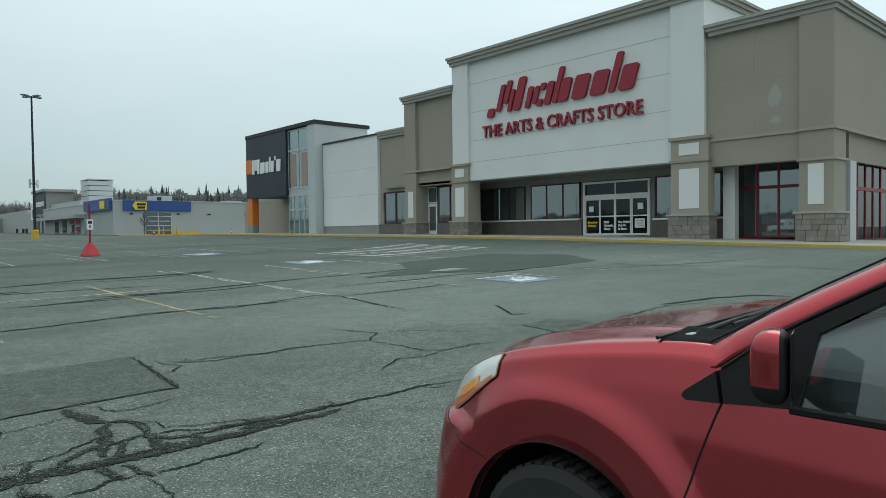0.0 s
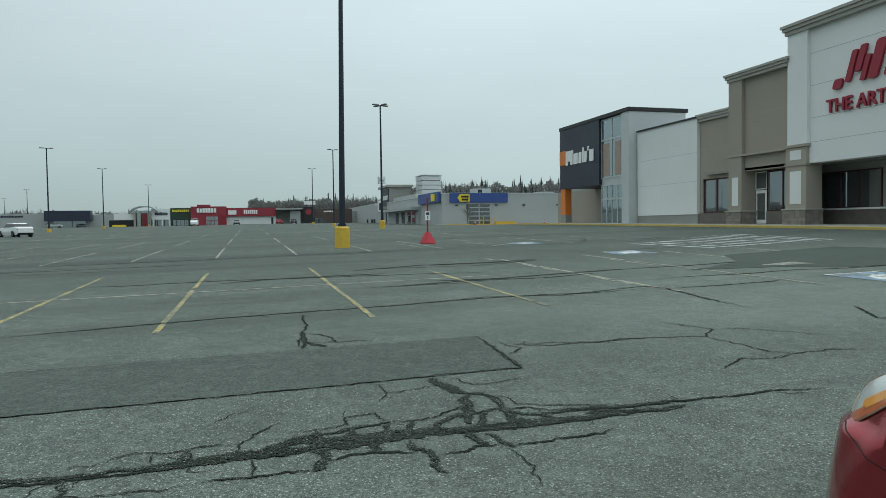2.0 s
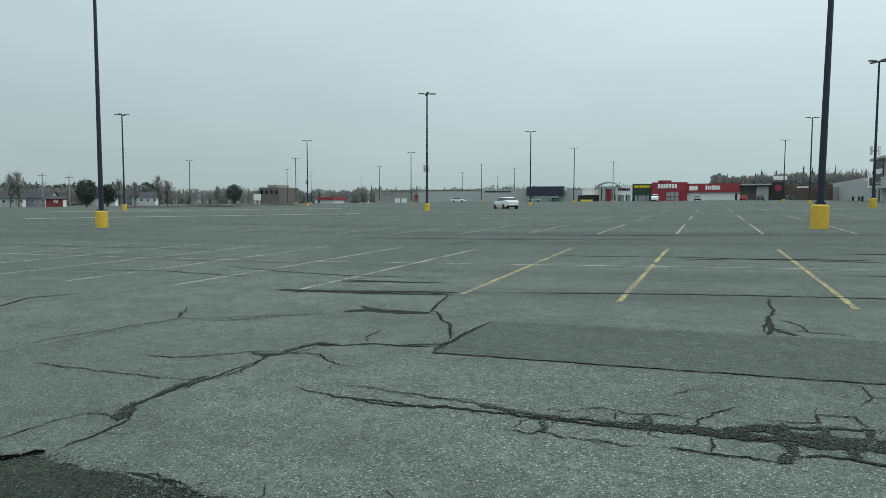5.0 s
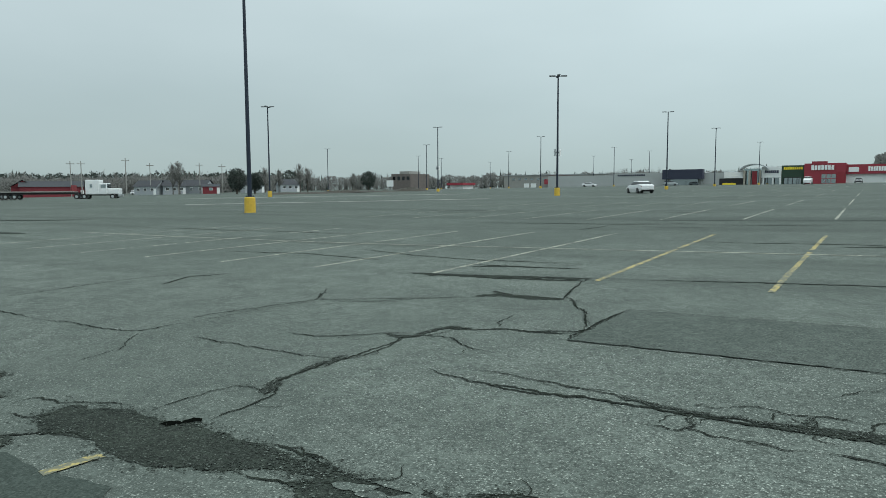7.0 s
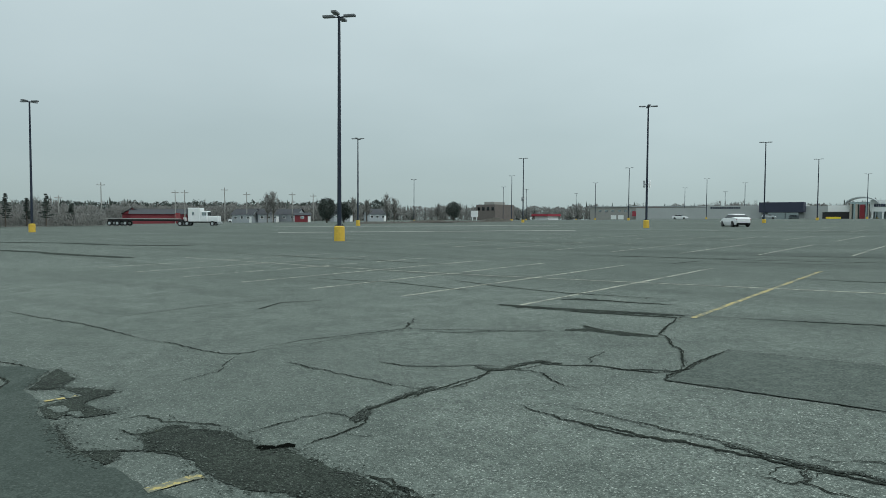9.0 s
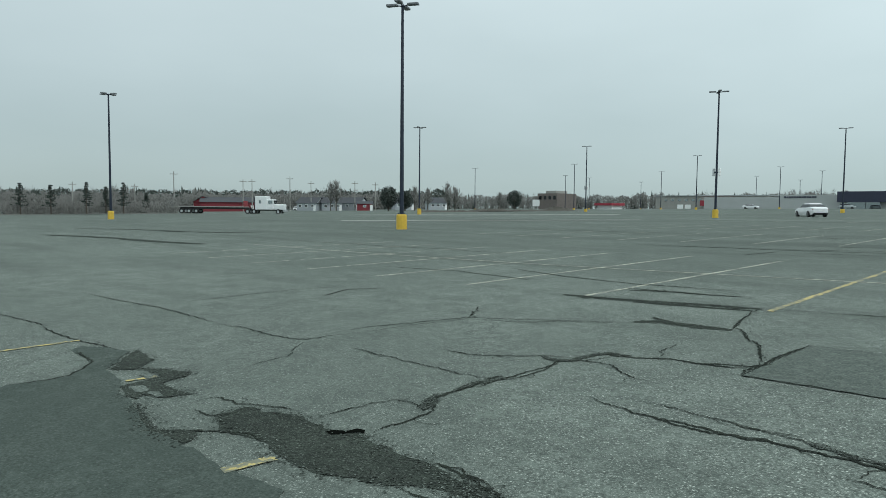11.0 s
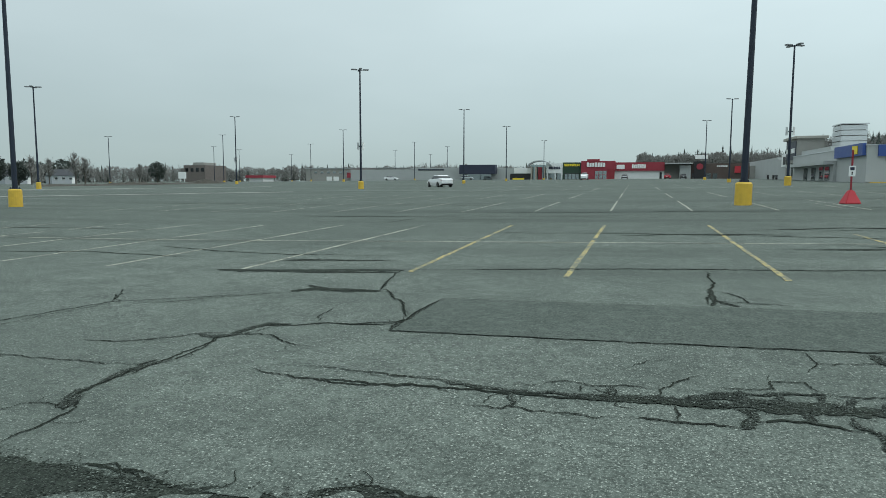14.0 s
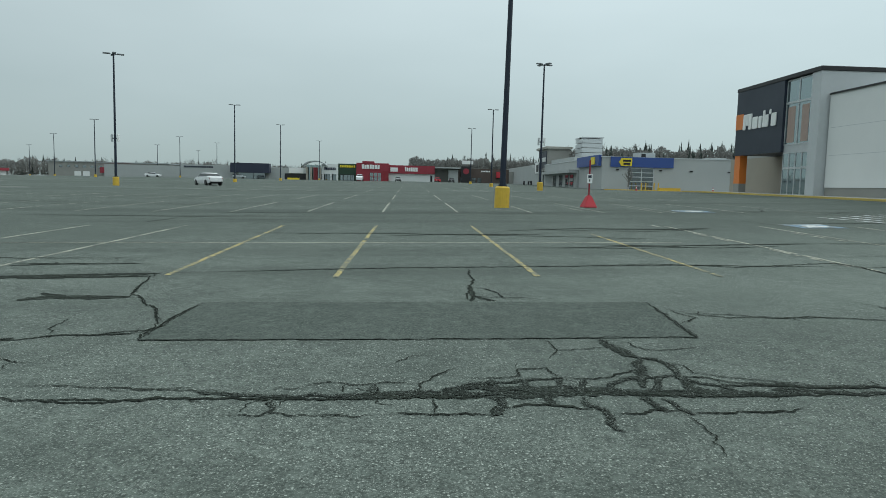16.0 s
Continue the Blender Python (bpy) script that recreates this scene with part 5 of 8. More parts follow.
for y, lines_, mt in ((23.85, ("Same-Day", "Delivery"), M_YELS), (22.75, ("FREE", "Curbside", "Pickup"), M_LETW), (21.8, ("Buy Online", "Pick Up", "In-Store"), M_LETW)):
    for k, text in enumerate(lines_):
        o = new("door_lettering", lettering(text, 0.115, 0.004, mt, "door_lettering"))
        o.parent = store
        o["label"] = "painted letters on a glass door: " + text
        o.matrix_basis = Matrix.Translation((32.325, y, 1.78 - 0.19 * k)) @ FACE_W
bin_ = empty("litter_bin", "black round litter bin on the shop walkway", "litter bin", at=(31.3, 31.9, gz(26.6, 31.9) + 0.13))
bm = bmesh.new()
tube(bm, 0, 0, 0, 0.85, 0.28, 0.32, 16)
part("body", bm, M_BLACKT, bin_)
bm = bmesh.new()
tube(bm, 0, 0, 0.85, 0.95, 0.34, 0.22, 16)
part("lid", bm, M_TRIM0, bin_)


# ---- workwear store with the charcoal tower ----
shop = empty("workwear_store", "charcoal and white shop tower with glass strip and orange portico pillar", "store")
wall_part("white_wall", [(FX + 0.4, FX + 1.0, 41.0, 48.55, 2.0, 8.7)], M_WHITE, shop, "plain white panel wall")
wall_part("coping", [(FX + 0.3, FX + 1.1, 41.0, 48.55, 8.7, 8.82)], M_BLACKT, shop)
wall_part("foot_wall", [(FX + 0.45, FX + 1.0, 41.0, 48.55, 0.8, 1.999)], M_GREYD, shop)
wall_part("joint", [(FX + 0.393, FX + 0.41, 41.02, 48.28, 4.3, 4.33), (FX + 0.393, FX + 0.41, 41.02, 48.28, 6.3, 6.33)], M_ALUG, shop)
wall_part("body", [(33.4, 80, 40.0, 69.0, 0.4, 8.2)], M_GREY, shop)
wall_part("corner_post", [(FX - 0.3, FX + 5.0, 48.69, 49.82, 0.9, 10.45)], M_ALUG, shop, "pale grey panelled tower side")
wall_part("tower_back", [(FX + 0.25, FX + 5.0, 49.82, 61.11, 4.85, 10.4)], M_DARK, shop)
wall_part("roof_edge", [(FX - 0.4, FX + 5.2, 48.60, 61.20, 10.46, 10.78)], M_BLACKT, shop, bevel=0.03)
wall_part("charcoal_panel", [(FX - 0.35, FX + 0.24, 53.43, 61.15, 4.8, 10.455)], M_DARK, shop, "charcoal metal sign panel")
wall_part("orange_square", [(FX - 0.40, FX - 0.351, 59.80, 61.11, 7.1, 8.45)], M_ORANGE, shop, "orange sign square")
window_run(shop, FX - 0.1, 49.86, 53.39, 5.3, 10.4, 2, M_ALU, rail=8.6, fw=0.1, gm=M_GLASSG)
window_run(shop, FX - 0.1, 49.86, 53.39, 1.35, 4.75, 4, M_ALU, rail=3.5, fw=0.1, gm=M_GLASSG)
wall_part("spandrel", [(FX - 0.12, FX + 0.2, 49.86, 53.39, 4.751, 5.299)], M_ALU, shop)
# inside banners set before the opaque panes; the glass's dulling is in their colour
wall_part("banner", [(FX - 0.125, FX - 0.115, 50.23, 51.17, 5.5, 8.3), (FX - 0.125, FX - 0.115, 52.08, 53.07, 5.5, 8.3)], M_BANNER, shop, "muted orange banner at the glass")
wall_part("pillar", [(FX - 0.3, FX + 0.35, 60.12, 61.11, 2.3, 4.8)], M_ORANGE, shop, "orange portico pillar")
wall_part("pillar_foot", [(FX - 0.3, FX + 0.35, 60.12, 61.11, 1.2, 2.3)], M_GREYD, shop)
wall_part("portico_wall", [(FX + 3.4, FX + 3.7, 49.82, 69.5, 1.0, 4.85)], M_TAN2, shop)
slab_letters(shop, ((0.0, 0.5, 0.0, 1.35), (0.55, 1.05, 0.35, 1.35), (1.1, 1.6, 0.0, 1.35), (1.8, 2.75, 0.0, 1.0), (2.95, 3.5, 0.0, 1.0), (3.7, 4.0, 0.0, 1.4), (4.05, 4.65, 0.0, 1.0), (4.8, 5.05, 1.0, 1.4), (5.2, 6.0, 0.0, 1.05)), 0.08, M_LETW, Matrix.Translation((FX - 0.36, 59.75, 7.0)) @ FACE_W @ Matrix.Diagonal((0.9, 1, 1, 1)), 0.05, 0.12)


# ---- electronics store across the far lane ----
def block(parent, name, x0, x1, y0, y1, top, mat, label="", lo=None):
    z = min(gz(x0, y0), gz(x1, y0)) - 0.5 if lo is None else lo
    return wall_part(name, [(x0, x1, y0, y1, z, top)], mat, parent, label)


def sign_bars(parent, x0, x1, y, z0, z1, n, mat, depth=0.12, seed=1):
    """A brand sign facing -y as a row of plain upright bars."""
    r = random.Random(seed)
    w = (x1 - x0) / n
    for k in range(n):
        part("sign_bar", boxes((x0 + w * k + w * 0.1, x0 + w * (k + 1) - w * 0.1, y - depth, y, z0, z1 - r.uniform(0, 0.12) * (z1 - z0)), bevel=0.03), mat, parent)


def window_grid(parent, x0, x1, y, z0, z1, nx, nz, frame_mat, pane_mat, fw=0.1):
    """Glazing that faces -y: a frame, bars and single panes."""
    win = empty("window")
    win.parent = parent
    part("backing", boxes((x0, x1, y + 0.1, y + 0.2, z0, z1)), M_BLACKT, win)
    w, h = (x1 - x0) / nx, (z1 - z0) / nz
    for i in range(nx + 1):
        part("mullion", boxes((x0 + w * i - fw / 2, x0 + w * i + fw / 2, y - 0.05, y + 0.099, z0, z1)), frame_mat, win)
    for j in range(nz + 1):
        part("rail", boxes((x0 + fw / 2, x1 - fw / 2, y - 0.045, y + 0.09, z0 + h * j - fw / 2, z0 + h * j + fw / 2)), frame_mat, win)
    for i in range(nx):
        for j in range(nz):
            part("pane", boxes((x0 + w * i + fw / 2, x0 + w * (i + 1) - fw / 2, y, y + 0.03, z0 + h * j + fw / 2, z0 + h * (j + 1) - fw / 2)), pane_mat, win)
    return win


bb = empty("electronics_store", "low pale grey store with blue fascia and yellow tag sign", "store")
block(bb, "wall", 31.6, 36.2, 112.0, 160.0, 6.85, M_GREY)
block(bb, "wall", 40.5, 75.0, 112.0, 160.0, 6.85, M_GREY)
wall_part("wall", [(36.2, 40.5, 112.0, 160, 5.2, 6.85)], M_GREY, bb)
wall_part("roof", [(31.5, 75.1, 111.9, 160.1, 6.85, 7.0)], M_ALUG, bb)
wall_part("fascia", [(33.0, 43.6, 111.7, 111.99, 5.3, 6.95)], M_BLUE, bb, "blue metal fascia")
wall_part("fascia", [(31.1, 31.59, 112.4, 127.0, 5.45, 7.25)], M_BLUE, bb, "blue metal fascia")
bm = bmesh.new()
f = bm.faces.new([bm.verts.new((x, 111.69, z)) for x, z in ((34.3, 6.1), (34.75, 5.45), (36.5, 5.45), (36.5, 6.75), (34.75, 6.75))])
r_ = bmesh.ops.extrude_face_region(bm, geom=[f])
for v in [e for e in r_["geom"] if isinstance(e, bmesh.types.BMVert)]:
    v.co.y -= 0.15
bmesh.ops.recalc_face_normals(bm, faces=bm.faces)
part("tag_sign", bm, M_YELS, bb, "yellow tag-shaped sign")
wall_part("tag_bar", [(34.95, 36.3, 111.51, 111.539, 6.15, 6.5)], M_BLACKT, bb)
wall_part("tag_bar", [(35.05, 36.2, 111.51, 111.539, 5.65, 6.0)], M_BLACKT, bb)
wall_part("tag_sign", [(30.98, 31.09, 114.5, 117.0, 5.7, 6.95)], M_YELS, bb, "yellow tag-shaped sign", 0.04)
window_grid(bb, 36.3, 40.4, 112.05, 1.5, 5.15, 2, 5, M_ALU, M_GLASS, 0.13)
for x in (34.0, 41.3, 46.5, 53.0, 58.0):
    wall_part("wall_lamp", [(x, x + 0.45, 111.75, 111.99, 4.75, 4.95)], M_BLACKT, bb, bevel=0.03)
wall_part("canopy", [(29.6, 31.59, 127.2, 157.0, 4.5, 5.1)], M_GREY, bb)
block(bb, "lobby", 31.2, 31.59, 127.2, 157.0, 4.5, M_GREY)
for y in (129.5, 133.5, 139.0, 145.0):
    wall_part("lobby_window", [(31.05, 31.19, y, y + 2.6, 1.9, 4.2)], M_GLASS, bb)
wall_part("lobby_upper", [(32.5, 40.0, 135.0, 157.0, 7.0, 7.9)], M_GREY, bb)
wall_part("roof_unit", [(41.0, 44.2, 122, 125, 7.0, 8.3)], M_METAL, bb, bevel=0.05)
wall_part("roof_unit", [(53.5, 56.5, 120, 123, 7.0, 7.6)], M_METAL, bb, bevel=0.05)
wall_part("roof_unit_grille", [(41.6, 42.4, 121.96, 121.99, 7.25, 8.1)], M_BLACKT, bb)
for x in (37.6, 38.3, 39.7, 40.4):
    b0 = empty("bollard", "yellow steel bollard in front of shop windows", "bollard", "yellow bollards", at=(x, 109.6, gz(x, 109.6)))
    bm = bmesh.new()
    tube(bm, 0, 0, -0.1, 1.25, 0.1, seg=12)
    tube(bm, 0, 0, 1.25, 1.33, 0.1, 0.03, seg=12)
    part("post", bm, M_BASE_Y, b0, smooth=False)
    bm = bmesh.new()
    tube(bm, 0, 0, -0.05, 0.03, 0.2, seg=12)
    part("collar", bm, M_CONC, b0)
pv = sheet("pavement_far", [30.5, 34, 38, 42, 46, 50, 56, 62], [108.0, 110, 112.2], 0.12, M_CONC)
tagged(pv, "concrete walkway beside the electronics store", "pavement", kind="structure")
solid("kerb_far", boxes((31.0, 45.0, 107.75, 108.0, gz(38, 108) - 0.3, gz(38, 108) + 0.15), (40.0, 43.5, 108.0, 109.0, gz(38, 108), gz(38, 108) + 0.55), bevel=0.03), M_BASE_Y, "yellow-painted kerb and planter edge", "kerb", kind="structure")
for x, y in ((46.8, 103.5), (51.0, 104.0), (53.5, 104.5), (36.0, 107.3)):
    c0 = empty("traffic_cone", "small orange traffic cone on the walkway", "traffic cone", "orange traffic cones", at=(x, y, gz(x, y)))
    bm = bmesh.new()
    tube(bm, 0, 0, 0.03, 0.75, 0.17, 0.03, 14)
    part("cone_body", bm, M_CONE, c0)
    part("cone_foot", boxes((-0.2, 0.2, -0.2, 0.2, 0.0, 0.04), bevel=0.01), M_CONE, c0)
    bm = bmesh.new()
    tube(bm, 0, 0, 0.4, 0.55, 0.108, 0.075, 14)
    part("reflective_collar", bm, M_LETW, c0)

# glazed lift tower on the roofs behind
gt = empty("glass_tower", "pale glass-clad tower standing on the mall roof", "tower")
wall_part("core", [(38.2, 42.2, 150.2, 156.0, 6.0, 12.6)], M_GREYD, gt)
for k in range(6):
    wall_part("glass_band", [(38.0, 42.4, 150.0, 150.19, 6.5 + 1.05 * k, 7.4 + 1.05 * k)], M_ALUG, gt)
    wall_part("glass_band", [(37.8, 37.99, 150.0, 156.0, 6.5 + 1.05 * k, 7.4 + 1.05 * k)], M_ALUG, gt)
wall_part("tower_roof", [(37.7, 42.6, 149.8, 156.2, 12.8, 13.0)], M_ALU, gt)

# ---- beige store tower and mall wing ----
wn_ = empty("fashion_store", "grey-beige store tower with dark sign panel and flat cornice", "store")
block(wn_, "tower_side", 32.4, 36.8, 157.5, 158.0, 10.6, M_GREYD)
block(wn_, "tower_front", 31.8, 32.4, 157.5, 159.0, 10.6, M_GREYD)
block(wn_, "tower_front", 31.8, 32.4, 167.5, 168.5, 10.6, M_GREYD)
wall_part("tower_head", [(31.8, 36.8, 159.0, 168.5, 5.6, 10.6)], M_GREYD, wn_)
wall_part("cornice", [(31.2, 37.4, 156.9, 169.1, 10.6, 11.15)], M_CORN, wn_, bevel=0.06)
wall_part("sign_panel", [(31.65, 31.79, 158.6, 167.8, 6.3, 10.2)], M_DARK, wn_, "charcoal sign panel")
for k in range(7):
    wall_part("sign_bar", [(31.52, 31.649, 159.2 + 1.15 * k, 160.05 + 1.15 * k, 7.7, 8.7)], M_LETW, wn_)
block(wn_, "lobby_glass", 33.4, 33.5, 158.5, 168.0, 5.6, M_GLASS)
block(wn_, "wing", 33.0, 70.0, 168.6, 200.0, 6.9, M_GREY)
wall_part("wing_sign", [(32.7, 32.99, 172.0, 178.0, 5.2, 8.0)], M_LETW, wn_)
wall_part("wing_window", [(32.6, 32.69, 173.5, 176.0, 5.6, 7.4)], M_BLACKT, wn_)
for y in (170.5, 174.0, 181.0):
    rk = empty("shopping_trolley_rack", "dark metal rail rack beside the shop wall", "rail", "metal rail racks", at=(30.6, y, gz(30.6, y)))
    for k in range(6):
        bm = bmesh.new()
        tube(bm, 0, 0.45 * k, -0.05, 1.0, 0.04, seg=6)
        part("post", bm, M_BLACKT, rk)
    part("top_rail", boxes((-0.04, 0.04, -0.05, 2.3, 1.0, 1.06)), M_BLACKT, rk)
w2 = empty("mall_wing", "grey stepped wing of the mall", "mall")
block(w2, "wall", 36.0, 80.0, 200.0, 260.0, 8.2, M_GREY)
block(w2, "low_wall", 34.4, 36.0, 236.0, 260.0, 6.8, M_GREYD)
wall_part("dock", [(34.6, 42.0, 199.5, 199.99, 3.0, 4.6)], M_BLACKT, w2)

# ---- far row of shops ----
fy = 236.0
st = empty("stationery_store", "long store with red fascia, white walls and tall red entrance", "store")
block(st, "entrance_block", -18.4, -7.4, fy - 1.5, fy + 25, 8.6, M_REDB)
wall_part("entrance_crown", [(-16.4, -12.4, fy - 1.7, fy + 2, 8.4, 9.2)], M_REDB, st)
wall_part("fascia", [(-7.4, 8.5, fy - 0.6, fy + 0.2, 5.3, 8.1)], M_REDB, st, "red metal fascia")
block(st, "white_wall", -7.4, 8.5, fy + 0.2, fy + 25, 7.6, M_WHITE)
wall_part("red_panel", [(-9.8, -7.41, fy - 1.7, fy - 1.51, 2.4, 6.0)], M_REDF, st)
window_grid(st, -13.8, -9.9, fy - 1.62, 2.5, 5.4, 3, 2, M_REDB, M_GLASS, 0.16)
sign_bars(st, -16.6, -10.4, fy - 1.72, 6.6, 8.1, 7, M_LETW)
sign_bars(st, -1.9, 2.6, fy - 0.62, 6.1, 7.5, 7, M_LETW)
wall_part("white_sign", [(-6.8, -4.2, fy - 0.75, fy - 0.61, 5.9, 7.3)], M_LETW, st)
wall_part("dark_door", [(7.0, 7.7, fy + 0.1, fy + 0.19, 2.5, 4.9)], M_BLACKT, st)
dl = empty("discount_store", "dark green store front with yellow lettering", "store")
block(dl, "wall", -24.7, -18.5, fy, fy + 25, 8.2, material("dark_green_cladding", (0.018, 0.05, 0.028), 0.55, vary=0.1))
sign_bars(dl, -24.2, -18.9, fy - 0.01, 6.9, 7.7, 9, M_YELS)
window_grid(dl, -24.0, -19.2, fy - 0.1, 2.4, 4.4, 4, 1, M_BLACKT, M_GLASS, 0.16)
on = empty("clothing_store", "white square store front with dark sign", "store")
wall_part("sign_wall", [(-30.3, -24.75, fy - 1.0, fy + 4, 4.5, 7.9)], M_WHITE, on)
for x in (-30.0, -27.3, -25.2):
    block(on, "pillar", x, x + 0.5, fy - 0.95, fy - 0.4, 4.5, M_WHITE)
block(on, "shop_front", -30.3, -24.75, fy + 1, fy + 25, 4.5, M_GLASS)
sign_bars(on, -29.4, -25.4, fy - 1.02, 5.9, 6.8, 7, M_NAVY)
# arched mall entrance
ar = empty("mall_entrance", "curved metal arch canopy over the mall doors", "entrance")
bm = bmesh.new()
n = 16
rows = []
for k in range(n + 1):
    a = math.pi * (0.12 + 0.76 * k / n)
    rows.append([bm.verts.new((-32.4 - 4.6 * math.cos(a), fy - yy, 6.0 + 2.9 * math.sin(a) - zz)) for yy, zz in ((2.5, 0), (2.5, 0.35), (-2.0, 0.35), (-2.0, 0))])
for a, c in zip(rows, rows[1:]):
    for i in range(4):
        bm.faces.new((a[i], a[(i + 1) % 4], c[(i + 1) % 4], c[i]))
bmesh.ops.recalc_face_normals(bm, faces=bm.faces)
part("arch", bm, M_METAL, ar, smooth=False)
for x in (-35.4, -33.9, -31.0):
    block(ar, "column", x, x + 0.55, fy - 2.2, fy - 1.6, 6.8, M_TAN2)
block(ar, "red_banner", -33.0, -31.6, fy - 1.2, fy - 1.0, 6.6, M_REDF)
block(ar, "glazing", -35.5, -30.4, fy - 0.6, fy - 0.4, 7.4, M_GLASSG)
lw = empty("grey_shop_row", "low grey row of shops with pale fascia", "shops")
block(lw, "wall", -48.0, -35.6, fy + 0.5, fy + 25, 6.3, M_GREY)
wall_part("white_fascia", [(-41.5, -35.7, fy - 0.1, fy + 0.49, 4.5, 6.4)], M_LETW, lw)
wall_part("shop_opening", [(-43.0, -35.8, fy + 0.3, fy + 0.49, 2.3, 4.4)], M_BLACKT, lw)
solid("yellow_barrier", boxes((-41.5, -37.5, fy - 3.0, fy - 2.6, 2.2, 2.9), bevel=0.05), M_YELS, "low yellow barrier in front of the shops", "barrier")
nv = empty("department_store", "pale grey store with a big navy canopy block", "store")
block(nv, "wall", -78.0, -48.0, fy, fy + 30, 6.6, M_GREY)
block(nv, "wall", -112.0, -78.0, fy + 20, fy + 50, 6.4, M_GREY)
wall_part("canopy", [(-60.5, -47.6, fy - 3.2, fy - 0.01, 4.3, 7.5)], M_NAVY, nv, "navy metal canopy block")
wall_part("entrance", [(-58.5, -49.5, fy - 0.2, fy - 0.011, 2.2, 4.3)], M_GLASS, nv)
sign_bars(nv, -76.8, -67.0, fy - 0.01, 5.6, 6.2, 13, M_DARK)
# greys to the right of the red store
br = empty("restaurant_row", "dark brown restaurant front with small lit-looking signs", "shops")
block(br, "pale_wall", 8.6, 16.6, fy + 3, fy + 25, 7.7, M_GREYD)
wall_part("pale_roof", [(8.5, 17.0, fy - 3.0, fy + 3, 7.4, 7.8)], M_GREY, br)
block(br, "white_unit", 13.2, 16.6, fy - 1, fy + 2.9, 7.0, M_GREY)
block(br, "brown_wall", 16.7, 34.3, fy, fy + 25, 7.6, M_BROWN)
block(br, "sign_tower", 17.6, 21.0, fy - 1.2, fy - 0.01, 8.3, M_BLACKT)
bm = bmesh.new()
bmesh.ops.create_cone(bm, cap_ends=True, segments=24, radius1=1.0, radius2=1.0, depth=0.15, matrix=Matrix.Translation((19.3, fy - 1.28, 6.6)) @ Matrix.Rotation(math.pi / 2, 4, "X"))
part("round_sign", bm, M_REDB, br)
wall_part("pink_sign", [(29.9, 31.6, fy - 0.8, fy - 0.01, 4.6, 6.7)], M_CONE, br)
sign_bars(br, 24.5, 27.8, fy - 0.01, 6.5, 7.0, 6, M_LETW)
for x in (17.2, 21.4, 23.4):
    wall_part("dark_window", [(x, x + 1.4, fy - 0.1, fy - 0.011, 2.6, 4.4)], M_GLASS, br)
py = empty("pylon_sign", "white board sign on a tall post behind the shops", "sign", at=(22.6, 268.0, 2.5))
part("board", boxes((-2.2, 2.2, -0.2, 0.2, 7.6, 9.0), bevel=0.05), M_LETW, py)
part("post", boxes((-0.15, 0.15, -0.15, 0.15, -0.5, 7.6)), M_GREYD, py)
# far industrial buildings
ind = empty("industrial_building", "long pale warehouse with a row of small windows", "warehouse")
block(ind, "wall", -170.0, -114.0, 330.0, 350.0, 8.4, M_GREYD)
wall_part("roof", [(-170.5, -113.5, 329.5, 350.5, 8.4, 8.8)], M_METAL, ind)
for k in range(14):
    wall_part("small_window", [(-165.0 + 3.6 * k, -163.4 + 3.6 * k, 329.9, 329.99, 5.9, 6.9)], M_GLASS, ind)
wall_part("red_canopy", [(-145.0, -131.0, 327.0, 329.89, 3.6, 6.2)], M_REDB, ind)
for x in (-158.0, -154.0, -126.0, -122.0):
    wall_part("dock_door", [(x, x + 3.0, 329.9, 329.99, 2.0, 4.2)], M_LETW, ind)
# brick greyed in its base colour to stand for the haze of distance
M_BRICKH = material("hazed_brick", (0.15, 0.13, 0.12), 0.9, vary=0.15, scale=0.6)
brick = empty("brick_building", "flat-roofed brown brick building with a rooftop storey", "building")
block(brick, "wall", -246.0, -232.0, 330.0, 350.0, 10.6, M_BRICKH)
wall_part("rooftop_storey", [(-242.0, -235.0, 333.0, 345.0, 10.6, 12.2)], M_GREYD, brick)
for k in range(4):
    wall_part("window", [(-244.8 + 3.4 * k, -243.0 + 3.4 * k, 329.9, 329.99, 7.0, 9.0)], M_DGLASS, brick)
rr = empty("red_roof_shop", "low shop with a long red roof", "shop")
block(rr, "wall", -186.0, -178.0, 300.0, 310.0, 3.4, M_WHITE)
wall_part("roof", [(-187.0, -177.0, 298.5, 311.0, 3.4, 4.6)], M_REDB, rr)
solid("board_sign", boxes((-227.0, -222.5, 300.0, 300.3, 3.0, 6.4), (-226.3, -226.0, 300.05, 300.25, 0.5, 3.0), (-223.6, -223.3, 300.05, 300.25, 0.5, 3.0)), M_LETW, "white blank board sign on two posts", "sign")


# ---- red crossover ----
M_CARRED = material("car_paint_red", (0.41, 0.05, 0.06), 0.16, metal=0.8, vary=0.06, scale=2, fine=300, bump=0, coat=0.35)
M_TRIM = material("car_black_plastic", (0.012, 0.0125, 0.013), 0.5, vary=0.15, fine=200, spec=0.2)
M_RUBBER = material("tyre_rubber", (0.022, 0.022, 0.022), 0.85, vary=0.2, fine=120, bump=0.4)
M_RIM = material("alloy_rim", (0.45, 0.46, 0.47), 0.35, metal=0.8, vary=0.08)
M_LAMPIN = material("lamp_reflector", (0.70, 0.71, 0.69), 0.2, metal=0.2, vary=0.12, scale=14, coat=0.9)
M_AMBER = material("amber_lens", (0.85, 0.33, 0.02), 0.25, vary=0.1, scale=20, coat=0.8)
M_AMBER2 = material("amber_reflector", (0.62, 0.13, 0.03), 0.25, vary=0.1, scale=20, coat=0.8)
M_CREAM = material("lamp_edge_cream", (0.42, 0.33, 0.24), 0.5, vary=0.1)
M_CGLASS = clear_glass("car_glass", (0.55, 0.62, 0.62))
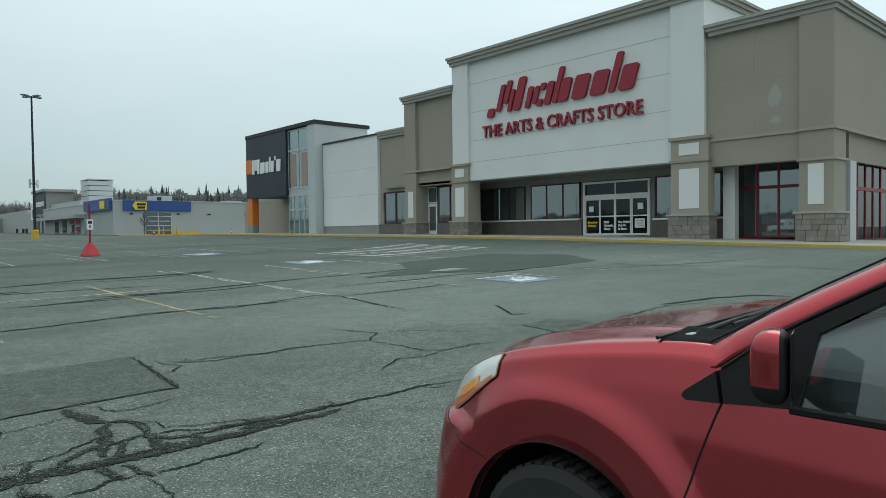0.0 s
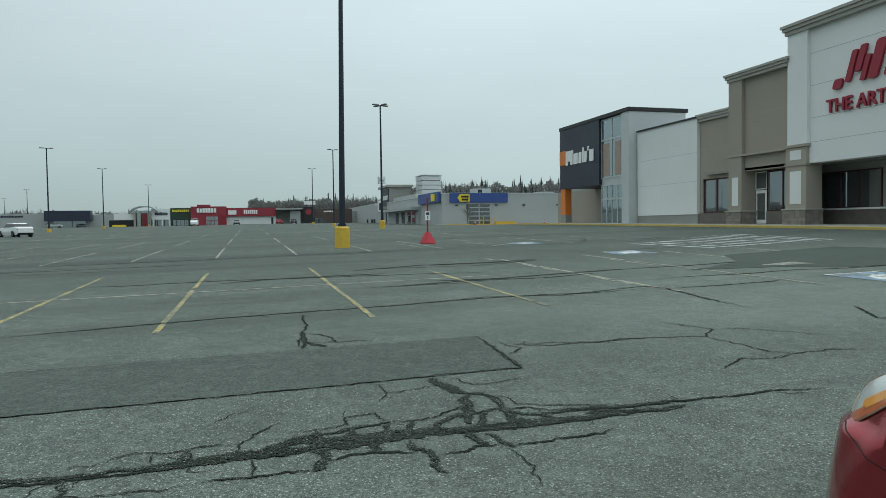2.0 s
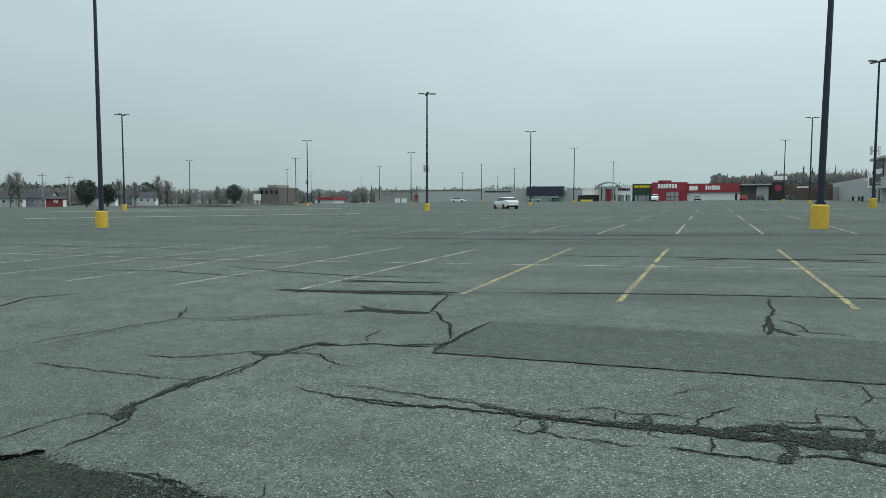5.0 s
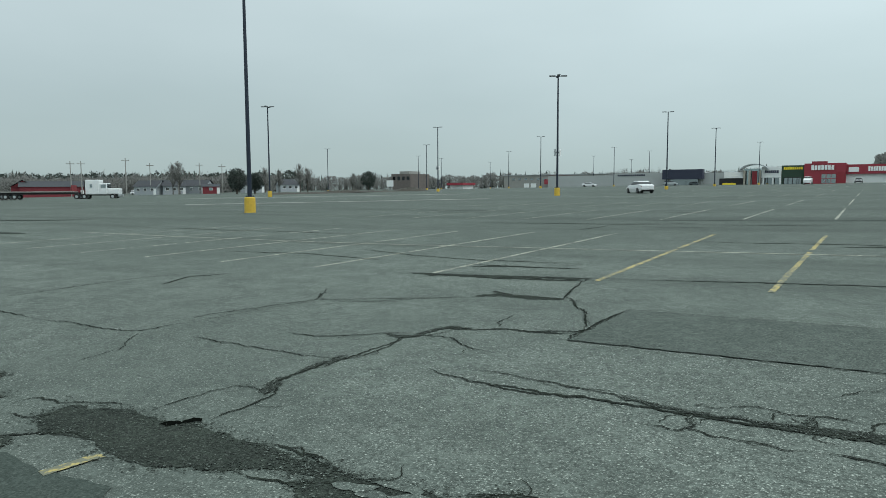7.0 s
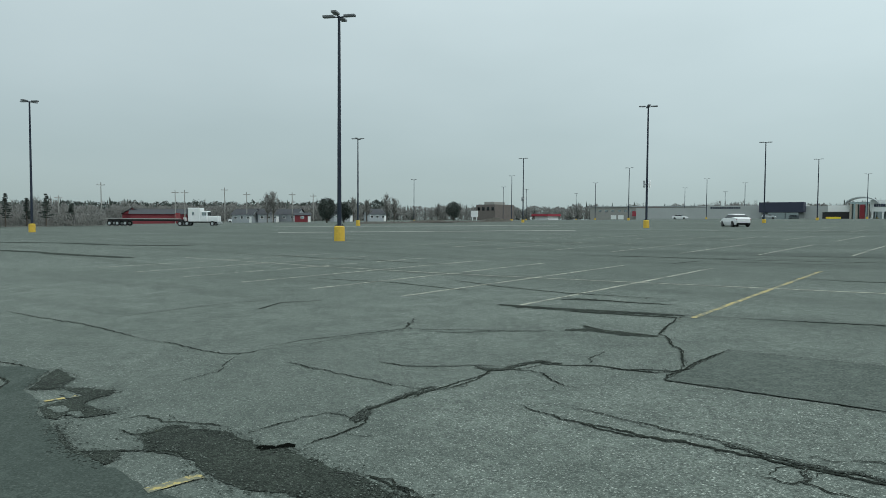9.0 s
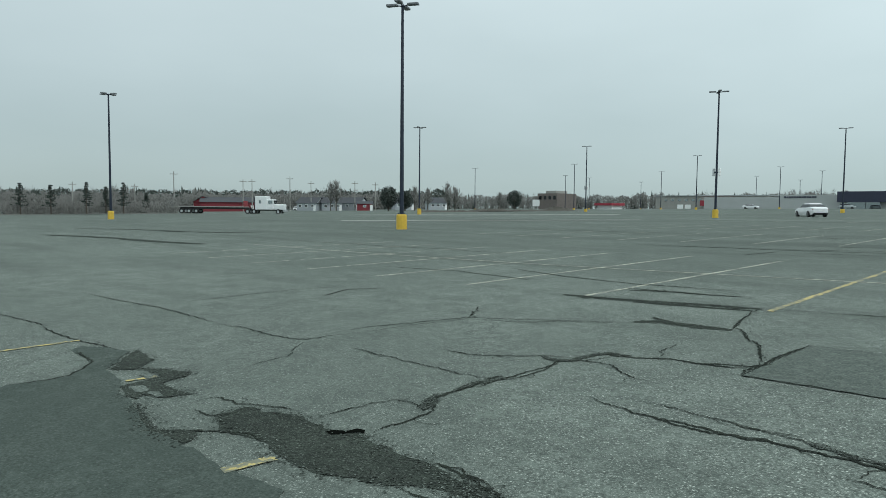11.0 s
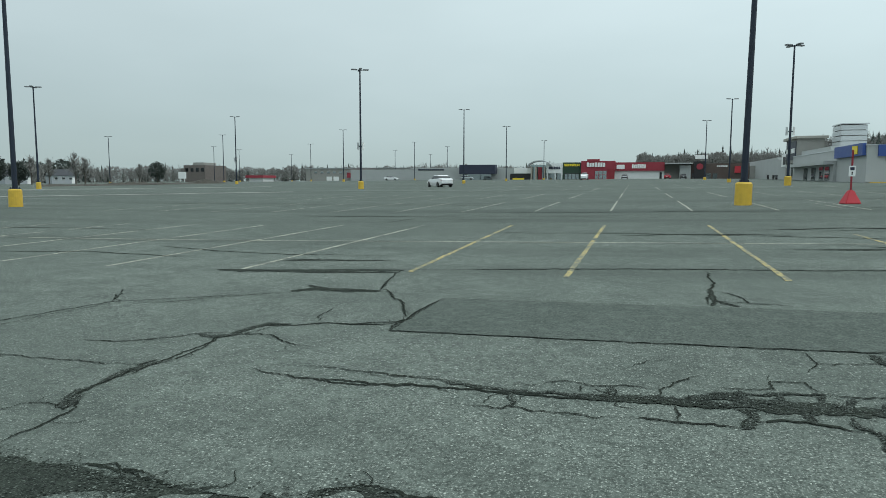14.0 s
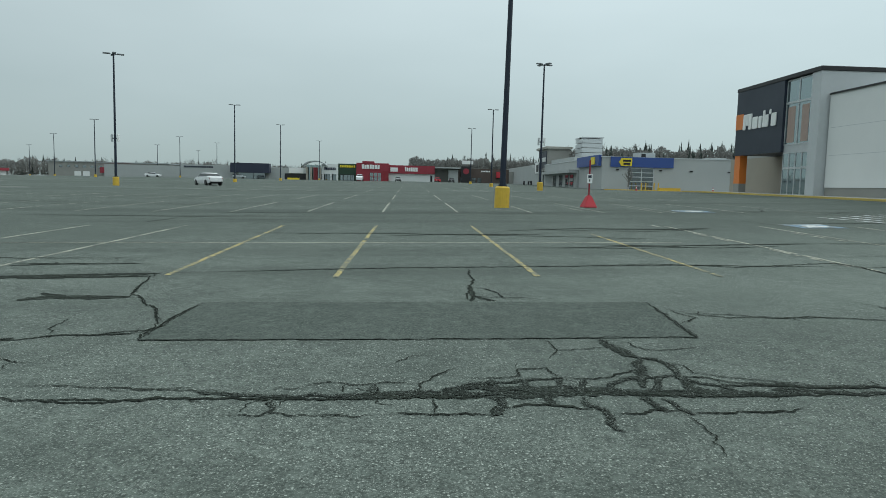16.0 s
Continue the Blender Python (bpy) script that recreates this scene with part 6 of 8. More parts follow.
M_SEAT = material("seat_cloth", (0.2, 0.2, 0.205), 0.9, vary=0.15)
M_DASH = material("dashboard_grey", (0.14, 0.145, 0.15), 0.7, vary=0.1)
M_CARWHITE = material("car_paint_white", (0.74, 0.75, 0.76), 0.3, vary=0.03, coat=0.8, bump=0)
M_CARGREY = material("car_paint_grey", (0.18, 0.19, 0.2), 0.3, vary=0.05, coat=0.8, bump=0)
M_CARDARK = material("car_paint_dark", (0.03, 0.032, 0.035), 0.3, vary=0.05, coat=0.8, bump=0)

M_COWL = material("cowl_plastic", (0.008, 0.008, 0.009), 0.95, vary=0.1, spec=0.1)
AXLE_F, AXLE_R, TYRE, ARCH = 1.33, -1.30, 0.335, 0.405


def key(y, *pairs):
    ys = [p[0] for p in pairs]
    return float(np.interp(y, ys, [p[1] for p in pairs]))


def smooth_key(y, pairs, w=0.09):
    return sum(key(y + w * k, *pairs) for k in (-1, -0.5, 0, 0.5, 1)) / 5


CAR_W = ((-2.3, 0.60), (-2.15, 0.76), (-1.8, 0.84), (-1.0, 0.865), (0.8, 0.868), (1.36, 0.87), (1.66, 0.85), (1.86, 0.80), (2.0, 0.72), (2.12, 0.57), (2.19, 0.3))
CAR_CREST = ((-2.3, 0.95), (-2.0, 1.05), (0.6, 1.09), (0.95, 1.1), (1.3, 1.055), (1.62, 0.99), (1.8, 0.92), (1.97, 0.83), (2.1, 0.74), (2.19, 0.62))
CAR_MID = ((-2.3, 0.95), (-2.0, 1.05), (0.9, 1.095), (1.1, 1.112), (1.3, 1.085), (1.62, 1.033), (1.87, 0.947), (2.02, 0.85), (2.12, 0.75), (2.19, 0.62))
CAR_LOW = ((-2.3, 0.45), (-2.1, 0.3), (-1.6, 0.24), (1.5, 0.24), (1.95, 0.22), (2.1, 0.27), (2.19, 0.4))


def car_section(y):
    """Half outline from the sill to the middle of the bonnet: (half width, height)."""
    w, zc, zm, zl = (smooth_key(y, t_) for t_ in (CAR_W, CAR_CREST, CAR_MID, CAR_LOW))
    h = zc - zl
    return [(w * 0.95, zl), (w, zl + h * 0.16), (w - 0.004, zl + h * 0.32), (w - 0.014, zl + h * 0.45), (w - 0.028, zl + h * 0.58), (w - 0.046, zl + h * 0.72), (w - 0.069, zl + h * 0.86), (w - 0.094, zc - 0.03),
            (w - 0.122, zc), (w - 0.155, zc + 0.008), (w * 0.74, zc * 0.65 + zm * 0.35 + 0.008), (w * 0.64, zc * 0.4 + zm * 0.6 + 0.016), (w * 0.57, zc * 0.25 + zm * 0.75 + 0.004), (w * 0.42, zm), (w * 0.2, zm + 0.012), (0.0, zm + 0.014)]


def flare(y, z):
    """Swelling of the wings round the wheel arches, tucked in towards the opening."""
    r = min(math.hypot(y - AXLE_F, z - TYRE), math.hypot(y - AXLE_R, z - TYRE)) - ARCH
    if r > 0.13:
        q_ = max(0.0, min(1.0, (0.23 - r) / 0.10))
        f_ = 0.02 * q_ * q_ * (3 - 2 * q_)
    else:
        f_ = 0.02 - 0.045 * (0.13 - max(0, r)) / 0.13
    q_, p_ = (max(0.0, min(1.0, u_)) for u_ in ((0.745 - z) / 0.05, (y - 1.72) / 0.22))
    return f_ * max(0.0, min(1.0, (0.98 - z) / 0.08)) + 0.05 * q_ * q_ * (3 - 2 * q_) * p_


def car_grid():
    rows = []
    for k in range(191):
        y = -2.3 + 4.49 * k / 190
        pts = car_section(y)
        fine = []
        for i, ((a, za), (c, zc)) in enumerate(zip(pts, pts[1:])):
            m_ = 6 if i < 8 else 3
            for j in range(m_):
                fine.append((a + (c - a) * j / m_, za + (zc - za) * j / m_))
        fine.append(pts[-1])
        rows.append([(v + (flare(y, z) if v > 0.55 else 0.0), y, z) for v, z in fine])
    return rows


def trimmed(poly, field):
    """The part of a polygon where a field is positive."""
    out = []
    for a, c in zip(poly, poly[1:] + poly[:1]):
        fa, fc = field(a), field(c)
        if fa >= 0:
            out.append(a)
        if (fa >= 0) != (fc >= 0):
            u = fa / (fa - fc)
            out.append(tuple(p + (q - p) * u for p, q in zip(a, c)))
    return out


def arch_field(p):
    return 1.0 if p[0] < 0.45 else min(math.hypot(p[1] - AXLE_F, p[2] - TYRE), math.hypot(p[1] - AXLE_R, p[2] - TYRE)) - ARCH


def belt_field(p):
    """Open above the belt line, behind the foot of the windscreen pillar."""
    return max(0.985 - p[2], (p[1] - 0.80) * 0.8, -2.0 - p[1])


def hood_back(v):
    return 1.03 + 0.02 * (1 - min(1, abs(v) / 0.72) ** 2)


def which_panel(v, y, z):
    w, zc, zl = smooth_key(y, CAR_W), smooth_key(y, CAR_CREST), smooth_key(y, CAR_LOW)
    if y > 0.8 and v < w - 0.13 and z > zc - 0.05:
        return "hood" if y > hood_back(v) and y < 2.02 else ("cowl" if y < 1.5 else "bumper")
    if y > 1.72 and z < 0.735 + (1.9 - y) * 0.35 or y > 2.04:
        return "bumper"
    if -0.3 < y < 0.83 + max(0, 0.92 - z) * 0.16 and z > 0.3 and v > 0.6:
        return "front_door"
    if -1.0 < y <= -0.3 and z > 0.3 and v > 0.6:
        return "rear_door"
    if y <= 0.8 and v < w - 0.14:
        return "deck"
    return "body"


PILLAR_LOW = ((0.765, 0.95, 1.03), (0.783, 0.84, 1.048), (0.782, 0.775, 1.092), (0.766, 0.665, 1.165), (0.75, 0.555, 1.232), (0.737, 0.469, 1.282), (0.675, -0.05, 1.55))
PILLAR_HIGH = ((0.715, 0.97, 1.07), (0.742, 0.872, 1.10), (0.728, 0.806, 1.14), (0.71, 0.714, 1.201), (0.692, 0.61, 1.261), (0.672, 0.487, 1.328), (0.60, -0.03, 1.60))


def add_panel(panels, quad):
    m = [sum(q[k] for q in quad) / len(quad) for k in range(3)]
    for side in (-1, 1):
        p = which_panel(*m)
        if p == "body":
            p = "front_wing" if m[1] > 0.0 else "rear_wing"
        if p.endswith("door") or p.endswith("wing"):
            p = (p, side)
        panels.setdefault(p, []).append([(-side * q[0], q[1], q[2]) for q in (quad if side == 1 else quad[::-1])])


def red_crossover():
    th = empty("crossover_car", "dark red compact crossover parked along a stall, dusty paint", "car", at=(2.495, 0.11, 0.065))
    rows = car_grid()
    panels = {}
    for a, c in zip(rows, rows[1:]):
        for i in range(len(a) - 1):
            quad = trimmed(trimmed([a[i], c[i], c[i + 1], a[i + 1]], arch_field), belt_field)
            halves = [quad]
            if 0.98 < a[i][1] < 1.15 and a[i][0] < 0.78:
                halves = [trimmed(quad, lambda p: p[1] - hood_back(p[0])), trimmed(quad, lambda p: hood_back(p[0]) - p[1])]
            for quad in [h for h in halves if len(h) > 2]:
                add_panel(panels, quad)
    for p, quads in panels.items():
        name = p if isinstance(p, str) else p[0]
        bm = bmesh.new()
        for q in quads:
            bm.faces.new([bm.verts.new(v) for v in q])
        bmesh.ops.remove_doubles(bm, verts=bm.verts, dist=0.0004)
        bmesh.ops.dissolve_degenerate(bm, edges=bm.edges, dist=0.0003)
        bmesh.ops.recalc_face_normals(bm, faces=bm.faces)
        up = sum((f.normal.z + f.normal.dot(f.calc_center_median())) * f.calc_area() for f in bm.faces)
        if up < 0:
            bmesh.ops.reverse_faces(bm, faces=bm.faces)
        part(name, bm, M_COWL if name in ("cowl", "deck") else M_CARRED, th, smooth=True)

    def strip(name, pts, r, mat, parent=th):
        bm = bmesh.new()
        for a, c in zip(pts, pts[1:]):
            rod(bm, a, c, r, seg=6)
        return part(name, bm, mat, parent)

    def side_at(y, z, out=0.0):
        sec = car_section(y)
        v = key(z, *sorted([(q[1], q[0]) for q in sec[:9]]))
        v += flare(y, z)
        return v + out

    for s in (-1, 1):
        # seams of door, wing and bumper
        seam = [(1.06, 0.795), (1.0, 0.80), (0.92, 0.83), (0.8, 0.868), (0.7, 0.892), (0.55, 0.905), (0.4, 0.90)]
        strip("door_seam", [(-s * side_at(y, z, -0.0005), y, z) for y, z in ((key(0.4 + 0.61 * k / 40, *seam[::-1]), 0.4 + 0.61 * k / 40) for k in range(41))], 0.0032, M_TRIM)
        strip("bumper_seam", [(-s * side_at(y, z, -0.001), y, z) for y, z in ((1.95 - 0.29 * k / 20, 0.715 - 0.1 * k / 20) for k in range(21))], 0.0026, M_TRIM)
        strip("hood_seal", [(-s * v_, hood_back(v_), smooth_key(hood_back(v_), CAR_CREST) * (v_ / 0.75) + smooth_key(hood_back(v_), CAR_MID) * (1 - v_ / 0.75) + 0.012) for v_ in (0.0, 0.15, 0.3, 0.45, 0.6, 0.7, 0.745)], 0.006, M_TRIM)
        strip("hood_seam", [(-s * (smooth_key(y, CAR_W) - 0.135), y, smooth_key(y, CAR_CREST) + 0.0005) for y in (1.06, 1.13, 1.2, 1.27, 1.35, 1.42, 1.5, 1.57, 1.65, 1.72)], 0.0022, M_TRIM)
        # rolled lip of the wheel openings
        for ax in (AXLE_F, AXLE_R):
            strip("arch_lip", [(-s * (side_at(ax + ARCH * math.cos(a_), TYRE + ARCH * math.sin(a_)) - 0.004), ax + (ARCH + 0.003) * math.cos(a_), TYRE + (ARCH + 0.003) * math.sin(a_)) for a_ in (math.pi * (k - 1) / 46 for k in range(49))], 0.006, M_CARRED)
        # wheel houses and wheels
        for ax in (AXLE_F, AXLE_R):
            bm = bmesh.new()
            bmesh.ops.create_cone(bm, cap_ends=True, segments=64, radius1=ARCH + 0.004, radius2=ARCH + 0.004, depth=0.40, matrix=Matrix.Translation((-s * 0.64, ax, TYRE)) @ Matrix.Rotation(math.pi / 2, 4, "Y"))
            bmesh.ops.delete(bm, geom=[f for f in bm.faces if f.calc_center_median().z < 0.22 or (len(f.verts) > 4 and abs(f.calc_center_median().x) > 0.64)], context="FACES")
            part("wheel_house", bm, M_BLACKT, th)
            wh = empty("wheel")
            wh.parent = th
            wh.location = (-s * 0.735, ax, TYRE)
            bm = bmesh.new()
            prof = [(0.225, -0.1), (0.30, -0.108), (0.335, -0.09), (TYRE, -0.06), (TYRE, 0.06), (0.335, 0.09), (0.30, 0.108), (0.225, 0.1)]
            seg = 48
            vs = [[bm.verts.new((x, r * math.cos(2 * math.pi * k / seg), r * math.sin(2 * math.pi * k / seg))) for r, x in prof] for k in range(seg)]
            for k in range(seg):
                for j in range(len(prof) - 1):
                    bm.faces.new((vs[k][j], vs[k][j + 1], vs[(k + 1) % seg][j + 1], vs[(k + 1) % seg][j]))
            for k in range(seg):
                a = 2 * math.pi * k / seg
                for xx in (-0.062, -0.02, 0.022, 0.064):
                    t_ = bmesh.ops.create_cube(bm, size=1.0, matrix=Matrix.Rotation(a + (0.03 if xx > 0 else 0), 4, "X") @ Matrix.Translation((xx, 0, TYRE + 0.002)) @ Matrix.Diagonal((0.034, 0.028, 0.012, 1)))
            bmesh.ops.recalc_face_normals(bm, faces=bm.faces)
            part("tyre", bm, M_RUBBER, wh)
            bm = bmesh.new()
            bmesh.ops.create_cone(bm, cap_ends=True, segments=32, radius1=0.23, radius2=0.23, depth=0.16, matrix=Matrix.Rotation(math.pi / 2, 4, "Y"))
            for k in range(5):
                b0 = bmesh.ops.create_cube(bm, size=1.0, matrix=Matrix.Rotation(k * 2 * math.pi / 5, 4, "X") @ Matrix.Translation((-s * 0.085, 0, 0.11)) @ Matrix.Diagonal((0.03, 0.06, 0.2, 1)))
            part("rim", bm, M_RIM, wh)
        # headlamp: a shell lifted off the body
        lamp = empty("headlight")
        lamp.parent = th
        for nm, mat, z_lo, z_hi, y_lo, y_hi, out in (("reflector", M_LAMPIN, 0.0, 1.0, 0.0, 1.0, 0.006), ("turn_signal", M_AMBER, 0.22, 0.5, 0.28, 0.66, 0.009), ("side_reflector", M_AMBER2, 0.03, 0.3, 0.60, 0.98, 0.011), ("side_reflector", M_AMBER2, 0.03, 0.2, 0.06, 0.60, 0.0105)):
            bm = bmesh.new()
            n = 14
            g = []
            for i in range(n + 1):
                u = y_lo + (y_hi - y_lo) * i / n
                yy = 1.64 + 0.36 * u
                bot = 0.905 - 0.225 * u ** 1.1 - 0.022 * math.sin(u * math.pi)
                top = min(1.0 - 0.09 * u - 0.13 * max(0, u - 0.55) ** 1.2 * 2.2, smooth_key(yy, CAR_CREST) + 0.002)
                top = max(top, bot + 0.012)
                col = []
                for j in range(7):
                    f_ = z_lo + (z_hi - z_lo) * j / 6
                    z = bot + (top - bot) * f_
                    sec = [(q[1], q[0]) for q in car_section(yy)[:9]]
                    v = key(z, *sorted(sec))
                    col.append(bm.verts.new((-s * (v + out), yy, z)))
                g.append(col)
            for i in range(n):
                for j in range(6):
                    bm.faces.new((g[i][j], g[i + 1][j], g[i + 1][j + 1], g[i][j + 1]))
            bmesh.ops.recalc_face_normals(bm, faces=bm.faces)
            if nm == "reflector":
                rim_ = [g[i][0].co.copy() for i in range(n + 1)] + [g[n][j].co.copy() for j in range(1, 7)] + [g[i][6].co.copy() for i in range(n - 1, -1, -1)] + [g[0][j].co.copy() for j in range(5, -1, -1)]
                strip("lamp_gasket", rim_, 0.003, M_CREAM, lamp)
            part(nm, bm, mat, lamp, smooth=True)
        # corner sail, window frame and belt trim, all in the leaning plane of the side glass
        def lean(y, z, out=0.0):
            return (-s * (0.80 - 0.25 * (z - 1.03) + out), y, z)

        def plate(name, outline, out, mat, depth=0.02):
            bm = bmesh.new()
            f = bm.faces.new([bm.verts.new(lean(y, z, out)) for y, z in outline])
            r_ = bmesh.ops.extrude_face_region(bm, geom=[f])
            for v in [e for e in r_["geom"] if isinstance(e, bmesh.types.BMVert)]:
                v.co.x += s * depth
            bmesh.ops.recalc_face_normals(bm, faces=bm.faces)
            return part(name, bm, mat, th)

        plate("sail_panel", ((0.912, 0.970), (0.908, 0.982), (0.895, 0.993), (0.828, 1.044), (0.808, 0.968), (0.90, 0.962)), 0.012, M_TRIM, 0.04)
        plate("mirror_sail", ((0.82, 1.044), (0.775, 1.087), (0.716, 1.127), (0.665, 1.160), (0.618, 1.188), (0.596, 1.16), (0.612, 1.06), (0.626, 0.985), (0.80, 0.968)), 0.006, M_TRIM)
        plate("window_frame", ((0.618, 1.188), (0.469, 1.276), (-0.05, 1.545), (-0.05, 1.51), (0.466, 1.243), (0.596, 1.16)), 0.004, M_TRIM)
        strip("frame_seal", [lean(0.815, 1.052, 0.008), lean(0.716, 1.133, 0.006), lean(0.618, 1.196, 0.004), lean(0.469, 1.284, 0.002)], 0.004, M_TRIM)
        strip("belt_trim", [lean(y, z, 0.006) for y, z in ((0.64, 0.982), (0.5, 0.984), (0.2, 0.988), (-0.3, 0.992), (-1.0, 1.0))], 0.011, M_TRIM)
        # door mirror
        mir = empty("door_mirror")
        mir.parent = th
        mir.location, mir.rotation_euler, mir.scale = (-s * 0.965, 0.625, 1.11), (0, 0, s * 0.3), (0.88, 0.88, 0.88)
        bm = bmesh.new()
        box(bm, -0.065, 0.065, -0.045, 0.045, -0.092, 0.092)
        bmesh.ops.subdivide_edges(bm, edges=bm.edges[:], cuts=9, use_grid_fill=True)
        for v in bm.verts:
            n_ = Vector((v.co.x / 0.065, v.co.y / 0.045, v.co.z / 0.092))
            k_ = max(abs(n_.x), abs(n_.y), abs(n_.z)) / max(0.001, (abs(n_.x) ** 4 + abs(n_.y) ** 4 + abs(n_.z) ** 4) ** 0.25)
            v.co *= k_
            if v.co.y > 0:
                v.co.x *= 1 - v.co.y * 3
                v.co.z *= 1 - v.co.y * 3
        for co_, no_ in (((0, 0, -0.045), (0, 0, 1)), ((0, -0.024, 0), (0, 1, 0))):
            bmesh.ops.bisect_plane(bm, geom=bm.verts[:] + bm.edges[:] + bm.faces[:], plane_co=co_, plane_no=no_)
        bm.normal_update()
        foot = bm.copy()
        bmesh.ops.delete(bm, geom=[f for f in bm.faces if f.calc_center_median().z < -0.045 or f.calc_center_median().y < -0.024], context="FACES")
        bmesh.ops.delete(foot, geom=[f for f in foot.faces if not (f.calc_center_median().z < -0.045 or f.calc_center_median().y < -0.024)], context="FACES")
        part("mirror_shell", bm, M_CARRED, mir, smooth=True)
        part("mirror_surround", foot, M_TRIM, mir, smooth=True)
        part("mirror_glass", boxes((-0.056, 0.056, -0.05, -0.047, -0.08, 0.084)), M_DGLASS, mir)
        bm = boxes((0.0, 0.17, -0.035, 0.015, -0.085, -0.05), bevel=0.014)
        if s == -1:
            bmesh.ops.scale(bm, vec=(-1, 1, 1), verts=bm.verts)
            bmesh.ops.reverse_faces(bm, faces=bm.faces)
        part("mirror_arm", bm, M_TRIM, mir)
        # pillars, roof rail, side glass
        low = [Vector((-s * v, y, z)) for v, y, z in PILLAR_LOW]
        high = [Vector((-s * v, y, z)) for v, y, z in PILLAR_HIGH]
        bm = bmesh.new()
        rings = []
        for p, q in zip(low, high):
            out = Vector((-s * 0.8, 0.25, 0.55)).normalized()
            m_ = (p + q) / 2
            k_ = 0.0 if p in low[:2] else 1.0
            rings.append([bm.verts.new(c) for c in (p - out * 0.03, p, p.lerp(q, 0.12) + out * 0.010 * k_, m_ + out * 0.016 * k_, p.lerp(q, 0.88) + out * 0.010 * k_, q, q - out * 0.03)])
        for a, c in zip(rings, rings[1:]):
            for i in range(7):
                bm.faces.new((a[i], a[(i + 1) % 7], c[(i + 1) % 7], c[i]))
        bmesh.ops.recalc_face_normals(bm, faces=bm.faces)
        part("windscreen_pillar", bm, M_CARRED, th, smooth=True)
        A2 = low[-1]
        strip("screen_trim", [q + Vector((s * 0.008, 0.006, 0.006)) for q in high[1:]], 0.003, M_TRIM)
        strip("roof_rail", [A2, Vector((-s * 0.6, -1.2, 1.60)), Vector((-s * 0.62, -1.9, 1.45)), Vector((-s * 0.7, -2.2, 1.05))], 0.06, M_CARRED)
        strip("middle_pillar", [Vector((-s * 0.84, -0.32, 1.0)), Vector((-s * 0.64, -0.42, 1.52))], 0.045, M_TRIM)
        bm = bmesh.new()
        bm.faces.new([bm.verts.new(lean(y, z, -0.008)) for y, z in ((0.63, 0.98), (0.605, 1.17), (0.466, 1.25), (-0.05, 1.52), (-0.42, 1.53), (-0.32, 0.98))])
        part("side_window", bm, M_CGLASS, th)
        bm = bmesh.new()
        bm.faces.new([bm.verts.new(p) for p in ((-s * 0.79, -0.34, 1.0), (-s * 0.79, -1.5, 1.05), (-s * 0.66, -1.6, 1.45), (-s * 0.66, -0.44, 1.53))])
        part("side_window", bm, M_CGLASS, th)
    # windscreen, roof, tailgate
    bm = bmesh.new()
    n = 12
    bend = []
    for hw, yy, zz in ((0.725, 0.885, 1.095), (0.668, 0.487, 1.322), (0.595, -0.05, 1.59)):
        bend.append([bm.verts.new((hw * (2 * k / n - 1), yy + 0.07 * (1 - (2 * k / n - 1) ** 2), zz + 0.02 * (1 - (2 * k / n - 1) ** 2))) for k in range(n + 1)])
    for lo, hi in zip(bend, bend[1:]):
        for k in range(n):
            bm.faces.new((lo[k], lo[k + 1], hi[k + 1], hi[k]))
    part("windscreen", bm, M_CGLASS, th, smooth=True)
    part("roof", boxes((-0.62, 0.62, -1.95, -0.02, 1.585, 1.645), bevel=0.025), M_CARRED, th)
    bm = bmesh.new()
    bm.faces.new([bm.verts.new(p) for p in ((-0.66, -2.24, 1.09), (0.66, -2.24, 1.09), (0.58, -1.94, 1.60), (-0.58, -1.94, 1.60))])
    part("rear_window", bm, M_CGLASS, th)
    part("tailgate", boxes((-0.72, 0.72, -2.28, -2.2, 0.55, 1.1), bevel=0.03), M_CARRED, th)
    for x0, y0, x1, y1 in ((-0.64, 0.985, 0.0, 0.975), (0.04, 1.0, 0.62, 0.95)):
        wiper = empty("wiper")
        wiper.parent = th
        bm = bmesh.new()
        rod(bm, (x0, y0, 1.098), (x0 + 0.28, y0 - 0.005, 1.122), 0.009, 0.007)
        rod(bm, (x0 + 0.28, y0 - 0.005, 1.122), (x1, y1, 1.142), 0.006, 0.004)
        part("wiper_arm", bm, M_TRIM, wiper)
        bm = bmesh.new()
        rod(bm, (x0 + 0.2, y0 - 0.03, 1.117), (x1 + 0.06, y1 - 0.03, 1.145), 0.005)
        rod(bm, (x0 + 0.3, y0 - 0.03, 1.131), (x1 - 0.02, y1 - 0.03, 1.15), 0.003)
        part("wiper_blade", bm, M_TRIM, wiper)
        part("pivot_cap", boxes((x0 - 0.016, x0 + 0.026, y0 - 0.011, y0 + 0.011, 1.085, 1.108), bevel=0.006), M_GREY, wiper, "worn grey pivot cap")
    # cabin
    for s in (-1, 1):
        part("door_trim", boxes((-s * 0.73 - 0.02, -s * 0.73 + 0.02, -1.6, 0.78, 0.45, 0.955), bevel=0.01), M_DASH, th)
    part("cabin_floor", boxes((-0.78, 0.78, -2.0, 0.8, 0.4, 0.44)), M_DASH, th)
    part("headlining", boxes((-0.6, 0.6, -1.9, -0.15, 1.55, 1.58)), M_SEAT, th)
    part("dashboard", boxes((-0.72, 0.72, 0.45, 0.9, 0.72, 1.06), bevel=0.06), M_DASH, th)
    for sx in (-0.36, 0.36):
        st = empty("seat")
        st.parent = th
        part("seat_back", boxes((sx - 0.24, sx + 0.24, -0.55, -0.38, 0.6, 1.2), bevel=0.06), M_SEAT, st)
